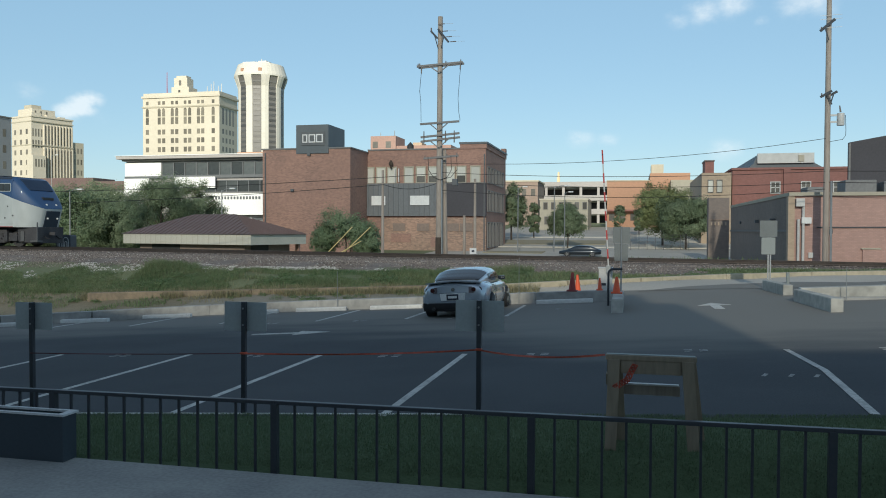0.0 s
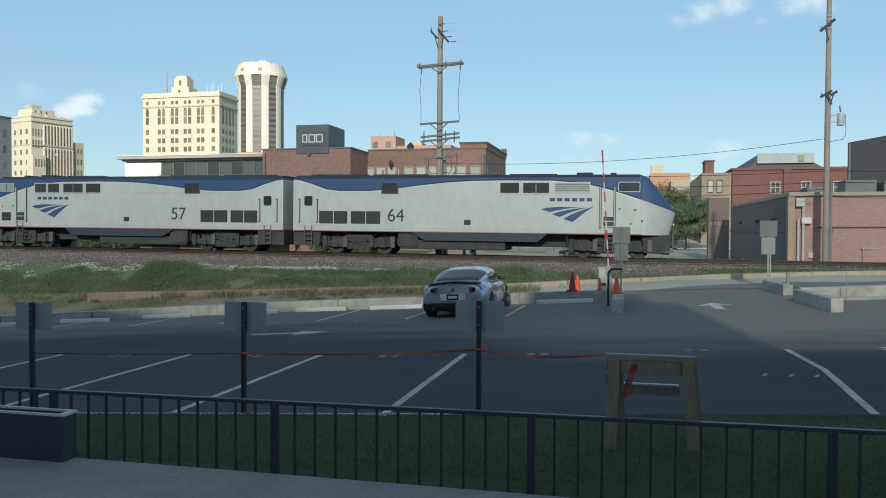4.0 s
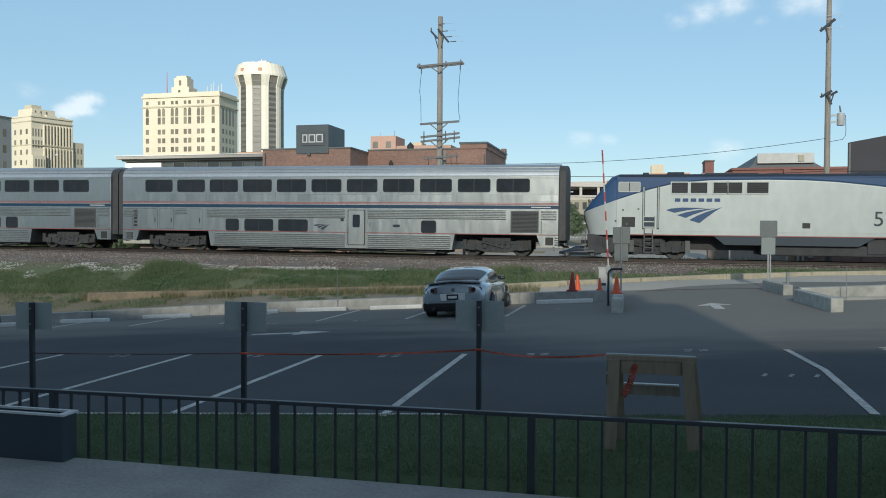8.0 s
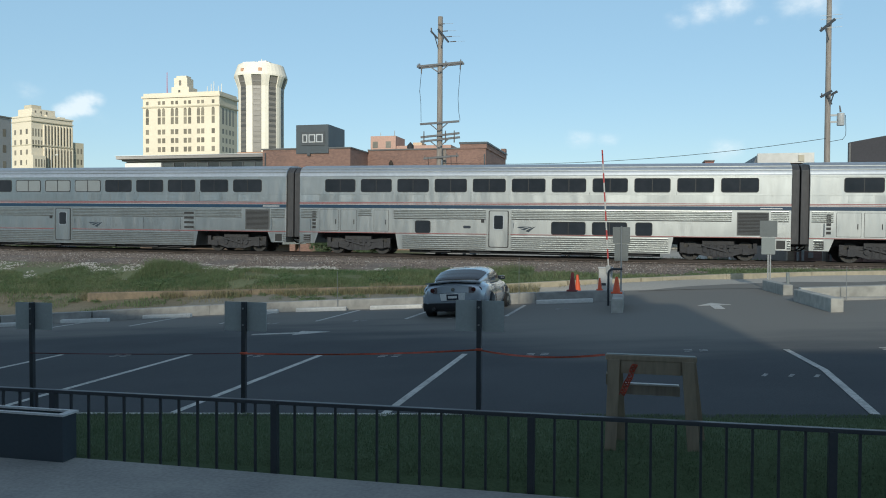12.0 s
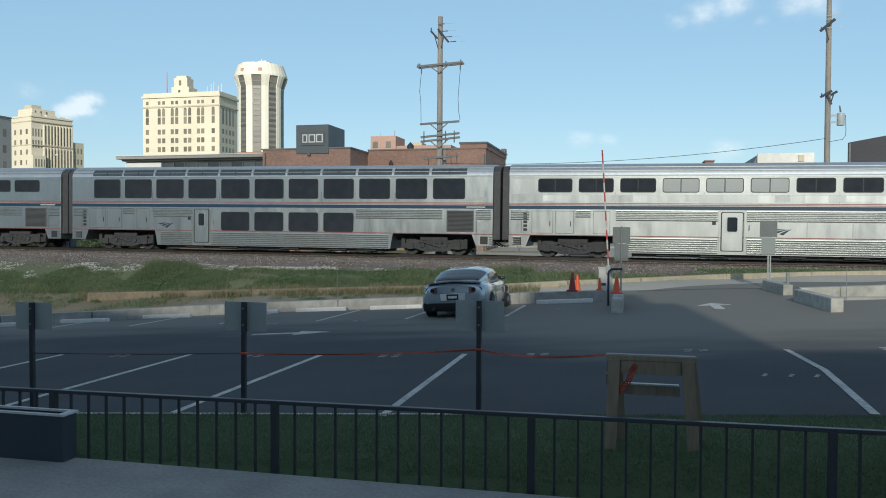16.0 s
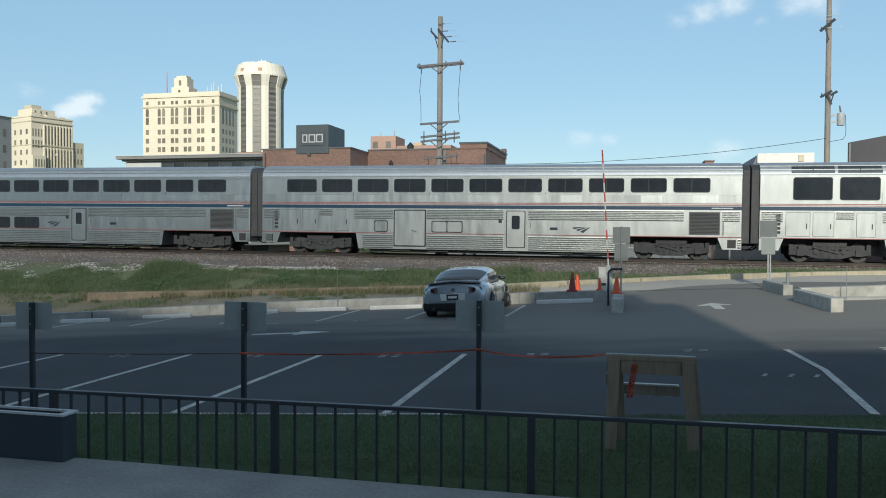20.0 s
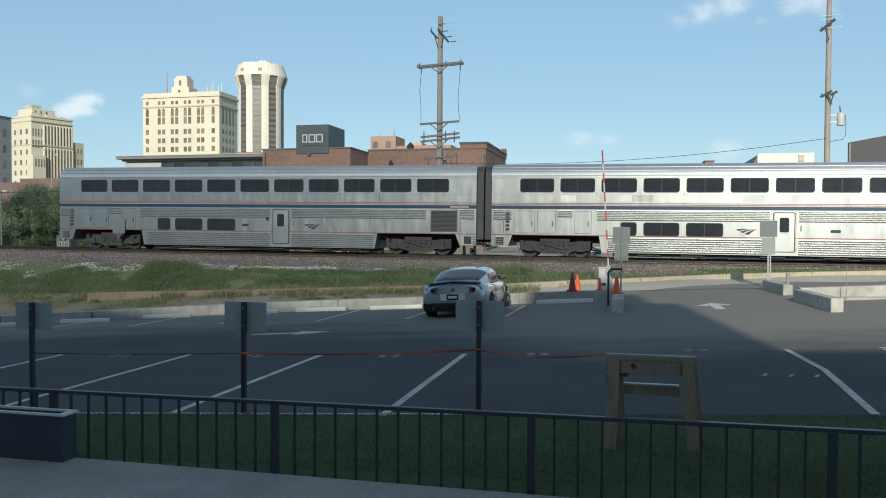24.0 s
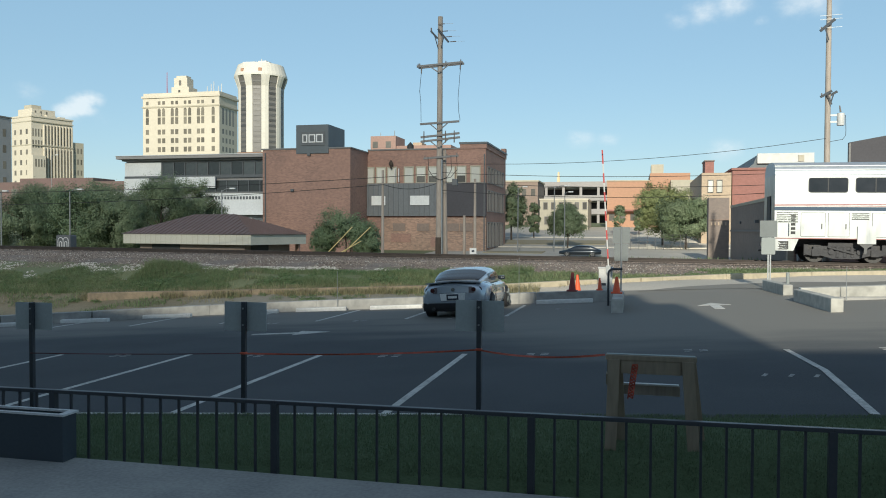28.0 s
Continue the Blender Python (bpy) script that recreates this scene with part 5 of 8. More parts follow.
locomotive(-35.06, 1, "64", "silver and blue diesel locomotive numbered 64 leading the train")
locomotive(-56.45, -1, "57", "silver and blue diesel locomotive numbered 57 facing backwards")
FULL = lambda i: UPPER[i]
c1 = coach(-80.2, "stainless double-deck sleeping car behind the locomotives", (1.3, 2.2), ((-5.98, -5.24), (-4.83, -3.15), (-2.78, -1.1), (5.4, 6.16)), service=((3.8, 0.4, 1.46),), name="double_deck_sleeping_car")
join_emblem(c1, -0.75)
c2 = coach(-106.2, "stainless double-deck sleeping car with weathered fluted sides", (-2.0, -1.05), ((-5.98, -5.2), FULL(6), FULL(7), (5.4, 6.16)), service=((-3.4, 0.4, 1.44),), name="double_deck_sleeping_car")
join_emblem(c2, -0.55)
c3 = coach(-132.2, "stainless double-deck dining car, white blinds drawn upstairs", (-2.15, -1.2), (), blinds=(3, 4, 5), name="double_deck_dining_car")
join_emblem(c3, 0.05)
for z in (1.22, 1.49, 1.76, 2.03):
    galley = part("galley_vent", Shape().prism(rounded(6.3, 6.98, z, z + 0.23, 0.02), -HALF - 0.02, -HALF), STEEL, c3)
    part("vent_slot", Shape().box(6.34, 6.94, -HALF - 0.026, -HALF - 0.019, z + 0.05, z + 0.18), GRILLE, galley)
for x in (1.7, 3.7, 6.1):
    part("panel_seam", Shape().box(x - 0.008, x + 0.008, -HALF - 0.004, -HALF, 1.2, 1.88), MULLION, c3)
c4 = coach(-158.25, "stainless sightseer lounge car with windows curving into its roof", (-4.55, -3.7), (FULL(4), FULL(5), FULL(6), FULL(7)), lounge=True, name="double_deck_lounge_car")
join_emblem(c4, -6.9)
c5 = coach(-184.25, "stainless double-deck baggage coach with blanked lower windows", (1.15, 2.05), (), plain=((-6.05, -5.3), (-2.88, -1.2)), baggage=(-5.0, -3.15), service=((3.35, 0.4, 1.4),), name="double_deck_baggage_coach")
part("baggage_door_seal", Shape().prism(rounded(-4.97, -3.18, 0.43, 2.4, 0.05), -HALF - 0.014, -HALF), MULLION, c5)
part("baggage_door", Shape().prism(rounded(-4.9, -3.25, 0.5, 2.34, 0.04), -HALF - 0.03, -HALF), STEEL, c5, "wide sliding baggage door")
part("door_pull", Shape().bar((-3.95, -HALF - 0.06, 1.3), (-3.7, -HALF - 0.06, 1.24), 0.02, 0.03), MULLION, c5)
join_emblem(c5, 4.45)
c6 = coach(-210.2, "stainless double-deck coach with fluted lower sides", (1.15, 2.05), ((-6.02, -5.29), (-4.9, -3.25), (-2.87, -1.2)), service=((3.65, 0.45, 1.42),))
join_emblem(c6, -0.6)
c7 = coach(-236.2, "stainless double-deck coach at the tail of the train", (1.15, 2.05), ((-6.02, -5.29), (-4.9, -3.25), (-2.87, -1.2)), service=((-0.75, 0.4, 1.42),))
join_emblem(c7, 2.95)
flap = part("open_hatch", Shape().box(-8.95, -8.15, -HALF - 0.09, -HALF - 0.06, 0.92, 1.75), STEEL, c7, "service hatch hanging open")
part("flap_bracket", Shape().prism([(-8.9, 0.92), (-8.2, 0.92), (-8.5, 0.72), (-8.55, 0.45), (-8.65, 0.45), (-8.65, 0.72)], -HALF - 0.06, -HALF), LADDER_STEEL, flap)


# ---- platform, railing and the things on the lawn ----
def make_platform():
    single("platform", Shape().box(-60, 60, -7.5, 6.93, -0.5, 0.0), PLATFORM, pose(0, 0, 0), "grey concrete platform edge", "platform", kind="structure", bevel=0.015)


make_platform()
RAIL_Y = 7.0


def make_railing():
    r = thing("railing", pose(0, RAIL_Y, -0.02), "black painted steel railing along the platform edge", "railing")
    posts = [-5.75 + 2.447 * k for k in range(-3, 5)]
    z0, z1, x0 = 0.64, 0.0073, -5.75
    top = lambda x: z0 + z1 * (x - x0) + 0.02
    post = Shape().box(-0.033, 0.033, -0.033, 0.033, -0.1, 0.66).mesh("post", BLACK_PAINT, 0.006)
    bal = Shape().box(-0.0105, 0.0105, -0.0105, 0.0105, -0.03, 0.64).mesh("baluster", BLACK_PAINT)
    for a, b in zip(posts, posts[1:]):
        p = part("top_rail", Shape().bar((a, 0, top(a)), (b, 0, top(b)), 0.062, 0.036), BLACK_PAINT, r, bevel=0.006)
        for k in range(1, 12):
            x = a + (b - a) * k / 12
            part("baluster", bal, BLACK_PAINT, r, at=pose(x, 0, top(x) - 0.66))
    for a in posts:
        part("post", post, BLACK_PAINT, r, at=pose(a, 0, top(a) - 0.67))


make_railing()


def make_bin():
    b = thing("planter_box", pose(-6.29, 6.84, 0), "dark blue-black metal box with a pale rim on the platform edge", "planter")
    top = 0.455
    s = Shape()
    for x0, x1, y0, y1 in ((-0.85, 0.85, -0.1, -0.085), (-0.85, 0.85, 0.085, 0.1), (-0.85, -0.82, -0.085, 0.085), (0.82, 0.85, -0.085, 0.085)):
        s.box(x0, x1, y0, y1, 0.0, top)
    s.box(-0.82, 0.82, -0.085, 0.085, 0.0, top - 0.015)
    part("box", s, BOX_BLUE, b)
    for x0, x1, y0, y1 in ((-0.87, 0.87, -0.115, -0.075), (-0.87, 0.87, 0.07, 0.115), (-0.87, -0.81, -0.075, 0.07), (0.79, 0.87, -0.075, 0.07)):
        part("rim", Shape().box(x0, x1, y0, y1, top, top + 0.02), SIGN_WHITE, b, "pale white rim")


make_bin()


def sign_post(x, top, ground, tilt):
    s = thing("parking_sign", pose(x, 8.9, ground, 0, tilt, 0), "grey back of a parking sign on a black post", "sign", "parking signs along the lawn")
    h = top - ground
    part("post", Shape().box(-0.027, 0.027, -0.027, 0.027, -0.15, h), BLACK_PAINT, s, bevel=0.005)
    pl = part("plate", Shape().prism(rounded(-0.28, 0.28, h - 0.36, h - 0.005, 0.008), 0.031, 0.036), ALU, s)
    for z in (h - 0.08, h - 0.28):
        part("bolt", Shape().rod((0, -0.036, z), (0, -0.03, z), 0.012), GALV, pl)


sign_post(-1.69, 1.51, 0.22, 0)
sign_post(-4.61, 1.42, 0.06, 0.3)
sign_post(-7.63, 1.34, -0.1, -0.2)


def make_sawhorse():
    gz = ground_z(0.17, 7.75)
    s = thing("sawhorse", pose(0.17, 7.75, gz), "weathered lumber sawhorse barricade on the grass", "barricade")
    H = 1.14 - gz
    part("top_board", Shape().box(-0.41, 0.41, -0.125, -0.01, H - 0.045, H), LUMBER, s, bevel=0.004)
    part("top_edge", Shape().box(-0.4, 0.4, -0.1, -0.03, H + 0.001, H + 0.006), PALE_PLATE, s)
    part("face_board", Shape().box(-0.4, 0.4, 0.08, 0.118, H - 0.2, H - 0.05), LUMBER, s, bevel=0.004)
    part("face_board", Shape().box(-0.27, 0.27, -0.118, -0.08, H - 0.17, H - 0.045), LUMBER, s, bevel=0.004)
    part("brace", Shape().box(-0.3, 0.28, 0.16, 0.2, H - 0.42, H - 0.325), POLE_WOOD, s, bevel=0.004)
    part("brace_edge", Shape().box(-0.29, 0.27, 0.15, 0.21, H - 0.325, H - 0.31), SIGN_WHITE, s)
    for sx in (-1, 1):
        for sy in (-1, 1):
            xt, xb = (sx * 0.33, sx * 0.36 + (0.03 if sx > 0 else 0)) if sy < 0 else ((0.36, 0.47) if sx > 0 else (-0.31, -0.27))
            yt, yb = sy * 0.06 - 0.06 * (sy < 0), sy * 0.17
            part("leg", Shape().add(
                [(xt - 0.053, yt - 0.02, H - 0.04), (xt + 0.053, yt - 0.02, H - 0.04), (xt + 0.053, yt + 0.02, H - 0.04), (xt - 0.053, yt + 0.02, H - 0.04),
                 (xb - 0.053, yb - 0.02, -0.06), (xb + 0.053, yb - 0.02, -0.06), (xb + 0.053, yb + 0.02, -0.06), (xb - 0.053, yb + 0.02, -0.06)],
                [(0, 1, 2, 3), (7, 6, 5, 4), (0, 4, 5, 1), (1, 5, 6, 2), (2, 6, 7, 3), (3, 7, 4, 0)]), LUMBER, s, bevel=0.004)
        part("end_cleat", Shape().box(sx * 0.395 - 0.012, sx * 0.395 + 0.012, -0.02, 0.14, H - 0.3, H - 0.2), LUMBER, s)
    return s


make_sawhorse()


def ribbon(pts, wide, thick=0.004):
    """A flat strip, upright, along the points."""
    s = Shape()
    vs = []
    for x, y, z, twist in pts:
        dz, dy = wide / 2 * math.cos(twist), wide / 2 * math.sin(twist)
        vs.append([(x, y - dy, z - dz), (x, y + dy, z + dz), (x + 0.001, y + dy + thick, z + dz), (x + 0.001, y - dy + thick, z - dz)])
    return s.loft(vs)


def make_tape():
    ends = [(-7.63, 8.86, 0.68), (-4.61, 8.86, 0.795), (-1.69, 8.86, 0.95), (-0.25, 7.75, 1.12)]
    t = thing("barrier_tape", pose(0, 0, 0), "orange-red barrier tape strung between the sign posts", "tape")
    for (xa, ya, za), (xb, yb, zb) in zip(ends, ends[1:]):
        pts = []
        for i in range(13):
            k = i / 12
            pts.append((xa + (xb - xa) * k, ya + (yb - ya) * k, za + (zb - za) * k - 4 * k * (1 - k) * (0.012 if xb < -4 else 0.03 if xb < -1 else 0.05), 0.5 * math.sin(k * 9 + xa)))
        part("strip", ribbon(pts, 0.02 if xa > -5 else 0.013), TAPE if xa > -5 else DARK_TAPE, t)
    for xa, ya, za in ends[1:3]:
        part("knot", Shape().box(xa - 0.035, xa + 0.035, ya - 0.005, ya + 0.07, za - 0.014, za + 0.014), TAPE, t, bevel=0.01)


make_tape()
tail = thing("loose_tape_end", pose(0.03, 7.6, 1.06), "loose end of orange-red tape fluttering from the sawhorse", "tape")


def lattice(long, drift, wide=0.045):
    """A hanging strip of open mesh tape."""
    q = Shape()
    n = int(long / 0.03)
    at = lambda k, x: (x + drift * k / n, 0.012 * math.sin(k * 1.3), -long * k / n)
    for k in range(n):
        for x in (-wide / 2, wide / 2):
            q.bar(at(k, x), at(k + 1, x), 0.006, 0.012)
        q.bar(at(k, -wide / 2), at(k + 1, wide / 2), 0.005, 0.013)
        q.bar(at(k, wide / 2), at(k, -wide / 2), 0.005, 0.011)
    return q


tail_a = part("tail_piece", lattice(0.17, -0.03), TAPE, tail)
tail_b = part("tail_tip", lattice(0.15, -0.035), TAPE, tail_a, at=pose(-0.03, 0.0, -0.168))


def flat_strip(x0, y0, x1, y1, wide, lift=0.006, n=6):
    """A painted line on the sloping lot."""
    s = Shape()
    d = Vector((x1 - x0, y1 - y0, 0)).normalized()
    sx, sy = -d.y * wide / 2, d.x * wide / 2
    rings = []
    for i in range(n + 1):
        k = i / n
        x, y = x0 + (x1 - x0) * k, y0 + (y1 - y0) * k
        z = ground_z(x, y) + lift
        rings.append([(x - sx, y - sy, z - 0.004), (x + sx, y + sy, z - 0.004), (x + sx, y + sy, z), (x - sx, y - sy, z)])
    return s.loft(rings)


def make_markings():
    lines = [(-11.55, 9.3, -11.62, 14.4), (-8.43, 9.2, -8.45, 14.1), (-5.58, 8.9, -5.57, 13.8), (-2.8, 8.75, -2.83, 13.6), (2.42, 8.9, 2.52, 11.6), (2.52, 11.6, 2.38, 13.55), (5.2, 8.9, 5.2, 13.5)]
    lines += [(x, 20.4, x + 0.03, 23.9) for x in (-17.0, -14.2, -11.3, -8.4, -5.86, -3.17)]
    for a in lines:
        single("stall_line", flat_strip(*a, 0.095), LINE_PAINT, pose(0, 0, 0), "worn white parking stall line on dark asphalt", "road marking", "parking stall lines", "structure")
    single("stall_line", flat_strip(-7.0, 8.86, -0.9, 8.86, 0.07), LINE_PAINT, pose(0, 0, 0), "thin white line along the lawn edge", "road marking", kind="structure")
    # stall numbers, too worn to read: short bars
    for x, y in ((-10.03, 14.1), (-6.95, 13.75), (-4.19, 13.5), (-1.56, 13.45), (1.0, 13.6), (3.9, 13.5), (-9.6, 20.1), (-7.1, 20.2), (-4.5, 20.2), (-1.9, 22.2)):
        for k in (-0.17, 0.07):
            for w in (-0.09, 0.09):
                single("stall_number_bar", flat_strip(x + k, y + w, x + k + 0.13, y + w * 0.8, 0.07, n=1), FAINT_PAINT, pose(0, 0, 0), "worn white stall number bar", "road marking", "stall number bars", "structure")
    for x, y in ((1.68, 11.2), (2.0, 11.15), (2.3, 11.1)):
        single("stall_number_bar", flat_strip(x, y - 0.05, x + 0.07, y + 0.13, 0.05, n=1), FAINT_PAINT, pose(0, 0, 0), "worn white paint fleck on the lot", "road marking", "stall number bars", "structure")

    def arrow(x, y, turn):
        pts = [(-0.12, -0.9), (0.12, -0.9), (0.12, 0.2), (0.42, 0.2), (0.0, 1.0), (-0.42, 0.2), (-0.12, 0.2)]
        c, s_ = math.cos(turn), math.sin(turn)
        q = [(x + px * c - py * s_, y + px * s_ + py * c) for px, py in pts]
        n = len(q)
        vs = [(a, b, ground_z(a, b) + 0.002) for a, b in q] + [(a, b, ground_z(a, b) + 0.007) for a, b in q]
        single("lane_arrow", Shape().add(vs, [tuple(reversed(range(n))), tuple(range(n, 2 * n))] + [(i, (i + 1) % n, n + (i + 1) % n, n + i) for i in range(n)]), LINE_PAINT, pose(0, 0, 0), "white painted lane arrow on asphalt", "road marking", "lane arrows", "structure")
    arrow(2.1, 21.8, 0.03)
    arrow(-7.9, 17.5, -1.45)


make_markings()


def strip_wall(name, pts, wide, high, material, label, category, bevel=0.02, sink=0.15, group="", kind=""):
    """A low wall along points on the ground."""
    rings = []
    for i, (x, y) in enumerate(pts):
        a, b = pts[max(0, i - 1)], pts[min(len(pts) - 1, i + 1)]
        d = Vector((b[0] - a[0], b[1] - a[1], 0)).normalized()
        sx, sy = -d.y * wide / 2, d.x * wide / 2
        z = ground_z(x, y)
        rings.append([(x - sx, y - sy, z - sink), (x + sx, y + sy, z - sink), (x + sx, y + sy, z + high), (x - sx, y - sy, z + high)])
    return single(name, Shape().loft(rings), material, pose(0, 0, 0), label, category, group, kind, bevel)


def make_kerbs():
    # kerb wall in separate cast lengths along the back of the stalls
    edge = [(-30, 19.6), (-24.5, 20.6), (-19.8, 21.8), (-17, 22.55), (-13.5, 23.8), (-10, 24.4), (-6.3, 24.45), (-2.9, 24.75), (-0.55, 24.7)]
    for (xa, ya), (xb, yb) in zip(edge, edge[1:]):
        n = max(1, round((xb - xa) / 2.6))
        for i in range(n):
            k0, k1 = i / n, (i + 1) / n
            g = 0.012 / (xb - xa)
            strip_wall("kerb_stone", [(xa + (xb - xa) * (k0 + g), ya + (yb - ya) * (k0 + g)), (xa + (xb - xa) * (k1 - g), ya + (yb - ya) * (k1 - g))], 0.32, 0.33, KERB_CONCRETE, "weathered buff concrete kerb wall behind the stalls", "kerb", group="kerb wall lengths", kind="structure")
    for x in (-19.7, -17.0, -14.6, -11.9, -9.7, -7.2, -2.0):
        y = next(ya + (yb - ya) * (x - xa) / (xb - xa) for (xa, ya), (xb, yb) in zip(edge, edge[1:]) if x <= xb) - 0.45
        w = strip_wall("wheel_stop", [(x - 0.85, y), (x + 0.85, y + 0.05)], 0.15, 0.12, WHEEL_STOP, "pale concrete wheel stop", "wheel stop", 0.03, 0.02, "wheel stops")
    old = [(-20.6, 27.1, -0.18), (-17.5, 27.5, -0.08), (-14.0, 27.8, 0.04), (-10.6, 28.0, 0.17), (-7.4, 28.2, 0.29), (-4.6, 28.3, 0.37)]
    for (xa, ya, za), (xb, yb, zb) in zip(old, old[1:]):
        rings = [[(x, y - 0.15, zt - 0.7), (x, y + 0.15, zt - 0.7), (x, y + 0.15, zt), (x, y - 0.15, zt)] for x, y, zt in ((xa, ya, za), (xb - 0.02, yb, zb))]
        single("old_retaining_wall", Shape().loft(rings), OLD_CONCRETE, pose(0, 0, 0), "old brown concrete retaining edge below the bank", "retaining wall", "old retaining wall lengths", "structure", 0.04)
    kerb = ROAD_KERB
    for (xa, ya), (xb, yb) in zip(kerb, kerb[1:]):
        strip_wall("road_kerb", [(xa, ya), (xb - 0.02, yb)], 0.3, 0.17, ROAD_KERB_STONE, "buff stone kerb below the ballast", "kerb", 0.03, 0.2, "road kerb lengths", "structure")
    for pts in ([(4.38, 24.78), (4.3, 26.1), (4.21, 27.45)], [(4.44, 19.3), (4.36, 21.0), (4.27, 22.65)]):
        strip_wall("concrete_barrier", pts, 0.27, 0.31, CONCRETE, "low pale concrete barrier beside the exit lane", "barrier", 0.03, 0.1, "concrete barriers")
    strip_wall("concrete_barrier", [(4.32, 22.85), (8.5, 22.85), (14, 22.85)], 0.3, 0.34, CONCRETE, "long low buff concrete wall across the lot", "barrier", 0.03, 0.1, "concrete barriers")
    strip_wall("kerb_stone", [(4.6, 22.55), (14, 22.55)], 0.3, 0.1, KERB_CONCRETE, "pale kerb strip at the foot of the wall", "kerb", 0.02, 0.1, "kerb wall lengths", "structure")


make_kerbs()


def make_gate():
    g = ground_z(-0.4, 21.5)
    single("concrete_block", Shape().box(-0.145, 0.145, -1.4, 1.4, -0.1, 0.37), CONCRETE, pose(-0.37, 21.9, g), "long pale concrete block at the gate island", "barrier", bevel=0.05)
    gz = ground_z(-0.85, 25.6)
    gate = thing("barrier_gate", pose(-0.85, 25.7, gz), "white barrier gate with its striped arm raised", "barrier gate")
    part("cabinet", Shape().box(-0.19, 0.23, -0.17, 0.17, 0.0, 0.95), WHITE_PAINT, gate, "white gate cabinet", bevel=0.015)
    part("cabinet_lid", Shape().box(-0.21, 0.25, -0.19, 0.19, 0.95, 0.99), WHITE_PAINT, gate, bevel=0.01)
    part("notice_bar", Shape().box(-0.1, 0.04, -0.176, -0.168, 0.42, 0.5), INK, gate)
    arm = part("arm", Shape().bar((0.12, -0.2, 0.9), (-0.105, -0.2, 4.6), 0.034, 0.042), WHITE_PAINT, gate, "white arm with red bands", bevel=0.004)
    for k in range(6):
        a = 0.12 - 0.225 * (0.1 + k * 0.16)
        z = 0.9 + 3.7 * (0.1 + k * 0.16)
        part("red_band", Shape().bar((a, -0.2, z), (a - 0.225 * 0.08, -0.2, z + 3.7 * 0.08), 0.038, 0.047), RED_PAINT, arm)
    part("arm_tip", Shape().bar((-0.1, -0.2, 4.5), (-0.109, -0.2, 4.66), 0.038, 0.047), RED_PAINT, arm)
    part("arm_bracket", Shape().box(0.04, 0.2, -0.26, -0.16, 0.8, 1.05), GALV, gate)
    lp = thing("bent_post", pose(-0.66, 22.9, ground_z(-0.66, 22.9)), "black bent pipe post at the gate island", "post")
    pts = [(0, 0, -0.1), (0, 0, 0.9)] + [(0.13 - 0.13 * math.cos(a), 0, 0.9 + 0.13 * math.sin(a)) for a in (0.5, 1.0, 1.57)] + [(0.36, 0, 1.03)]
    part("pipe", Shape().tube(pts, 0.032, 8), BLACK_PAINT, lp, smooth=True)
    part("end_plate", Shape().box(0.36, 0.38, -0.05, 0.05, 0.97, 1.09), BLACK_PAINT, lp)
    sp = thing("gate_sign", pose(-0.33, 24.1, ground_z(-0.33, 24.1)), "grey backs of two gate signs on a thin post", "sign")
    part("post", Shape().rod((0, 0, -0.1), (0, 0, 2.23), 0.022), GALV, sp)
    part("plate", Shape().prism(rounded(-0.25, 0.25, 1.73, 2.21, 0.03), 0.02, 0.026), DULL_ALU, sp)
    part("plate", Shape().prism(rounded(-0.2, 0.2, 1.21, 1.71, 0.03), 0.02, 0.026), DULL_ALU, sp)
    s2 = thing("exit_sign", pose(4.37, 28.3, 2.3 + (ground_z(4.66, 30.2) - 2.3) * 0.937), "two sign backs, grey above pale, on twin posts", "sign")
    for k in (0.0, 0.075):
        part("post", Shape().box(k - 0.022, k + 0.022, -0.022, 0.022, -0.45, 2.22), GALV, s2)
    part("plate", Shape().prism(rounded(-0.29, 0.29, 1.68, 2.26, 0.03), -0.04, -0.03), DULL_ALU, s2)
    part("plate", Shape().prism(rounded(-0.23, 0.23, 1.06, 1.66, 0.03), -0.04, -0.03), PALE_PLATE, s2)
    s2.scale = (0.937, 0.937, 0.937)
    bl = thing("bollard", pose(4.585, 26.0, ground_z(4.585, 26.0)), "thin pale post at the end of a barrier", "post")
    part("post", Shape().rod((0, 0, -0.1), (0, 0, 0.6), 0.05, 0.05, 10), PALE_PLATE, bl, smooth=True)


make_gate()


def marker_stake(x, y, top):
    s = thing("marker_stake", pose(x, y, ground_z(x, y)), "thin dark marker rod standing at the kerb", "marker", "marker rods along the lot")
    part("rod", Shape().rod((0, 0, -0.1), (0, 0, top - ground_z(x, y)), 0.011, 0.007, 6), GALV, s)


for x, y, top in ((-9.22, 24.15, 0.97), (-3.4, 24.45, 1.47), (5.34, 22.3, 1.41)):
    marker_stake(x, y, top)


def cone(x, y, z, high, material, label, tilt=0.0, stout=1.0):
    c = thing("traffic_cone", pose(x, y, z, 0, tilt, 0), label, "traffic cone", "traffic cones by the gate")
    k, w = high / 0.72, high / 0.72 * stout
    part("base", Shape().box(-0.18 * w, 0.18 * w, -0.18 * w, 0.18 * w, 0, 0.035), material, c, bevel=0.008)
    part("cone", Shape().loft([[(r * w * math.cos(a * 0.3927), r * w * math.sin(a * 0.3927), h * k) for a in range(16)] for r, h in ((0.145, 0.03), (0.125, 0.06), (0.046, 0.7), (0.038, 0.72), (0.03, 0.7))]), material, c, smooth=True)


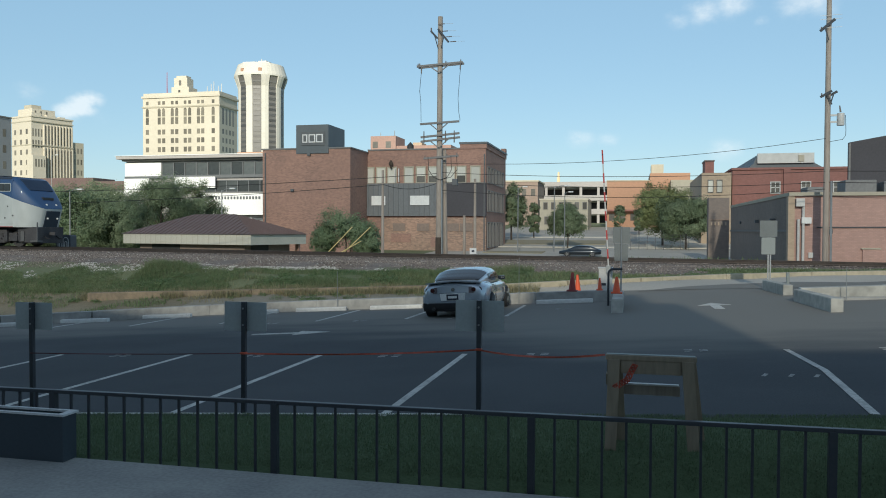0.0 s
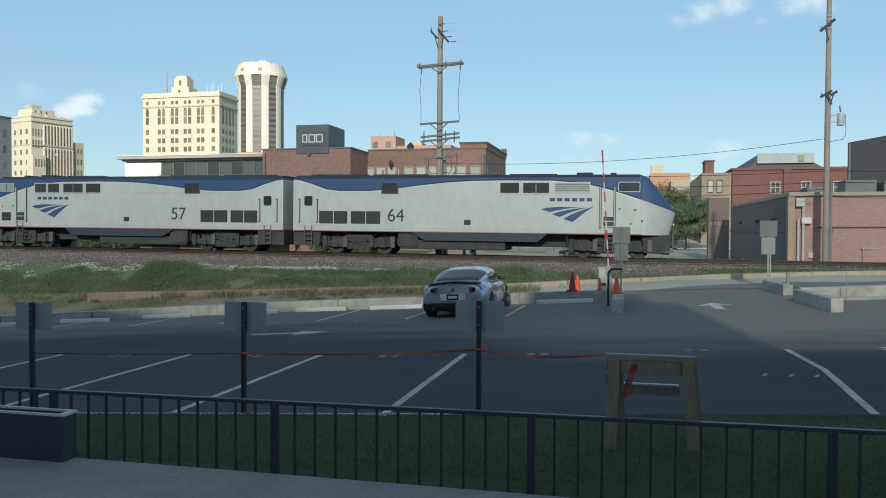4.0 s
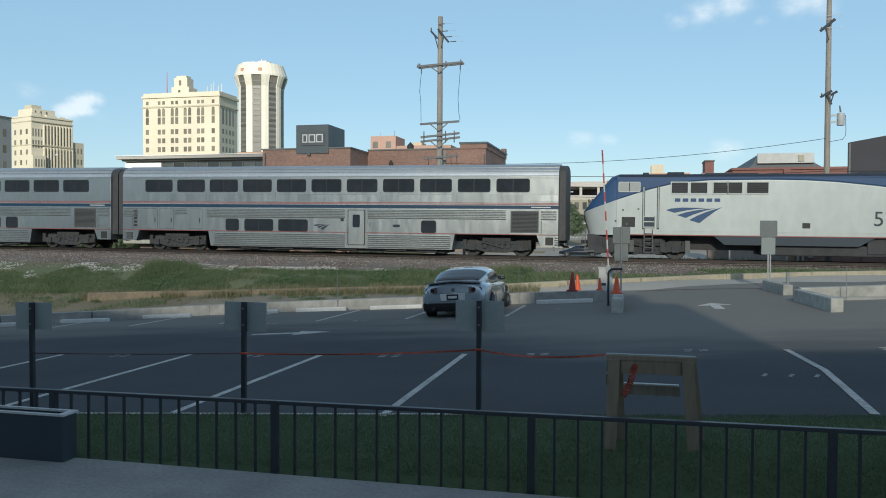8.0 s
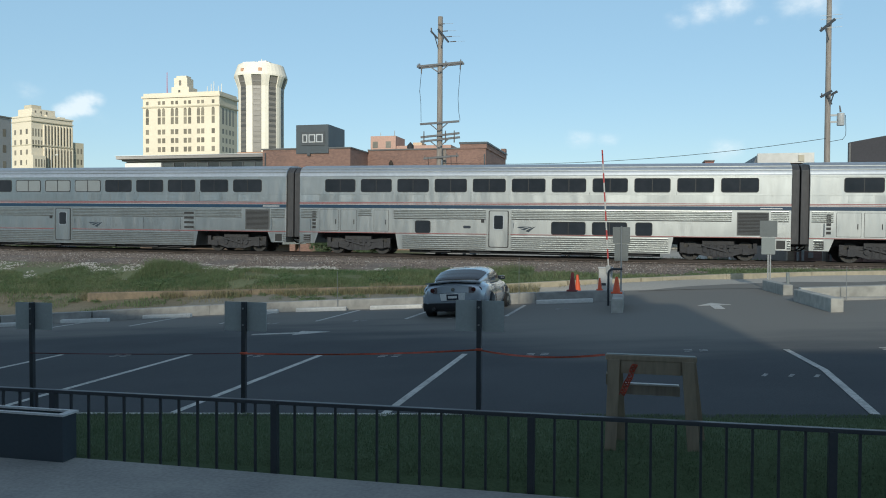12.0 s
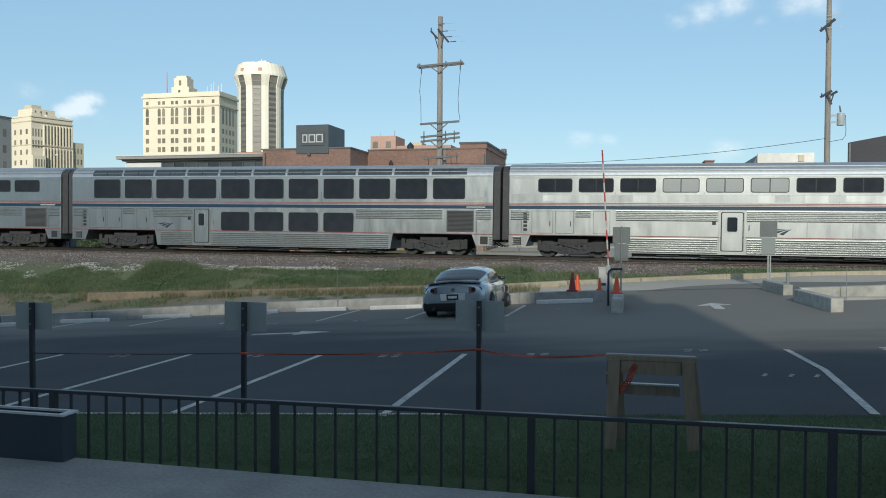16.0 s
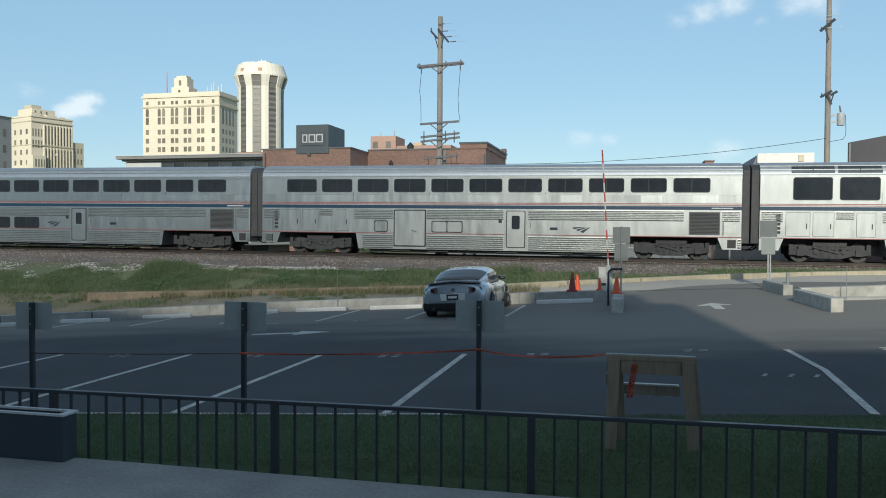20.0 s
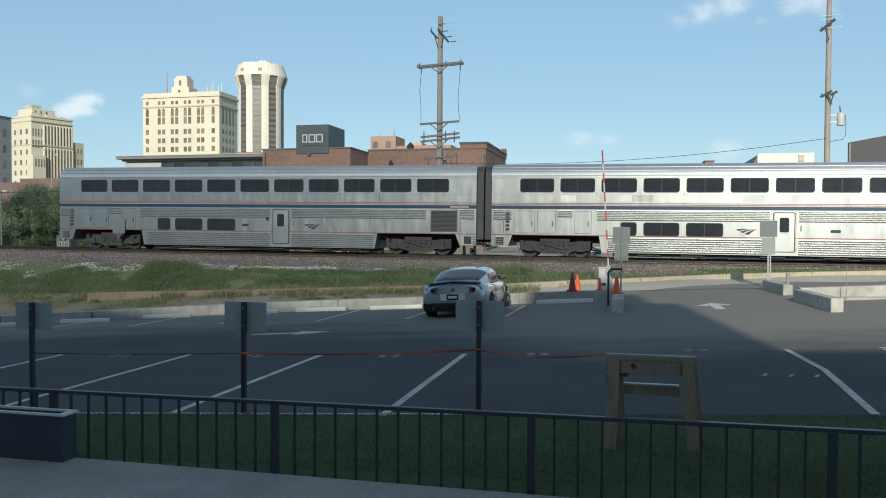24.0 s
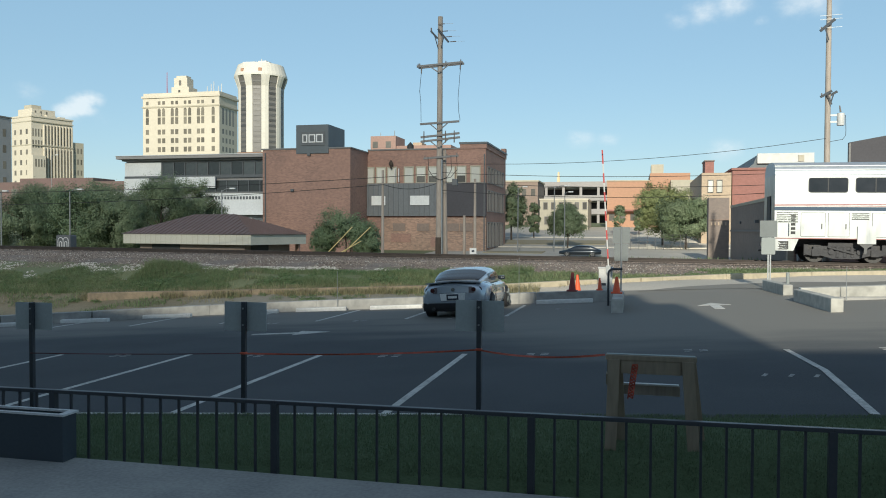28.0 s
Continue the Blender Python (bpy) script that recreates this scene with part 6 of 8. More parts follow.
cone(-1.8, 24.72, lot_z(-1.8, 24.72) + 0.33, 0.58, RED_CONE, "faded dark red traffic cone on the kerb wall", 1, 1.1)
cone(-1.85, 28.13, ground_z(-1.85, 28.13), 0.62, ORANGE, "orange traffic cone on the concrete strip", -2)
cone(-0.97, 24.7, lot_z(-0.97, 24.7) + 0.33, 0.38, ORANGE, "small orange traffic cone before the gate cabinet")
cone(-0.42, 22.3, ground_z(-0.4, 21.5) + 0.37, 0.45, ORANGE, "bright orange traffic cone on the concrete block", stout=1.35)


# ---- cars ----
def car_wheel(parent, x, y, r, rim_material):
    w = part("wheel", Shape().rod((-0.1, 0, 0), (0.1, 0, 0), r, r, 22), BLACK_RUBBER, parent, at=pose(x, y, r), bevel=0.02)
    out = 0.1 if x > 0 else -0.1
    part("rim", Shape().rod((out * 0.9, 0, 0), (out * 1.08, 0, 0), r * 0.76, r * 0.7, 18), GRILLE, w)
    s = Shape()
    for k in range(5):
        a = k * 1.2566
        s.bar((out * 1.1, 0, 0), (out * 1.1, r * 0.72 * math.cos(a), r * 0.72 * math.sin(a)), 0.08, 0.06)
    part("spokes", s, rim_material, w)


def body_rings(stations):
    rings = []
    for y, w, zb, zs, zt in stations:
        half = [(w * 0.8, zb), (w * 0.95, zb + 0.05), (w, zb + (zs - zb) * 0.4), (w * 0.985, zs - 0.04), (w * 0.95, zs), (w * 0.8, zs + (zt - zs) * 0.75), (w * 0.4, zt), (0, zt + 0.01)]
        rings.append([(x, y, z) for x, z in half] + [(-x, y, z) for x, z in half[-2::-1]])
    return rings


def cabin_point(st, u, v):
    """A point of the cabin's shell: v along it from tail to bonnet, u across from -1 to 1."""
    k = min(int(v), len(st) - 2)
    f = v - k
    y, w, zb, zt = (p + (q - p) * f for p, q in zip(st[k], st[k + 1]))
    ang = abs(u) * math.pi / 2
    s = 1 if u >= 0 else -1
    x = w * math.sin(ang) ** 0.62
    zz = zb + (zt - zb) * math.cos(ang) ** 0.55
    return (s * x, y - 0.10 * (1 - u * u) * (1 if v < 2 else -1) * (zt - zb < 0.2), zz)


def cabin_patch(st, u0, u1, v0, v1, nu, nv, lift):
    """A piece of the shell, lifted a little."""
    s = Shape()
    vs, fs = [], []
    for j in range(nv + 1):
        for i in range(nu + 1):
            x, y, z = cabin_point(st, u0 + (u1 - u0) * i / nu, v0 + (v1 - v0) * j / nv)
            n = Vector((x * 0.9, (y + 0.2) * 0.35, z - 0.75)).normalized() * lift
            vs.append((x + n.x, y + n.y, z + n.z))
    for j in range(nv):
        for i in range(nu):
            k = j * (nu + 1) + i
            fs.append((k, k + 1, k + nu + 2, k + nu + 1))
    return s.add(vs, fs)


def make_coupe():
    c = thing("sports_coupe", pose(-4.52, 22.42, ground_z(-4.52, 22.42) - 0.01, -0.3, -3.1, 0.3), "silver-blue sports coupe parked nose-in at the kerb", "car")
    st = [(-2.2, 0.68, 0.42, 0.78, 0.9), (-2.12, 0.79, 0.32, 0.84, 0.97), (-1.9, 0.86, 0.26, 0.86, 0.99), (-1.3, 0.885, 0.22, 0.85, 0.97), (-0.6, 0.865, 0.2, 0.81, 0.93), (0.5, 0.865, 0.2, 0.78, 0.9), (1.2, 0.885, 0.2, 0.77, 0.88), (1.75, 0.85, 0.22, 0.68, 0.8), (2.1, 0.7, 0.28, 0.55, 0.64), (2.22, 0.5, 0.34, 0.46, 0.52)]
    part("body", Shape().loft(body_rings(st)), CAR_SILVER, c, smooth=True)
    shell = [(-1.78, 0.6, 0.93, 0.97), (-1.3, 0.69, 0.9, 1.15), (-0.75, 0.745, 0.88, 1.29), (-0.2, 0.76, 0.86, 1.335), (0.35, 0.755, 0.85, 1.32), (0.85, 0.74, 0.84, 1.12), (1.35, 0.68, 0.84, 0.88)]
    part("cabin_shell", cabin_patch(shell, -1, 1, 0, 6, 20, 18, 0.0), CAR_SILVER, c, smooth=True)
    part("rear_window", cabin_patch(shell, -0.66, 0.66, 0.35, 1.75, 12, 8, 0.03), DARK_GLASS, c, "dark rear window", smooth=True)
    part("windscreen", cabin_patch(shell, -0.62, 0.62, 4.3, 5.8, 10, 6, 0.012), DARK_GLASS, c, smooth=True)
    for k in (-1, 1):
        part("side_window", cabin_patch(shell, k * 0.72, k * 0.95, 1.75, 3.1, 4, 6, 0.01), DARK_GLASS, c, smooth=True)
        part("side_window", cabin_patch(shell, k * 0.72, k * 0.95, 3.2, 4.6, 4, 6, 0.01), DARK_GLASS, c, smooth=True)
        part("door_mirror", Shape().box(*sorted((k * 0.8, k * 0.99)), 0.3, 0.42, 0.9, 1.02), CAR_DARK, c, bevel=0.03)
        lamp = part("tail_lamp", Shape().loft([[(k * 0.8, -2.03, 0.71), (k * 0.8, -2.02, 0.83), (k * 0.74, -1.98, 0.85), (k * 0.74, -1.98, 0.68)], [(k * 0.66, -2.16, 0.67), (k * 0.66, -2.145, 0.875), (k * 0.62, -2.05, 0.89), (k * 0.62, -2.05, 0.65)], [(k * 0.42, -2.245, 0.7), (k * 0.42, -2.23, 0.85), (k * 0.42, -2.1, 0.86), (k * 0.42, -2.1, 0.68)]]), SMOKED_LENS, c, "smoked tail lamp with round red lenses", smooth=True)
        for x, yy, q in ((0.54, -2.2, 0.055), (0.68, -2.135, 0.062)):
            part("lens", Shape().rod((k * x, yy - 0.022, 0.775), (k * x, yy + 0.04, 0.775), q, q, 14), TAIL_RED, lamp)
            part("lens_ring", Shape().rod((k * x, yy - 0.016, 0.775), (k * x, yy + 0.03, 0.775), q + 0.012, q + 0.012, 14), CHROME, lamp)
        part("exhaust", Shape().rod((k * 0.52, -2.3, 0.28), (k * 0.52, -2.0, 0.28), 0.042, 0.042, 12), GRILLE, c)
        for y in (-1.35, 1.35):
            car_wheel(c, k * 0.8, y, 0.325, DULL_ALU)
            part("wheel_arch", Shape().rod((k * 0.7, y, 0.33), (k * 0.872, y, 0.33), 0.343, 0.343, 22), BLACK_RUBBER, c)
        part("door_seam", Shape().box(*sorted((k * 0.868, k * 0.88)), -0.62, -0.605, 0.3, 0.8), CAR_DARK, c)
        part("side_vent", Shape().box(*sorted((k * 0.87, k * 0.89)), 0.72, 0.9, 0.5, 0.66), CHROME, c)
    part("spoiler", Shape().loft([[(x, y, z) for y, z in ((-2.2, 1.0 - abs(x) * 0.08), (-1.95, 1.0 - abs(x) * 0.08), (-1.95, 1.03 - abs(x) * 0.08), (-2.22, 1.035 - abs(x) * 0.08))] for x in (-0.72, -0.4, 0, 0.4, 0.72)]), CAR_SILVER, c, smooth=True)
    for x in (-0.5, 0.5):
        part("spoiler_foot", Shape().box(x - 0.03, x + 0.03, -2.1, -2.0, 0.93, 0.99), CAR_SILVER, c)
    part("rear_bumper", Shape().loft([[(x, y, z) for y, z in ((-2.22 + x * x * 0.28, 0.32), (-2.28 + x * x * 0.28, 0.46), (-2.26 + x * x * 0.28, 0.62), (-2.0, 0.66), (-2.0, 0.3))] for x in (-0.84, -0.55, 0, 0.55, 0.84)]), CAR_SILVER, c, smooth=True)
    part("diffuser", Shape().loft([[(x, y, z) for y, z in ((-2.2 + x * x * 0.28, 0.2), (-2.29 + x * x * 0.28, 0.3), (-2.3 + x * x * 0.28, 0.43), (-1.9, 0.43), (-1.9, 0.2))] for x in (-0.84, -0.55, 0, 0.55, 0.84)]), BLACK_RUBBER, c, "black lower rear bumper", smooth=True)
    part("plate_recess", Shape().prism([(-0.31, 0.5), (0.31, 0.5), (0.34, 0.69), (-0.34, 0.69)], -2.3, -2.24), PLATE, c, "pale plate surround", bevel=0.01)
    pl = part("number_plate", Shape().box(-0.155, 0.155, -2.312, -2.3, 0.51, 0.67), INK, c)
    part("plate_bar", Shape().box(-0.115, 0.115, -2.318, -2.311, 0.56, 0.625), PLATE, pl)
    part("trunk_seam", Shape().box(-0.36, 0.36, -2.272, -2.2, 0.69, 0.697), CAR_DARK, c)
    # dark sheet stands in for the shade below the spoiler
    part("spoiler_shade", Shape().loft([[(x, y, z) for y, z in ((-2.17, 0.97 - abs(x) * 0.08), (-1.98, 0.97 - abs(x) * 0.08), (-1.98, 0.988 - abs(x) * 0.08), (-2.18, 0.992 - abs(x) * 0.08))] for x in (-0.6, -0.35, 0, 0.35, 0.6)]), CAR_DARK, c, "dark sheet painting the shade under the boot spoiler", smooth=True)
    part("badge", Shape().rod((0, -2.23, 0.79), (0, -2.15, 0.79), 0.05, 0.05, 12), CHROME, c)
    c.scale = (1.005, 0.97, 0.965)


make_coupe()


def make_sedan():
    c = thing("dark_sedan", pose(-5.2, 82, ground_z(-5.2, 82), 0, 0, 90), "dark green sedan parked beyond the railway", "car")
    st = [(-2.35, 0.74, 0.35, 0.72, 0.86), (-2.2, 0.86, 0.28, 0.8, 0.96), (-1.2, 0.9, 0.22, 0.84, 0.95), (0.6, 0.9, 0.22, 0.82, 0.93), (1.6, 0.87, 0.24, 0.72, 0.86), (2.3, 0.68, 0.32, 0.55, 0.68)]
    part("body", Shape().loft(body_rings(st)), CAR_DARK, c, smooth=True)
    shell = [(-2.0, 0.62, 0.9, 0.97), (-1.75, 0.68, 0.9, 1.12), (-1.3, 0.72, 0.9, 1.37), (-0.6, 0.75, 0.88, 1.45), (0.1, 0.75, 0.87, 1.46), (0.5, 0.74, 0.86, 1.39), (0.95, 0.73, 0.86, 1.14), (1.4, 0.68, 0.85, 0.88)]
    part("cabin_shell", cabin_patch(shell, -1, 1, 0, 7, 16, 16, 0.0), CAR_DARK, c, smooth=True)
    for k in (-1, 1):
        part("side_window", cabin_patch(shell, k * 0.7, k * 0.95, 1.2, 3.1, 4, 6, 0.012), DARK_GLASS, c, smooth=True)
        part("side_window", cabin_patch(shell, k * 0.7, k * 0.95, 3.25, 5.7, 4, 6, 0.012), DARK_GLASS, c, smooth=True)
    for k in (-1, 1):
        for y in (-1.4, 1.4):
            car_wheel(c, k * 0.82, y, 0.32, CHROME)
    c.scale = (0.9, 0.9, 0.78)


make_sedan()


# ---- buildings ----
def block(parent, name, x0, x1, y0, y1, z0, z1, material, bevel=0.0, label=""):
    return part(name, Shape().box(x0, x1, y0, y1, z0, z1), material, parent, label, bevel=bevel)


def house(name, label, category="building"):
    return thing(name, pose(0, 0, 0), label, category)


PANES = {}


def pane(parent, x, y, z, w, h, glass=FAR_GLASS, frame=None, name="window", face="front", deep=0.12):
    """A window with its pane set in a frame; face: front looks to -y, side to +x."""
    key = (round(w, 2), round(h, 2), glass.name, frame.name if frame else "")
    if key not in PANES:
        b = min(0.12, w * 0.12)
        fr = Shape()
        for a in ((-w / 2 - b, w / 2 + b, -b, 0.0), (-w / 2 - b, w / 2 + b, h, h + b), (-w / 2 - b, -w / 2, 0.0, h), (w / 2, w / 2 + b, 0.0, h)):
            fr.box(a[0], a[1], -deep, 0.05, a[2], a[3])
        PANES[key] = Shape().box(-w / 2, w / 2, -0.02, 0.05, 0, h).mesh("pane", glass), (fr.mesh("window_frame", frame) if frame else None)
    me, fr = PANES[key]
    ob = part(name, me, glass, parent, at=pose(x, y, z, 0, 0, 0 if face == "front" else 90))
    if fr:
        part("window_frame", fr, frame, ob)
    return ob


def bank_building():
    h = house("brick_bank_building", "red-brown brick bank building with a slate sign box on its roof")
    block(h, "wall", -41.1, -30.56, 84, 108, -1.2, 11.35, BRICK_RED, label="blank brick wing")
    block(h, "parapet_cap", -41.25, -30.45, 83.9, 108, 11.35, 11.5, MID_PANEL)
    block(h, "wall", -30.56, -16.4, 90, 104.5, -1.2, 11.65, BRICK_RED)
    block(h, "parapet_cap", -30.56, -19.4, 89.9, 104.5, 11.65, 11.8, MID_PANEL)
    block(h, "raised_parapet", -19.4, -16.3, 89.9, 104.6, 11.65, 12.2, BRICK_RED)
    block(h, "parapet_cap", -19.5, -16.2, 89.8, 104.7, 12.2, 12.42, SLATE_BOX)
    block(h, "end_pier", -16.9, -16.3, 103.6, 104.7, 12.42, 13.0, BRICK_RED)
    box = block(h, "sign_box", -36.95, -33.09, 83.86, 89, 10.85, 14.05, SLATE_BOX, label="slate-grey roof sign box")
    plate = block(box, "sign_panel", -36.3, -33.5, 83.78, 83.86, 11.75, 13.25, GREY_PANEL)
    for x0, x1 in ((-36.15, -35.55), (-35.4, -34.6), (-34.5, -33.7)):
        block(plate, "sign_mark", x0, x1, 83.72, 83.78, 12.05, 12.98, SIGN_WHITE)
        block(plate, "sign_mark_core", x0 + 0.14, x1 - 0.14, 83.69, 83.72, 12.18, 12.85, GREY_PANEL)
    part("roof_ventilator", Shape().rod((-27.3, 97, 11.7), (-27.3, 97, 12.5), 0.16, 0.16, 10).rod((-27.3, 97, 12.5), (-27.3, 97, 12.95), 0.42, 0.42, 12).rod((-27.3, 97, 12.95), (-27.3, 97, 13.35), 0.4, 0.05, 12), GRILLE, h, "dark turbine ventilator")
    block(h, "sill_band", -30.56, -16.35, 89.85, 90, 7.62, 7.8, MID_PANEL)
    # top storey: tall windows, pale shades half drawn
    for px, pale in ((-30.3, 1), (-28.9, 1), (-27.55, 1), (-25.5, 1), (-24.05, 2), (-22.6, 2), (-20.55, 1), (-19.25, 2), (-17.6, 1)):
        w = pane(h, px, 90, 7.86, 0.98, 1.75, SHADE_GLASS if pale == 1 else FAR_GLASS, CREAM_SHADE)
        if pale == 2:
            block(w, "shade", -0.47, 0.47, -0.05, -0.025, 0.75, 1.74, SHADE_GLASS)
    for x in (-27.2, -26.75):
        block(h, "bright_pipe", x, x + 0.14, 89.7, 89.85, 7.9, 9.5, WHITE_PAINT)
    vent = part("vent_stack", Shape().rod((-27.58, 89.6, 9.5), (-27.58, 89.6, 9.85), 0.12, 0.12, 8).rod((-27.58, 89.6, 9.85), (-27.58, 89.6, 10.2), 0.24, 0.24, 10).rod((-27.58, 89.6, 10.2), (-27.58, 89.6, 10.5), 0.22, 0.03, 10), BARK, h, "rusty brown vent cowl")
    block(vent, "bracket", -27.64, -27.52, 89.6, 90.0, 9.5, 9.58, BARK)
    return h


def finish_bank(h):
    # cladding sits on the recessed front only
    block(h, "grey_cladding", -30.54, -22.0, 89.6, 90.02, 3.95, 7.7, CLADDING, label="grey ribbed metal cladding")
    block(h, "grey_cladding", -21.4, -16.3, 89.62, 90.02, 3.95, 7.7, DARK_WALL, label="dark slate cladding")
    for k in range(14):
        x = -30.4 + k * 0.62
        block(h, "cladding_rib", x, x + 0.06, 89.52, 89.6, 3.95, 7.7, CLADDING)
    for x0, x1 in ((-29.9, -28.2), (-25.2, -22.9)):
        block(h, "pale_panel", x0, x1, 89.42, 89.5, 5.2, 6.3, PALE_PANEL)
    block(h, "lower_wall", -28.6, -16.3, 89.75, 90, -1.0, 3.75, BRICK_OLD, label="patched old brick ground floor")
    for x in (-26.6, -23.7, -20.2, -18.6):
        block(h, "bricked_window", x - 0.75, x + 0.75, 89.68, 89.75, 2.2, 3.1, BRICK_DARK_TAN)
    for x0, x1, z0, z1 in ((-27.6, -25.2, 0.9, 1.9), (-22.8, -21.6, 0.4, 1.5)):
        block(h, "mended_patch", x0, x1, 89.71, 89.75, z0, z1, BRICK_RED)
    for j, (z, hh) in enumerate(((7.9, 1.7), (4.6, 2.3), (0.4, 2.8))):
        for y in (91.6, 93.6, 95.6, 97.6, 99.6, 101.6):
            w = pane(h, -16.4, y, z, 1.0, hh, FAR_GLASS, MID_PANEL, face="side")
    for x in (-40.8, -16.55):
        block(h, "downpipe", x, x + 0.12, (83.85 if x < -31 else 89.5), (83.97 if x < -31 else 89.62), -0.8, 11.0, GREY_PANEL)
    for x, z in ((-37.6, 6.6), (-35.6, 10.6), (-33.2, 3.0)):
        block(h, "wall_lamp", x, x + 0.35, 83.75, 84, z, z + 0.3, GREY_PANEL)


bank_house = bank_building()
finish_bank(bank_house)


def office_building():
    h = house("grey_office_building", "grey modern office building with ribbon windows and a flat overhanging roof")
    block(h, "wall", -73.4, -50, 105, 125, -1, 12.3, ROOF_FASCIA)
    block(h, "roof_slab", -74.2, -49, 103.6, 126, 12.55, 12.98, ROOF_FASCIA, 0.03)
    block(h, "roof_edge", -74.3, -49, 103.5, 126, 12.98, 13.06, PALE_PANEL)
    block(h, "roof_soffit", -73.6, -49.5, 104.2, 125, 12.3, 12.55, MID_PANEL)
    block(h, "white_panel", -73.5, -67.5, 104.8, 105, 10.1, 12.1, PALE_PANEL)
    block(h, "white_panel", -73.5, -69.4, 104.6, 105, 7.2, 9.75, PALE_PANEL)
    block(h, "spandrel", -73.5, -50, 104.7, 105, 9.75, 10.1, GREY_PANEL)
    for k in range(9):
        x = -66.4 + k * 1.85
        pane(h, x, 104.95, 10.2, 1.7, 1.8, OFFICE_GLASS, GREY_PANEL)
    for k in range(6):
        x = -59.6 + k * 1.75
        pane(h, x, 104.95, 7.75, 1.6, 1.55, OFFICE_GLASS, GREY_PANEL)
    block(h, "white_balustrade", -65.0, -58.5, 104.3, 104.6, 8.3, 9.9, PALE_PANEL)
    block(h, "terrace_wall", -60.6, -50.5, 103.8, 104.6, 4.4, 7.5, PALE_PANEL)
    block(h, "terrace_cap", -60.7, -50.4, 103.7, 104.7, 7.5, 7.65, MID_PANEL)
    for k in range(18):
        x = -59.6 + k * 0.48
        block(h, "letter_bar", x, x + 0.28, 103.74, 103.8, 6.6, 7.0, GREY_PANEL)
    block(h, "lower_roof", -56, -50, 99, 104, 3.6, 3.9, PALE_PANEL)
    block(h, "roof_plant", -58, -53.5, 110, 116, 13.05, 13.9, BRICK_ORANGE)


office_building()


def tall_bank():
    h = house("cream_stone_tower_block", "sunlit cream limestone tower block with a small penthouse", "tower block")
    block(h, "wall", -164.7, -135.7, 245, 257.6, -1, 47.2, CREAM)
    block(h, "cornice", -165.1, -135.3, 244.6, 258, 47.2, 47.9, CREAM)
    block(h, "parapet", -164.6, -135.8, 245.2, 257.4, 47.9, 48.9, CREAM)
    block(h, "string_course", -165.0, -135.4, 244.75, 257.8, 43.9, 44.4, CREAM_SHADE)
    block(h, "penthouse", -153.9, -148.9, 247, 251, 48.5, 54.2, CREAM)
    block(h, "penthouse_cap", -153.3, -149.5, 247.5, 250.5, 54.2, 55.0, CREAM)
    block(h, "penthouse_wing", -154.6, -148.0, 246.5, 252, 48.5, 51.0, CREAM)
    pane(h, -151.6, 247, 51.6, 0.9, 1.8)
    pane(h, -151.6, 246.5, 49.1, 0.8, 0.9)
    xs = [-163.0, -158.4, -156.7, -153.4, -151.7, -148.5, -146.8, -143.5, -141.9, -138.0]
    for x in xs:
        for z, hh, w in ((44.9, 1.2, 1.0), (38.2, 4.9, 1.15), (34.75, 1.7, 1.2), (31.75, 1.7, 1.2), (28.75, 1.7, 1.2), (25.75, 1.7, 1.2)):
            w_ = pane(h, x, 245, z, w, hh, CREAM_GLASS)
            if hh > 4:
                block(w_, "spandrel", -w / 2, w / 2, -0.1, -0.02, 2.3, 2.75, CREAM_SHADE)
                part("arch_head", Shape().prism([(-w / 2, hh), (w / 2, hh), (w * 0.35, hh + 0.45), (0, hh + 0.62), (-w * 0.35, hh + 0.45)], -0.03, 0.05), CREAM_GLASS, w_)
    for y in (247.5, 249.8, 252.2, 254.5):
        for z, hh in ((38.0, 5.4), (34.75, 1.7), (31.75, 1.7), (28.75, 1.7), (25.75, 1.7)):
            pane(h, -135.7, y, z, 1.2, hh, CREAM_GLASS, face="side")
    for k, x in enumerate((-143, -141.5, -140.5, -138.8, -137.6)):
        part("aerial", Shape().rod((x, 250, 48.5), (x, 250, 51.5 + 0.8 * (k % 3)), 0.18, 0.12, 6), WHITE_PAINT, h)
    part("flag_mast", Shape().rod((-158.5, 250, 48.5), (-158.5, 250, 57), 0.15, 0.08, 6), RED_PAINT, h)


tall_bank()


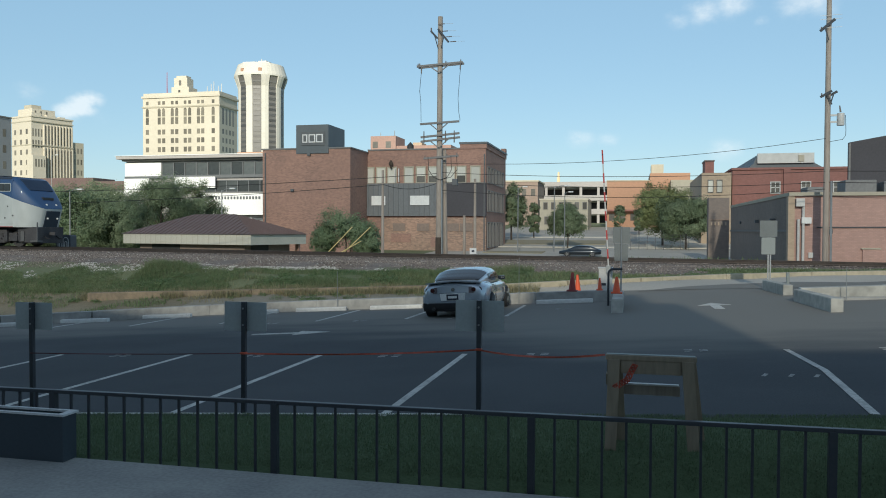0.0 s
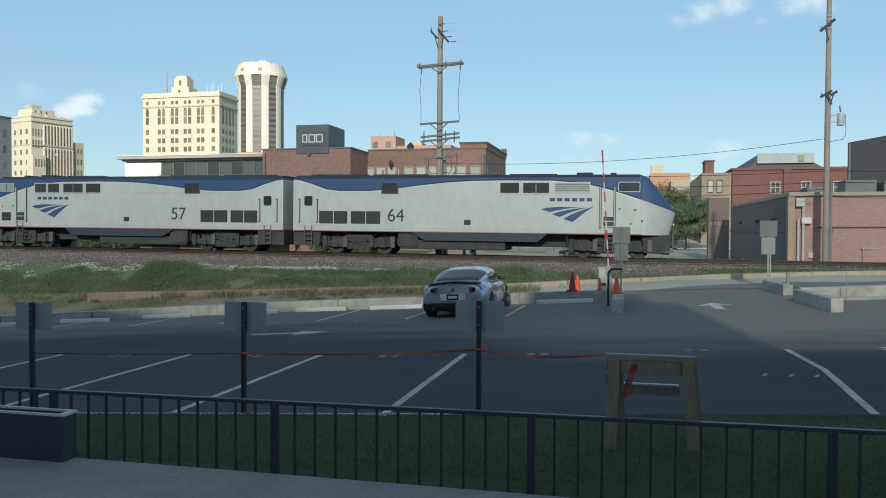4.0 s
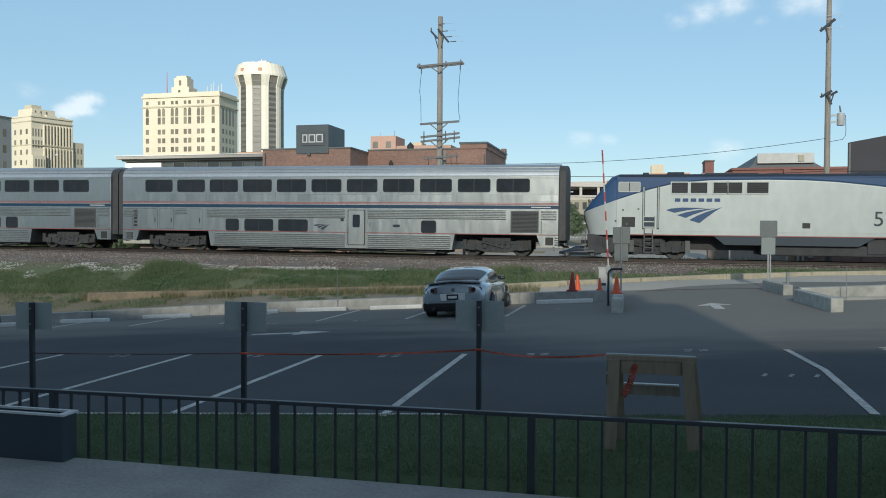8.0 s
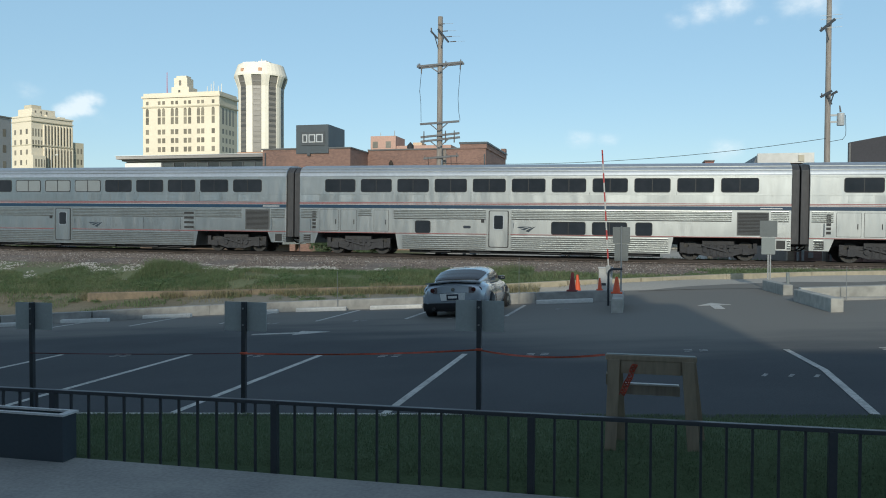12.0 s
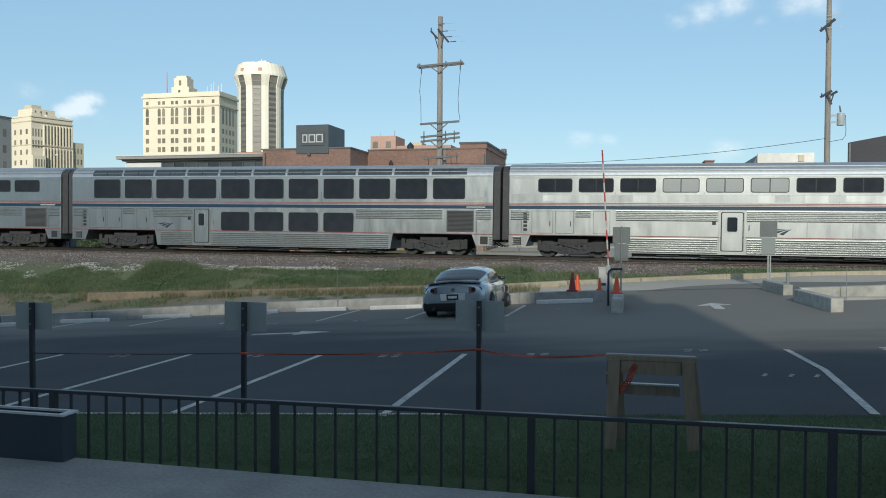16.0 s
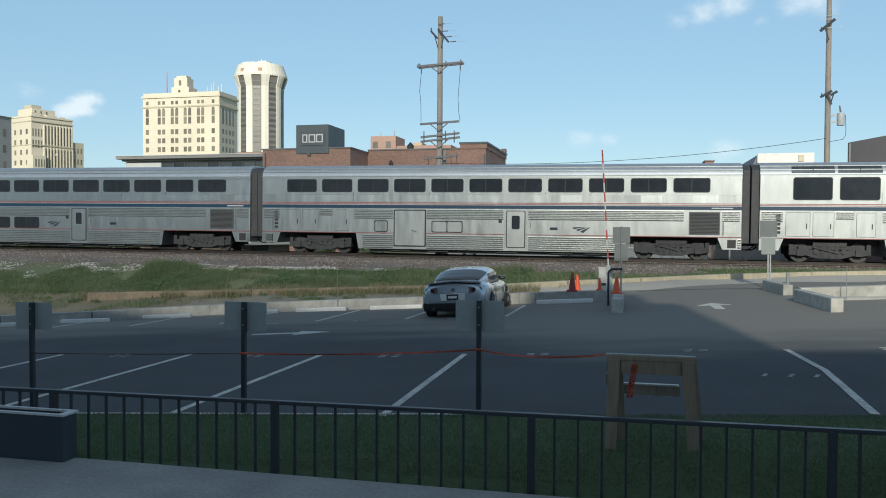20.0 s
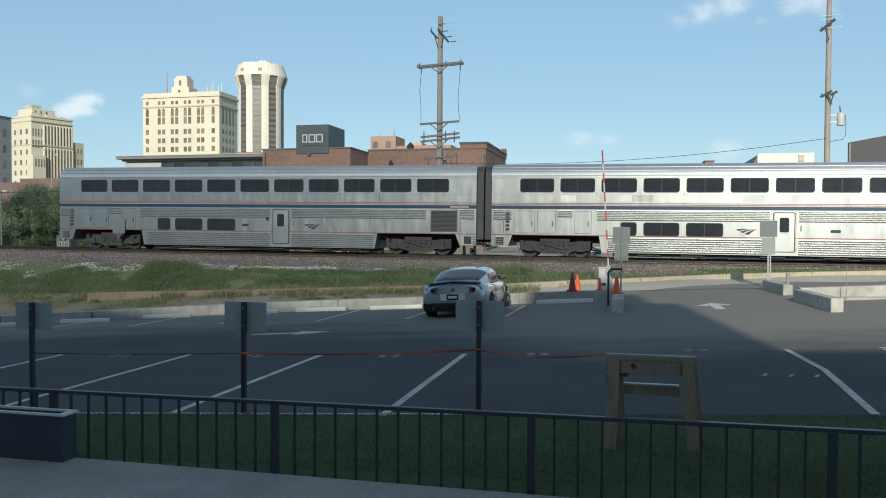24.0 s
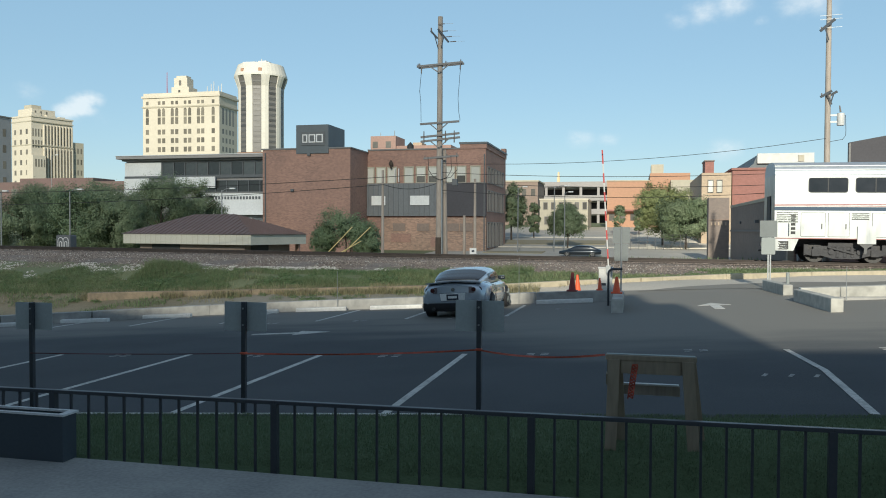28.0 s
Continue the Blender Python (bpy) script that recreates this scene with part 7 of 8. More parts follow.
def round_tower():
    h = thing("round_hotel_tower", pose(-211.5, 430, 0), "white cylindrical high-rise tower with a flared crown", "tower")
    n, first = 9, radians(-73.8)
    ring = lambda r, z: [(r * math.cos(6.28318 * i / 36), r * math.sin(6.28318 * i / 36), z) for i in range(36)]
    part("core", Shape().loft([ring(12.4, -1), ring(12.4, 84), ring(14.1, 89.9)]), TOWER_WHITE, h)
    part("crown", Shape().loft([ring(14.4, 89.6), ring(15.2, 89.9), ring(15.2, 90.8), ring(13.1, 97.0)]), TOWER_WHITE, h, "flared white crown")
    for x, y, w, z in ((-6, -5, 2.2, 98.8), (-1, -7, 1.5, 98.3), (3.5, -4, 2.6, 99.2), (7, -5, 1.4, 98.2)):
        part("roof_plant", Shape().box(x - w, x + w, y - 1.5, y + 1.5, 96.9, z), TOWER_WHITE, h)
    for i in range(n):
        a = first + 6.28318 * (i + 0.5) / n
        c, s_ = math.cos(a), math.sin(a)
        rings = []
        for z, r, k in ((-1, 13.1, 2.0), (80, 13.1, 2.0), (84, 13.3, 2.05), (88.5, 14.9, 2.3), (90, 15.3, 2.55)):
            tx, ty = -s_ * k, c * k
            q = r - 1.6
            rings.append([(c * q - tx, s_ * q - ty, z), (c * q + tx, s_ * q + ty, z), (c * (r - 0.2) + tx, s_ * (r - 0.2) + ty, z), (c * r, s_ * r, z), (c * (r - 0.2) - tx, s_ * (r - 0.2) - ty, z)])
        part("fin", Shape().loft(rings), TOWER_WHITE, h)
        b = first + 6.28318 * i / n
        if math.sin(b) < 0.25:
            here = pose(0, 0, 0, 0, 0, math.degrees(b) + 90)
            part("dark_band", DARK_BAND, TOWER_DARK, h, at=here)
            for k in range(26):
                part("window_band", WINDOW_BAND, TOWER_GLASS, h, at=here @ pose(0, -12.5, 6 + k * 3.05))
            part("crown_louvre", CROWN_LOUVRE, MID_PANEL, h, at=here)
    for x, z in ((-3, 100.5), (0.5, 101.5), (3, 99.5), (5, 99)):
        part("mast", Shape().rod((x, 0, 96.5), (x, 0, z), 0.3, 0.2, 6), TOWER_WHITE, h)
    for a in (-1.9, -1.15):
        part("crown_mark", Shape().box(-1.0, 1.0, -0.25, 0.3, 0, 1.8), BRICK_ORANGE, h, at=pose(math.cos(a) * 14.6, math.sin(a) * 14.6, 91.9, 0, 0, math.degrees(a) + 90))


DARK_BAND = Shape().loft([[(-2.6, -r, z), (2.6, -r, z), (2.6, 0.4 - r, z), (-2.6, 0.4 - r, z)] for r, z in ((12.6, 4), (12.6, 84), (14.4, 89.8))]).mesh("dark_band", TOWER_DARK)
WINDOW_BAND = Shape().box(-2.1, 2.1, -0.3, 0.1, 0, 1.45).mesh("window_band", TOWER_GLASS)
CROWN_LOUVRE = Shape().loft([[(-2.4, -r, z), (2.4, -r, z), (2.4, 0.3 - r, z), (-2.4, 0.3 - r, z)] for r, z in ((13.4, 86.0), (13.7, 86.9))]).mesh("crown_louvre", MID_PANEL)
round_tower()


def stepped_block():
    h = house("stepped_cream_building", "sunlit cream stone office block stepping down in height", "tower block")
    block(h, "wall", -267.7, -256.9, 300, 325.6, -1, 51.5, CREAM)
    block(h, "cornice", -268.0, -256.6, 299.7, 325.9, 51.5, 52.2, CREAM)
    block(h, "wing", -266, -257.0, 325.6, 333, -1, 42.0, CREAM_SHADE)
    block(h, "penthouse", -266.0, -258.2, 302, 316, 52.2, 55.4, CREAM)
    block(h, "penthouse_plant", -263.5, -259.5, 303, 309, 55.4, 57.2, CREAM_SHADE)
    block(h, "corner_pavilion", -258.6, -255.4, 299.2, 307, -1, 34.5, CREAM)
    for k in range(3):
        for z in (44, 39.5, 35, 30.5, 26, 21.5):
            pane(h, -265.8 + k * 3.2, 300, z, 1.1, 2.2, CREAM_GLASS)
    for k in range(9):
        y = 308.5 + k * 1.95
        for z, hh in ((40, 8.0), (21, 16.5)):
            pane(h, -256.9, y, z, 0.85, hh, CREAM_GLASS, face="side")
    for k in range(10):
        y = 307.5 + k * 1.95
        block(h, "pilaster", -256.9, -256.35, y - 0.3, y + 0.3, 20, 38.6, CREAM)
        block(h, "pilaster_cap", -256.9, -256.45, y - 0.3, y + 0.3, 39.4, 48.6, CREAM)
    for z in (39.0, 49.4):
        block(h, "string_course", -267.9, -256.5, 299.8, 325.8, z, z + 0.45, CREAM_SHADE)
    for k, (a, b) in enumerate(((300.5, 306.0), (309.5, 315.0), (317.5, 321.0))):
        block(h, "parapet_block", -263.5, -257.0, a, b, 52.2, 53.4 - 0.3 * k, CREAM)
    for k in range(3):
        pane(h, -258.2, 304 + k * 3.4, 53.2, 1.0, 1.4, CREAM_GLASS, face="side")
    for k in range(4):
        for z in (43, 38, 29.5):
            pane(h, -256.9 if z > 35 else -255.4, 301 + k * 1.7, z, 0.8, 3.4, CREAM_GLASS, face="side")
    for k in range(3):
        for z in (37, 32, 27, 22):
            pane(h, -257.0, 327 + k * 2.2, z, 1.0, 2.4, CREAM_GLASS, face="side")
    # the block stands askew to the street, its long pilastered side turned to the sun
    p = Vector((-256.9, 300, 0))
    h.matrix_basis = Matrix.Translation(p) @ pose(0, 0, 0, 0, 0, -18) @ Matrix.Diagonal((1.38, 0.77, 1, 1)) @ Matrix.Translation(-p)
    g = house("grey_brick_block", "grey-brown brick block at the edge of downtown")
    block(g, "wall", -210, -191.5, 200, 215, -1, 37, GREY_BRICK)
    block(g, "parapet_cap", -210.2, -191.3, 199.8, 215, 37, 37.4, MID_PANEL)
    for k in range(4):
        for z in (31, 26, 21, 16):
            pane(g, -191.5, 202.5 + k * 3.2, z, 1.4, 2.4, face="side")
    b = house("low_brown_building", "low brown brick building behind the trees")
    block(b, "wall", -150, -112, 160, 172, -1, 13.2, LOW_MAROON)
    block(b, "upper_wall", -142, -122, 162, 170, 13.2, 14.2, LOW_MAROON)
    for k in range(8):
        pane(b, -146 + k * 4.2, 160, 10.2, 1.6, 1.4)
    c = house("small_cream_building", "small sunlit cream block in the distance")
    block(c, "wall", -182, -170, 260, 270, -1, 24.2, CREAM)
    block(c, "side_wing", -170, -163, 262, 270, -1, 23.4, BRICK_ORANGE)
    for k in range(3):
        pane(c, -168.5 + k * 2, 262, 20.6, 1.1, 1.3)
    d = house("low_white_building", "low pale flat-roofed building behind the trees")
    block(d, "wall", -93, -79, 120, 130, -1, 8.6, PALE_PANEL)
    block(d, "roof_edge", -93.3, -78.7, 119.7, 130, 8.6, 8.9, MID_PANEL)


stepped_block()


def far_blocks():
    p = house("pink_rooftop_block", "dull pink brick block beyond the bank roof")
    block(p, "wall", -47.0, -42.2, 140, 146, -1, 19.5, BRICK_DUSTY)
    block(p, "lower_wing", -42.2, -32.0, 140.5, 150, -1, 17.7, BRICK_DUSTY)
    block(p, "roof_room", -39.5, -37.8, 142, 145, 17.2, 18.4, BRICK_TAN)
    for x in (-46.1, -43.6):
        pane(p, x, 140, 17.3, 1.0, 1.2)
    for x, z in ((-46.0, 20.5), (-43.3, 20.8)):
        part("mast", Shape().rod((x, 143, 17.2), (x, 143, z), 0.1, 0.07, 5), GALV, p)
    o = house("orange_brick_building", "plain orange brick building with flat roofs")
    block(o, "wall", -4.7, 2.9, 150, 165, -1, 11.4, BRICK_ORANGE)
    block(o, "roof_edge", -4.8, 3.0, 149.9, 165, 11.4, 11.6, CREAM_SHADE)
    block(o, "upper_wall", 2.9, 9.9, 150, 165, -1, 12.8, BRICK_ORANGE)
    block(o, "tan_wing", 6.4, 10.5, 146, 150, -1, 11.3, CREAM_SHADE)
    block(o, "roof_room", 3.2, 5.4, 154, 160, 12.8, 14.7, CREAM_SHADE)
    for k in range(6):
        pane(o, -3.8 + k * 1.9, 150, 4.2, 1.0, 1.3)
    block(o, "ground_awning", -4.7, 6, 148.6, 150, 5.9, 6.2, BRICK_DARK)
    d = house("parking_deck", "concrete parking deck with open floors and pale parapets", "parking deck")
    block(d, "core", -28, -4, 196, 215, -1, 13.0, DARK_WALL)
    for z in (6.2, 9.4, 12.6):
        block(d, "parapet", -28.6, -3.6, 190, 191, z, z + 1.25, ROOF_FASCIA)
        block(d, "deck_slab", -28.6, -3.6, 191, 215, z - 0.3, z, CONCRETE)
    for k in range(7):
        block(d, "column", -28.5 + k * 4.05, -27.9 + k * 4.05, 190.2, 190.9, -1, 12.6, ROOF_FASCIA)
    b = house("brown_brick_block", "brown brick block with a row of windows")
    block(b, "wall", -27.5, -19.5, 168, 180, -1, 12.6, BRICK_DARK_TAN)
    block(b, "roof_edge", -27.7, -19.3, 167.8, 180, 12.6, 12.9, CREAM_SHADE)
    for k in range(4):
        for z in (9.6, 6.4):
            pane(b, -26.2 + k * 1.9, 168, z, 0.9, 1.5)
    w = house("white_low_building", "low white building with paired windows across the street")
    block(w, "wall", -15.9, -7.6, 140, 152, -1, 7.65, CREAM_SHADE)
    block(w, "cornice", -16.0, -7.5, 139.9, 152, 7.65, 7.9, CREAM)
    for k in range(6):
        pane(w, -14.9 + k * 1.35, 140, 6.1, 0.62, 1.1, FAR_GLASS, MID_PANEL)
    for k in range(4):
        pane(w, -14.6 + k * 1.9, 140, 3.5, 0.8, 1.2, FAR_GLASS, MID_PANEL)
    s = house("church_spire", "narrow ochre-yellow distant spire")
    part("spire", Shape().loft([[(-23.8, 250, 5), (-21.6, 250, 5), (-21.6, 252.2, 5), (-23.8, 252.2, 5)], [(-22.95, 250.5, 20.6), (-22.45, 250.5, 20.6), (-22.45, 251.0, 20.6), (-22.95, 251.0, 20.6)]]), SPIRE_OCHRE, s)


far_blocks()


def east_side():
    h = house("pink_brick_workshop", "low pink-painted brick workshop with a shade-darkened brown flank beside the track")
    part("wall", Shape().slab([(8.72, 48), (40, 48), (40, 72), (8.27, 72)], 0, 4.3), BRICK_PINK, h, "pink-painted brick front")
    part("coping", Shape().slab([(8.45, 47.85), (40, 47.85), (40, 72), (8.05, 72)], 4.3, 4.5), CREAM_SHADE, h)
    # the flank's shade is put into its brick colour
    part("flank", Shape().slab([(8.5, 48.4), (8.7, 48.4), (8.25, 72), (8.1, 72)], 0, 4.3), BRICK_SHADED, h, "brown side wall with shade put into its colour")
    block(h, "corner_pier", 8.42, 8.76, 47.9, 48.45, 0, 4.3, BRICK_TAN)
    for x in (8.95, 9.2):
        part("white_pipe", Shape().rod((x, 47.85, 0.6), (x, 47.85, 4.0 if x > 9 else 3.0), 0.075, n=8), WHITE_PAINT, h)
    block(h, "meter_box", 8.8, 9.25, 47.7, 48, 3.7, 4.15, WHITE_PAINT, 0.02)
    block(h, "meter_box", 9.1, 9.6, 47.7, 48, 2.75, 3.1, PALE_PANEL, 0.02)
    block(h, "small_plate", 9.5, 9.75, 47.9, 48, 0.85, 1.15, WHITE_PAINT)
    door = block(h, "door", 12.25, 13.1, 47.9, 48, 0.35, 1.35, BRICK_PINK, label="pink painted low door")
    for z in (1.35,):
        block(h, "door_lintel", 12.18, 13.17, 47.86, 48, z, z + 0.08, CREAM_SHADE)
    part("conduit", Shape().rod((9.9, 47.93, 2.55), (24, 47.93, 2.62), 0.035, n=6), GREY_PANEL, h)
    for x in (10.4, 13.6, 15.4):
        block(h, "wall_lamp", x, x + 0.3, 47.75, 48, 2.2, 2.45, GREY_PANEL, 0.02)
    for x0, x1, z1 in ((10.2, 11.4, 5.0), (12.3, 14.0, 5.4), (14.4, 15.3, 5.3)):
        block(h, "roof_unit", x0, x1, 52, 54, 4.5, z1, ROOFING, 0.03)
    part("flank_band", Shape().slab([(8.42, 48.46), (8.6, 48.46), (8.2, 72), (8.02, 72)], 2.3, 2.42), MID_PANEL, h)
    for y in (52, 58, 66):
        block(h, "flank_lamp", 8.1, 8.4, y, y + 0.4, 2.9, 3.1, GREY_PANEL)
    w = house("dark_brick_annex", "brown brick annex, darkened for shade, with a faded letter row")
    # darker brick paints the annex as standing in shade
    block(w, "wall", 6.55, 8.3, 75, 76.5, -1, 5.3, BRICK_SHADED)
    block(w, "pale_band", 6.55, 8.3, 74.94, 75, 3.3, 3.42, BRICK_DARK_TAN)
    for k in range(5):
        block(w, "letter_bar", 6.75 + k * 0.3, 6.87 + k * 0.3, 74.94, 75, 2.85, 3.12, BRICK_TAN)
    r = house("red_brick_hall", "red brick hall with a domed attic and white sashes")
    block(r, "wall", 9.1, 19.6, 80, 100, -1, 8.1, BRICK_DARK)
    block(r, "cornice", 9.0, 19.7, 79.85, 100, 8.1, 8.3, BRICK_DARK)
    part("domed_roof", Shape().prism([(10.6, 8.35), (17.2, 8.35), (16.5, 8.75), (16.2, 9.55), (11.4, 9.55), (11.1, 8.75)], 81, 98), SLATE_BOX, r)
    block(r, "attic_panel", 11.4, 16.4, 80.7, 81, 8.75, 9.7, WHITE_PAINT, 0.03)
    block(r, "attic_vent", 15.0, 15.5, 80.6, 80.7, 8.9, 9.5, CREAM_SHADE)
    block(r, "pilaster", 13.6, 14.2, 79.8, 80, -1, 8.1, BRICK_DARK)
    for x in (12.9, 15.55, 18.3):
        wd = pane(r, x, 80, 5.95, 0.72, 0.95, FAR_GLASS, WHITE_PAINT)
        block(wd, "glazing_bar", -0.03, 0.03, -0.06, -0.02, 0, 0.95, WHITE_PAINT)
        block(wd, "glazing_bar", -0.36, 0.36, -0.06, -0.02, 0.44, 0.51, WHITE_PAINT)
    block(r, "grey_wing", 6.25, 8.9, 79, 95, -1, 7.8, BRICK_TAN)
    for x in (7.05, 7.85):
        pane(r, x, 79, 6.0, 0.42, 1.1, SHADE_GLASS, MID_PANEL)
    block(r, "stair_tower", 6.95, 7.8, 84, 87, -1, 9.3, BRICK_DARK)
    block(r, "tower_cap", 6.88, 7.87, 83.9, 87.1, 9.3, 9.42, MID_PANEL)
    r.matrix_basis = Matrix.Translation(EYE) @ Matrix.Diagonal((1.36, 1.36, 1.36, 1)) @ Matrix.Translation(-EYE)
    d = house("dark_gabled_shed", "large dark slate-clad shed with a low gable")
    part("wall", Shape().prism([(18.05, -1), (45, -1), (45, 8.2), (31.2, 12.4), (18.05, 10.0)], 75, 75.7), DARK_WALL, d)
    block(d, "corner_trim", 17.95, 18.1, 74.9, 75.05, -1, 9.9, MID_PANEL)


east_side()


def shelter():
    h = house("low_station_shelter", "low building with a brown standing-seam hip roof and cream fascia")
    x0, x1, y0, y1 = -39.4, -27.9, 55, 65
    block(h, "wall", x0 + 1, x1 - 1, y0 + 1, y1 - 1, -0.5, 1.3, BRICK_DARK_TAN)
    block(h, "fascia", x0, x1, y0, y1, 1.13, 1.92, FASCIA, 0.01, "cream ribbed fascia")
    for k in range(24):
        x = x0 + 0.25 + k * 0.48
        block(h, "fascia_joint", x, x + 0.02, y0 - 0.012, y0, 1.15, 1.9, CREAM_SHADE)
    ridge = [(-35.6, 60, 3.55), (-31.7, 60, 3.55)]
    a = [(x0 - 0.15, y0 - 0.15, 1.93), (x1 + 0.15, y0 - 0.15, 1.93), (x1 + 0.15, y1 + 0.15, 1.93), (x0 - 0.15, y1 + 0.15, 1.93)]
    part("roof", Shape().add(a + ridge, [(0, 1, 5, 4), (1, 2, 5), (2, 3, 4, 5), (3, 0, 4), (3, 2, 1, 0)]), SEAM_ROOF, h, "brown standing-seam metal roof")
    for k in range(27):
        x = x0 + 0.2 + k * 0.43
        t = min(1.0, (x - x0 + 0.15) / (-35.6 - x0 + 0.15), (x1 + 0.15 - x) / (x1 + 0.15 + 31.7))
        part("seam", Shape().bar((x, y0 - 0.15, 1.95), (x, y0 - 0.15 + 5.15 * t, 1.95 + 1.62 * t), 0.03, 0.05), SEAM_ROOF, h)
    for k in range(23):
        y = y0 + 0.1 + k * 0.43
        t = min(1.0, (y - y0 + 0.15) / 5.15, (y1 + 0.15 - y) / 5.15)
        part("seam", Shape().bar((x1 + 0.15, y, 1.95), (x1 + 0.15 - 3.95 * t, y, 1.95 + 1.62 * t), 0.03, 0.05), SEAM_ROOF, h)
    block(h, "opening", -37.2, -34.6, y0 + 0.95, y0 + 1, 0.2, 1.2, GRILLE)
    block(h, "opening", x1 - 1, x1 - 0.95, 57, 60, 0.1, 1.2, GRILLE)
    p = Vector((x1, y0, 0))
    h.matrix_basis = Matrix.Translation(p) @ pose(0, 0, 0, 0, 0, -14) @ Matrix.Diagonal((1.18, 0.68, 1, 1)) @ Matrix.Translation(-p)
    block(h, "end_post", x1 - 0.5, x1 - 0.2, y1 - 1.0, y1 - 0.7, -0.3, 1.25, BRICK_RED)


shelter()
# unseen block added behind the viewer; its stepped outline shapes the lot's shade
single("shade_block", Shape().prism([(-90, -0.2), (70, -0.2), (70, 9.1), (4.6, 9.1), (4.6, 12.9), (3.9, 12.9), (3.9, 14.4), (0.6, 14.4), (0.6, 12.7), (-9.0, 12.7), (-9.0, 12.2), (-90, 12.2)], -26.0, -8.0), SHADE_BLOCK_WALL, pose(0, 0, 0), "unseen plain block added behind the viewer to shade the lot", "building", kind="structure")


# ---- trees ----
def tree(x, y, high, wide, material, label, seed, bare=0.18, leaves=2600, size=0.3, name="tree", stems=1, group="trees beyond the track", boughs=34):
    rr = random.Random(seed)
    gz = ground_z(x, y)
    t = thing(name, pose(x, y, gz - 0.05), label, name if name != "tree" else "tree", group)
    wood = Shape()
    r0 = 0.03 * high * 0.6
    for _ in range(stems):
        ox, oy = (rr.uniform(-0.4, 0.4), rr.uniform(-0.3, 0.3)) if stems > 1 else (0, 0)
        pts = [Vector((ox, oy, 0)), Vector((ox * 1.4 + rr.uniform(-0.1, 0.1), oy, high * 0.25)), Vector((ox * 2 + rr.uniform(-0.2, 0.2), oy * 2, high * 0.5)), Vector((ox * 2.5 + rr.uniform(-0.3, 0.3), oy * 2, high * 0.8))]
        for k, (p, q) in enumerate(zip(pts, pts[1:])):
            wood.rod(p, q, r0 * (1 - 0.28 * k), r0 * (0.72 - 0.24 * k), 8)
        for k in range(6):
            p = pts[1].lerp(pts[3], rr.uniform(0.0, 0.8))
            a = rr.uniform(0, 6.28)
            q = p + Vector((math.cos(a) * wide * 0.36, math.sin(a) * wide * 0.36, high * rr.uniform(0.1, 0.25)))
            wood.rod(p, q, r0 * 0.4, r0 * 0.12, 6)
    part("trunk", wood, BARK, t, "brown trunk and limbs")
    vs, fs = [], []
    # a dozen boughs of uneven reach, each carrying its own sprays of leaves
    clumps = []
    for bough in range(boughs):
        u = bare + 0.08 + (0.82 - bare) * rr.random() ** 0.85
        full = math.sin(math.pi * min(1, (u - bare + 0.04) / (1.04 - bare)) ** 0.8) ** 0.6
        a, d = rr.uniform(0, 6.28), wide / 2 * full * rr.uniform(0.45, 0.85)
        bx, by, bz, br = math.cos(a) * d, math.sin(a) * d, u * high, wide * rr.uniform(0.15, 0.25)
        for _ in range(11):
            v = Vector((rr.gauss(0, 1), rr.gauss(0, 1), rr.gauss(0, 0.8))).normalized() * br * rr.uniform(0.3, 1.0)
            clumps.append((bx + v.x, by + v.y, max(bare * high + 0.2, bz + v.z), wide * rr.uniform(0.06, 0.13)))
    leaves, size = int(leaves * 3.4), size * 0.6
    for i in range(leaves):
        cx, cy, cz, cr = clumps[i % len(clumps)]
        v = Vector((rr.gauss(0, 1), rr.gauss(0, 1), rr.gauss(0, 0.75)))
        v = v.normalized() * cr * rr.uniform(0.35, 1.1)
        p = Vector((cx, cy, cz)) + v
        out = Vector((p.x / wide, p.y / wide, (p.z / high - 0.5) * 0.8))
        n = (v.normalized() * 0.55 + out * 2.4 + Vector((rr.uniform(-0.4, 0.4), rr.uniform(-0.4, 0.4), rr.uniform(-0.25, 0.5)))).normalized()
        e = n.orthogonal().normalized()
        f = n.cross(e)
        a = rr.uniform(0, 6.28)
        e, f = e * math.cos(a) + f * math.sin(a), f * math.cos(a) - e * math.sin(a)
        s = size * rr.uniform(0.6, 1.3)
        k = len(vs)
        vs += [tuple(p - e * s * 0.5), tuple(p + f * s * 0.32), tuple(p + e * s * 0.5), tuple(p - f * s * 0.32)]
        fs.append((k, k + 1, k + 2, k + 3))
    part("crown", raw_mesh("crown", vs, fs, material), material, t, "uneven crown of green leaves")


for i, (x, y, hh, w) in enumerate(((-66, 80, 7.0, 6.5), (-61.5, 74, 6.6, 6.5), (-57, 78, 7.2, 6.0), (-53, 72, 6.4, 6.0), (-50, 80, 7.4, 6.0), (-47.2, 73, 6.6, 5.6), (-46.3, 79, 6.9, 4.4), (-58.5, 67, 4.6, 5.5), (-51.5, 66, 4.8, 5.5), (-47, 66, 4.6, 4.6), (-64, 67, 5.0, 5.5), (-70, 72, 6.2, 6.5))):
    tree(x, y, hh + (0.9 if x < -43 else 0.5), w + 1.6, LEAF_A if i % 4 else LEAF_B, "dense dark green tree beside the railway", 20 + i, 0.05, 7500, 0.27, boughs=22)
tree(-26.2, 71, 4.9, 5.6, LEAF_B, "bushy green tree against the brick wall", 50, 0.02, 5000, 0.24, stems=2, boughs=18)
tree(-28.6, 71.5, 3.2, 3.0, LEAF_B, "bushy green tree against the brick wall", 51, 0.02, 2600, 0.24, stems=2)
tree(-24.0, 70.5, 3.0, 3.0, LEAF_B, "bushy green tree against the brick wall", 52, 0.02, 2600, 0.24, stems=2)
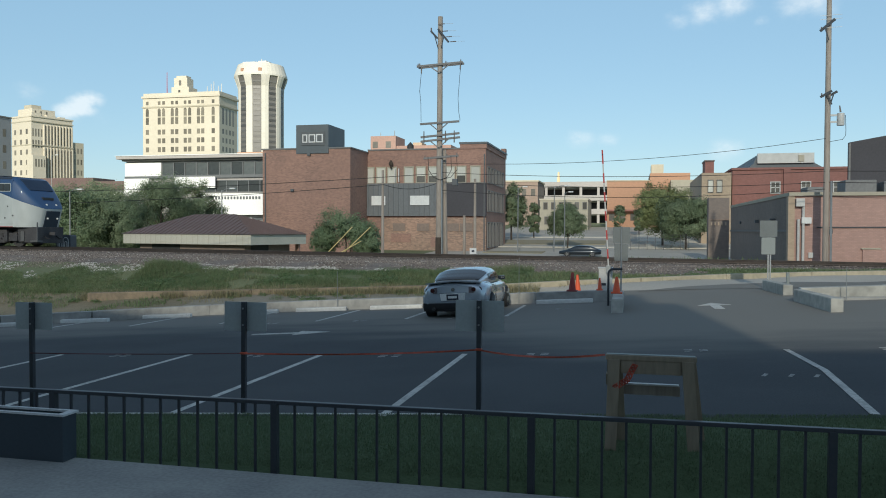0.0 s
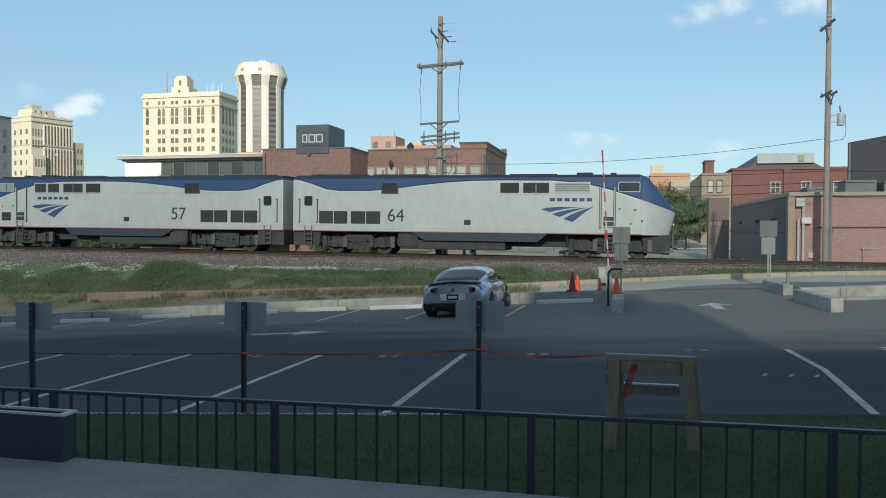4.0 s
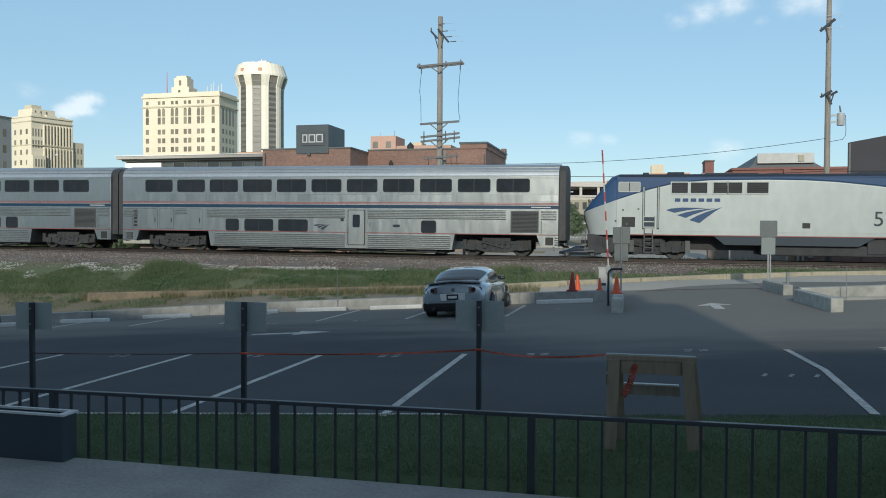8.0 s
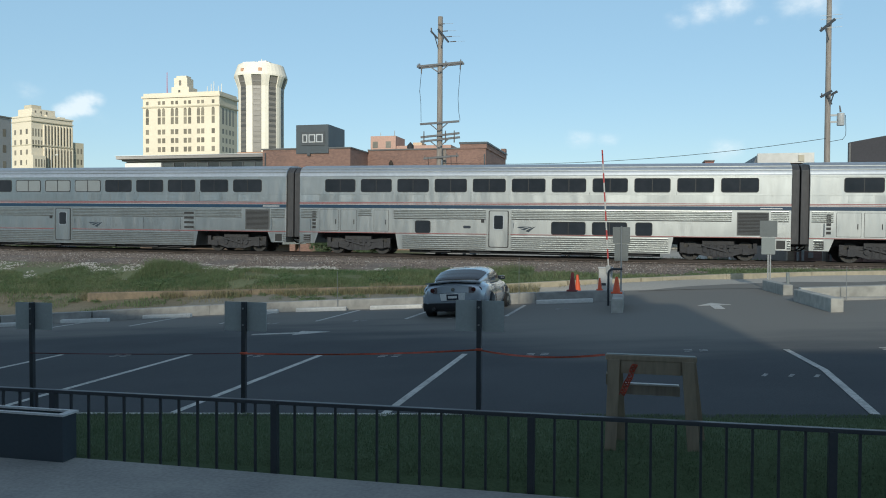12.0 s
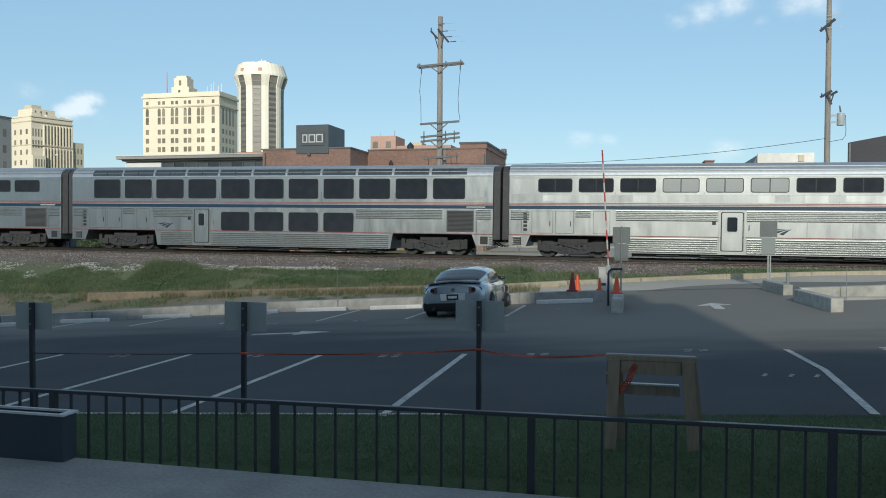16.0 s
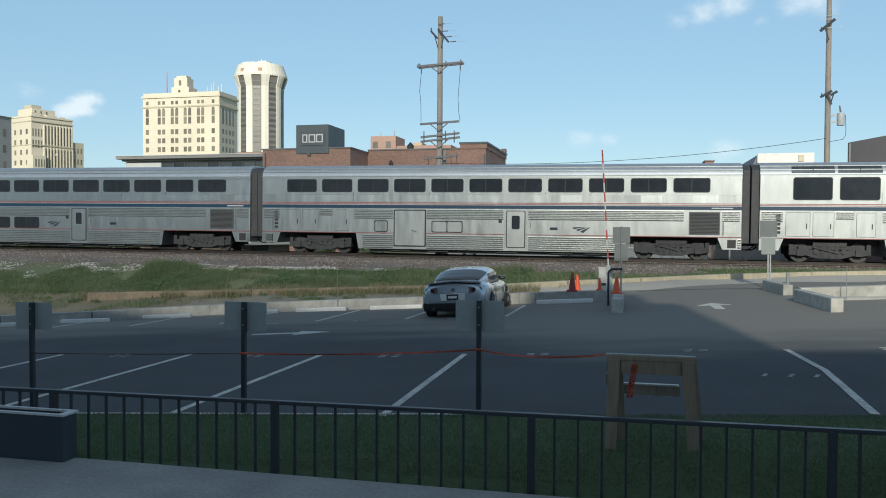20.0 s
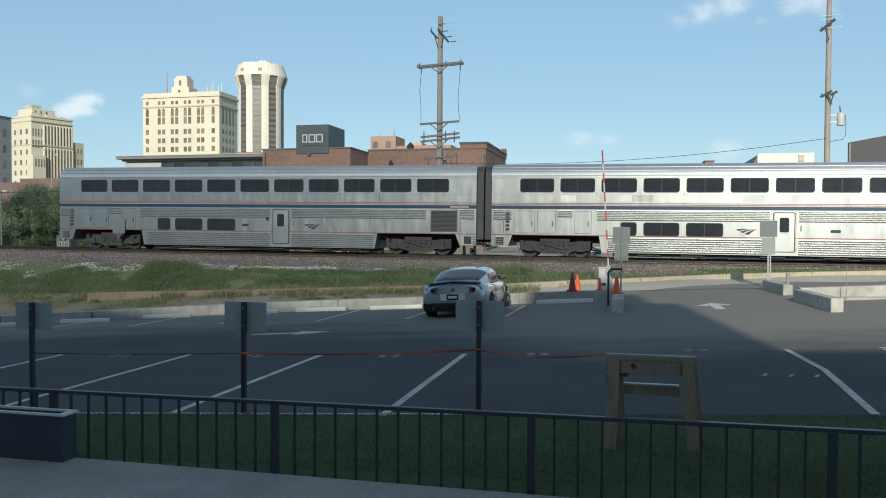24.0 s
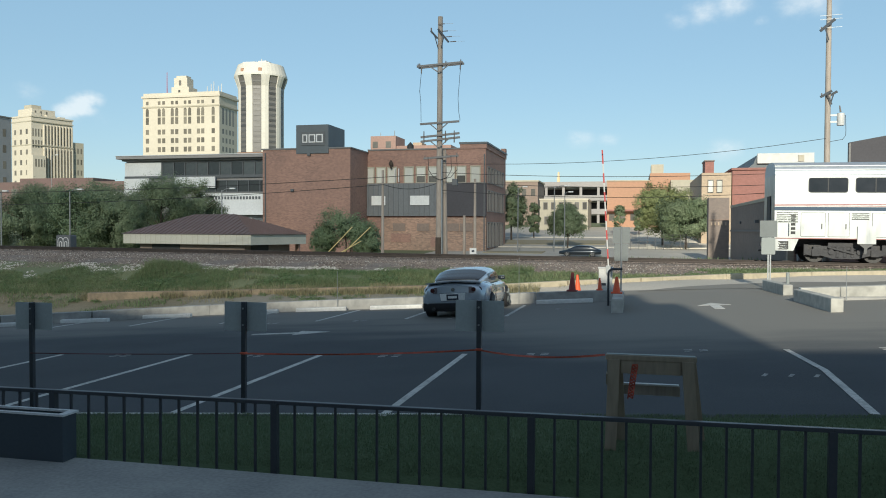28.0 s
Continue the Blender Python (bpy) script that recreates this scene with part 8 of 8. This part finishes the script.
tree(-16.7, 112, 8.2, 4.4, LEAF_A, "dense dark green street tree beside the brick block", 60, 0.16, 4200, 0.4)
tree(-14.25, 118, 5.4, 1.9, LEAF_A, "narrow dark evergreen across the street", 61, 0.06, 2400, 0.42)
tree(-7.75, 98, 5.15, 4.5, LEAF_A, "small round street tree beside the parking area", 62, 0.26, 6400, 0.34)
tree(6.0, 97, 6.0, 6.8, LEAF_A, "broad dark green street tree with a short trunk", 63, 0.2, 11000, 0.36, boughs=28)
tree(3.6, 103, 7.6, 7.4, LEAF_C, "yellow-green street tree behind the darker one", 66, 0.2, 11000, 0.36, boughs=26)
tree(-2.0, 128, 5.0, 2.0, LEAF_A, "narrow dark evergreen across the street", 64, 0.08, 1200, 0.34)
tree(0.9, 126, 4.4, 2.0, LEAF_A, "narrow dark evergreen across the street", 65, 0.08, 1200, 0.34)


# ---- utility poles, wires, lamps ----
def utility_pole(x, y, top, base, label, lean=0.0, r=0.17):
    p = thing("utility_pole", pose(x, y, base, 0, lean, 0), label, "utility pole", "utility poles behind the track")
    part("shaft", Shape().rod((0, 0, -0.3), (0, 0, top - base), r, r * 0.72, 14), POLE_WOOD, p, smooth=True)
    return p


def crossarm(p, z, x0, x1, y=-0.2, tilt=0.0, brace=True, pins=(), material=ARM_WOOD, thick=0.12):
    arm = part("crossarm", Shape().bar((x0, y, z - tilt), (x1, y, z + tilt), 0.1, thick), material, p, bevel=0.01)
    at = lambda x: z + tilt * (2 * (x - x0) / (x1 - x0) - 1)
    if brace:
        for k in (x0 * 0.45, x1 * 0.45):
            part("brace", Shape().bar((k, y - 0.06, at(k) - 0.05), (0, y - 0.06, z - 0.5), 0.03, 0.06), material, p)
    for k in pins:
        part("insulator", Shape().rod((k, y, at(k) - 0.02), (k, y, at(k) + 0.17), 0.045, 0.03, 8), PORCELAIN, arm)


main_base = ground_z(-11.2, 46.5)
main = utility_pole(-11.3, 46.5, 15.0, main_base, "tall weathered timber utility pole with several crossarms", 0.15, 0.2)
up = lambda z: z - main_base
for y in (-0.2, 0.2):
    crossarm(main, up(12.14), -1.38, 1.42, y=y, tilt=0.075, brace=y < 0, pins=(-1.3, -1.2, 0.4, 1.3) if y < 0 else (), thick=0.12)
crossarm(main, up(8.69), -1.16, 1.23, tilt=0.06)
crossarm(main, up(7.95), -1.12, 1.25, tilt=0.1, brace=False)
crossarm(main, up(7.7), -1.12, 1.28, tilt=0.11)
for x in (-0.9, 0.42, 0.95):
    part("clamp", Shape().rod((x, -0.27, up(7.5)), (x, -0.27, up(8.2)), 0.04, 0.03, 8), PORCELAIN, main)
for a, b, c in (((-0.52, 14.12), (-0.12, 13.68), (-0.08, 13.1)), ((-0.08, 14.22), (0.56, 13.42), (0.12, 13.12))):
    part("dead_end_arm", Shape().bar((a[0], -0.22, up(a[1])), (b[0], -0.22, up(b[1])), 0.1, 0.11), ARM_DARK, main, bevel=0.01)
    part("brace", Shape().bar((a[0] * 0.45 + b[0] * 0.55, -0.24, up(a[1] * 0.45 + b[1] * 0.55)), (c[0], -0.22, up(c[1])), 0.03, 0.05), ARM_DARK, main)
part("pin_insulator", Shape().rod((-0.5, -0.22, up(14.15)), (-0.5, -0.22, up(14.32)), 0.05, 0.04, 8), PORCELAIN, main)
for x, z in ((0.14, 14.5), (0.34, 14.07), (0.58, 13.73), (0.84, 13.43)):
    part("string_insulator", Shape().rod((x - 0.2, -0.25, up(z)), (x + 0.18, -0.28, up(z)), 0.022, 0.03, 6), PORCELAIN, main)
    part("line_wire", Shape().tube([(x + 0.15, -0.28, up(z)), (x + 0.7, -0.3, up(z - 0.01))], 0.008, 4), GALV, main)
for x, dz, pts in ((-1.08, 11.75, ((-1.12, 11.5), (-1.2, 10.6), (-1.12, 9.9), (-1.1, 8.75))), (1.29, 11.9, ((1.26, 11.6), (1.15, 10.1), (1.2, 9.3), (1.28, 8.8)))):
    part("hanging_insulator", Shape().rod((x, -0.2, up(dz + 0.35)), (x - 0.02, -0.2, up(dz - 0.1)), 0.05, 0.035, 8), PORCELAIN, main)
    part("jumper_wire", Shape().tube([(x, -0.2, up(dz))] + [(px_, -0.2, up(z)) for px_, z in pts], 0.014, 5), WIRE, main)
part("conduit", Shape().rod((0.2, -0.1, 0), (0.16, -0.1, 6.5 - main_base), 0.05, 0.05, 8), GALV, main)
crossarm(main, up(6.65), -0.94, 1.2, tilt=0.07, brace=False, pins=(-0.85, 0.5, 1.1))
for x in (-0.65, 0.75, 1.1):
    part("looped_lead", Shape().tube([(x, -0.25, 6.7 - main_base), (x + 0.05, -0.3, 5.9 - main_base), (x * 0.6 + 0.1, -0.3, 5.45 - main_base), (0.1, -0.2, 5.3 - main_base)], 0.018, 5), WIRE, main)
part("fuse_box", Shape().box(0.85, 1.15, -0.35, -0.1, 4.95 - main_base, 5.35 - main_base), GREY_PANEL, main, bevel=0.02)
part("butt_band", Shape().rod((0, 0, -0.2), (0, 0, 1.15), 0.225, 0.212, 14), BARK, main, "dark creosoted butt", smooth=True)
stub = utility_pole(-11.02, 46.92, 7.15, ground_z(-11.02, 46.92), "grey timber stub pole standing against the tall one", -0.6, 0.16)
for x, top, lab in ((-15.05, 6.0, "slim brown-grey timber pole with guy wires"), (-9.25, 5.4, "slim grey timber pole near the brick wall"), (-9.9, 3.2, "short grey timber post")):
    q = utility_pole(x, 47.2, top, ground_z(x, 47.2), lab, 0.0, 0.1)

rb = ground_z(10.05, 46.4)
right_pole = utility_pole(10.05, 46.4, 15.6, rb, "tall grey timber utility pole with a transformer can", 0.0)
crossarm(right_pole, 9.62 - rb, -0.42, 0.14, y=-0.25, tilt=0.16, brace=False, pins=(-0.36,), material=ARM_DARK, thick=0.13)
crossarm(right_pole, 9.7 - rb, 0.12, 0.5, y=0.2, tilt=0.11, brace=False, material=ARM_DARK, thick=0.13)
for x, y in ((0.32, 0.2), (-0.1, -0.28)):
    part("brace", Shape().bar((x, y, 9.65 - rb), (0.14, y, 9.05 - rb), 0.03, 0.06), ARM_DARK, right_pole)
crossarm(right_pole, 13.25 - rb, -0.48, 0.24, y=-0.25, tilt=0.3, brace=False, pins=(-0.42,), material=ARM_DARK, thick=0.15)
part("brace", Shape().bar((-0.24, -0.28, 13.1 - rb), (-0.06, -0.28, 12.45 - rb), 0.03, 0.06), ARM_DARK, right_pole)
for z in (13.75, 13.55, 13.1):
    part("line_wire", Shape().tube([(-0.5, -0.25, z - rb), (0.6, -0.25, z + 0.04 - rb)], 0.012, 4), GALV, right_pole)
can = part("transformer", Shape().rod((0.62, -0.1, 7.95 - rb), (0.62, -0.1, 8.6 - rb), 0.19, 0.19, 18), WHITE_PAINT, right_pole, "pale grey transformer can", bevel=0.03, smooth=True)
part("bushing", Shape().rod((0.6, -0.15, 8.65 - rb), (0.55, -0.15, 9.0 - rb), 0.05, 0.03, 8), PORCELAIN, can)
part("hanger", Shape().box(0.1, 0.45, -0.14, -0.06, 8.1 - rb, 8.2 - rb), GALV, right_pole)
part("hanger", Shape().box(0.1, 0.45, -0.14, -0.06, 8.45 - rb, 8.55 - rb), GALV, right_pole)
part("drop_wire", Shape().tube([(0.84, -0.15, 8.5 - rb), (0.86, -0.2, 7.7 - rb), (0.85, -0.2, 7.4 - rb), (0.7, -0.2, 7.2 - rb), (0.4, -0.2, 7.15 - rb), (0.1, -0.2, 7.1 - rb)], 0.014, 5), WIRE, right_pole)
part("riser_pipe", Shape().rod((0.22, -0.15, 0), (0.2, -0.15, 5.0 - rb), 0.06, 0.06, 8), GALV, right_pole)


def wire(a, b, sag, r=0.022, label="black overhead cable between the poles"):
    pts = []
    for i in range(15):
        k = i / 14
        pts.append((a[0] + (b[0] - a[0]) * k, a[1] + (b[1] - a[1]) * k, a[2] + (b[2] - a[2]) * k - sag * 4 * k * (1 - k)))
    single("overhead_cable", Shape().tube(pts, r, 5), WIRE, pose(0, 0, 0), label, "cable", "overhead cables")


for z, zr, sag in ((5.75, 5.55, 0.28), (5.2, 4.95, 0.3), (4.7, 4.6, 0.45)):
    wire((-11.2, 46.4, z), (10.1, 46.3, zr), sag, 0.016)
wire((10.1, 46.3, 5.55), (34, 46, 6.2), 0.3, 0.019)
wire((10.1, 46.3, 4.95), (34, 46, 5.4), 0.3, 0.019)
wire((-11.2, 46.4, 6.3), (10.1, 46.3, 7.3), 0.5, 0.014)
wire((-11.2, 46.4, 5.7), (-60, 47, 5.0), 0.5, 0.019)
wire((-11.2, 46.4, 5.2), (-14.95, 47.1, 5.1), 0.35, 0.019)
wire((-14.95, 47.1, 5.1), (-60, 47, 4.0), 0.5, 0.019)


def guy(x0, z0, x1, z1, y):
    g = thing("guy_wire", pose(0, 0, 0), "faded yellow guy-wire guard slanting to the ground", "guy wire", "guy wires by the brick wall")
    part("guard", Shape().rod((x0, y, z0), (x1, y, z1), 0.033, 0.028, 6), YELLOW_GUARD, g)


guy(-19.6, 0.4, -17.5, 2.5, 48.5)
guy(-19.1, 0.4, -16.9, 1.6, 48.5)
guy(-18.6, 0.4, -16.3, 2.5, 48.6)


def street_lamp(x, y, top, reach):
    p = thing("street_lamp", pose(x, y, ground_z(x, y)), "slim grey street lamp with a bent arm", "street lamp", "street lamps")
    h = top - ground_z(x, y)
    part("pole", Shape().rod((0, 0, -0.2), (0, 0, h), 0.07, 0.045, 8), LAMP_POST, p)
    part("arm", Shape().tube([(0, 0, h - 0.1), (reach * 0.5, 0, h + 0.12), (reach, 0, h + 0.15)], 0.032, 6), LAMP_POST, p)
    part("lamp_head", Shape().box(reach - 0.1, reach + 0.45, -0.12, 0.12, h + 0.08, h + 0.2), PALE_PANEL, p, bevel=0.03)


street_lamp(-49.9, 63, 5.75, 0.9)
street_lamp(-36.6, 66.5, 5.9, 0.9)
street_lamp(-12.4, 88, 7.0, 0.6)
street_lamp(-8.6, 90, 7.2, 1.2)
street_lamp(-7.6, 92, 6.6, 0.5)
street_lamp(-56.4, 62, 5.6, 0.3)
street_lamp(-98.7, 120, 15.0, 0.9)


def wire_fence():
    f = thing("wire_fence", pose(0, 0, 0), "dark wire fence along the parking area", "fence")
    for k in range(11):
        x = -3 + k * 0.92
        part("post", Shape().rod((x, 95, ground_z(x, 95) - 0.1), (x, 95, 1.9), 0.03, n=6), LADDER_STEEL, f)
    for z in (0.7, 1.1, 1.5, 1.88):
        part("fence_rail", Shape().rod((-3, 95, z), (6.2, 95, z), 0.014, n=5), LADDER_STEEL, f)


wire_fence()


def small_boxes():
    b = thing("relay_box", pose(-37.2, 46.6, ground_z(-37.2, 46.6)), "small dark trackside box with a pale looped mark", "relay box")
    part("cabinet", Shape().prism(rounded(-0.55, 0.55, -0.1, 0.95, 0.1), -0.3, 0.3), GREY_PANEL, b)
    for x, r, top in ((-0.2, 0.2, 0.58), (0.2, 0.2, 0.58), (-0.2, 0.09, 0.42), (0.2, 0.09, 0.42)):
        arch = [(x - r, -0.32, 0.05)] + [(x - r * math.cos(a), -0.32, top + r * math.sin(a)) for a in (0.0, 0.6, 1.2, 1.57, 1.94, 2.54, 3.14)] + [(x + r, -0.32, 0.05)]
        part("pale_loop", Shape().tube(arch, 0.025, 5), SIGN_WHITE, b)
    s = thing("track_sign", pose(-9.15, 46.2, ground_z(-9.15, 46.2)), "small white square sign near the track", "sign")
    part("stake", Shape().box(-0.03, 0.03, -0.03, 0.03, -0.1, 0.5), GALV, s)
    part("plate", Shape().box(-0.2, 0.2, -0.045, -0.03, 0.2, 0.55), SIGN_WHITE, s)
    part("plate_bar", Shape().box(-0.08, 0.08, -0.052, -0.045, 0.32, 0.43), INK, s)


small_boxes()


# ---- what moves ----
def motions():
    sway = random.Random(3)
    for ob, place, reach in ((tail, pose(0.03, 7.6, 1.06), 22), (tail_b, pose(-0.03, 0.0, -0.168), 34)):
        rows = []
        for k in range(57):
            t = k * 0.5
            gust = 0.5 + 0.5 * math.sin(t * 0.55 + 1.0)
            rows.append((t, place @ pose(0, 0, 0, gust * sway.uniform(-8, 30), reach * (0.25 + gust * 0.9) * math.sin(t * 2.3 + reach) * 0.6 + gust * 18, gust * sway.uniform(-25, 25))))
        walk(ob, rows)
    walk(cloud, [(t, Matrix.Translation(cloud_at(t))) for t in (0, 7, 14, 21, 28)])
    for ob, centre in TRAIN:
        rows = []
        for t, d in TRAVEL:
            x = TRACK_X + centre + d
            rows.append((t, pose(x, TRACK_Y, rail_z(x), 0, math.degrees(math.atan(0.008)))))
        walk(ob, rows)
    # wheels roll without slipping
    steps = [28.0 * i / 448 for i in range(449)]
    gone = []
    for t in steps:
        k = min(int(t / 2), len(TRAVEL) - 2)
        (ta, da), (tb, db) = TRAVEL[k], TRAVEL[k + 1]
        gone.append(da + (db - da) * (t - ta) / (tb - ta))
    for ob, x, r in WHEELSETS:
        walk(ob, [(t, pose(x, 0, r, 0, math.degrees(d / r), 0)) for t, d in zip(steps, gone)])


motions()
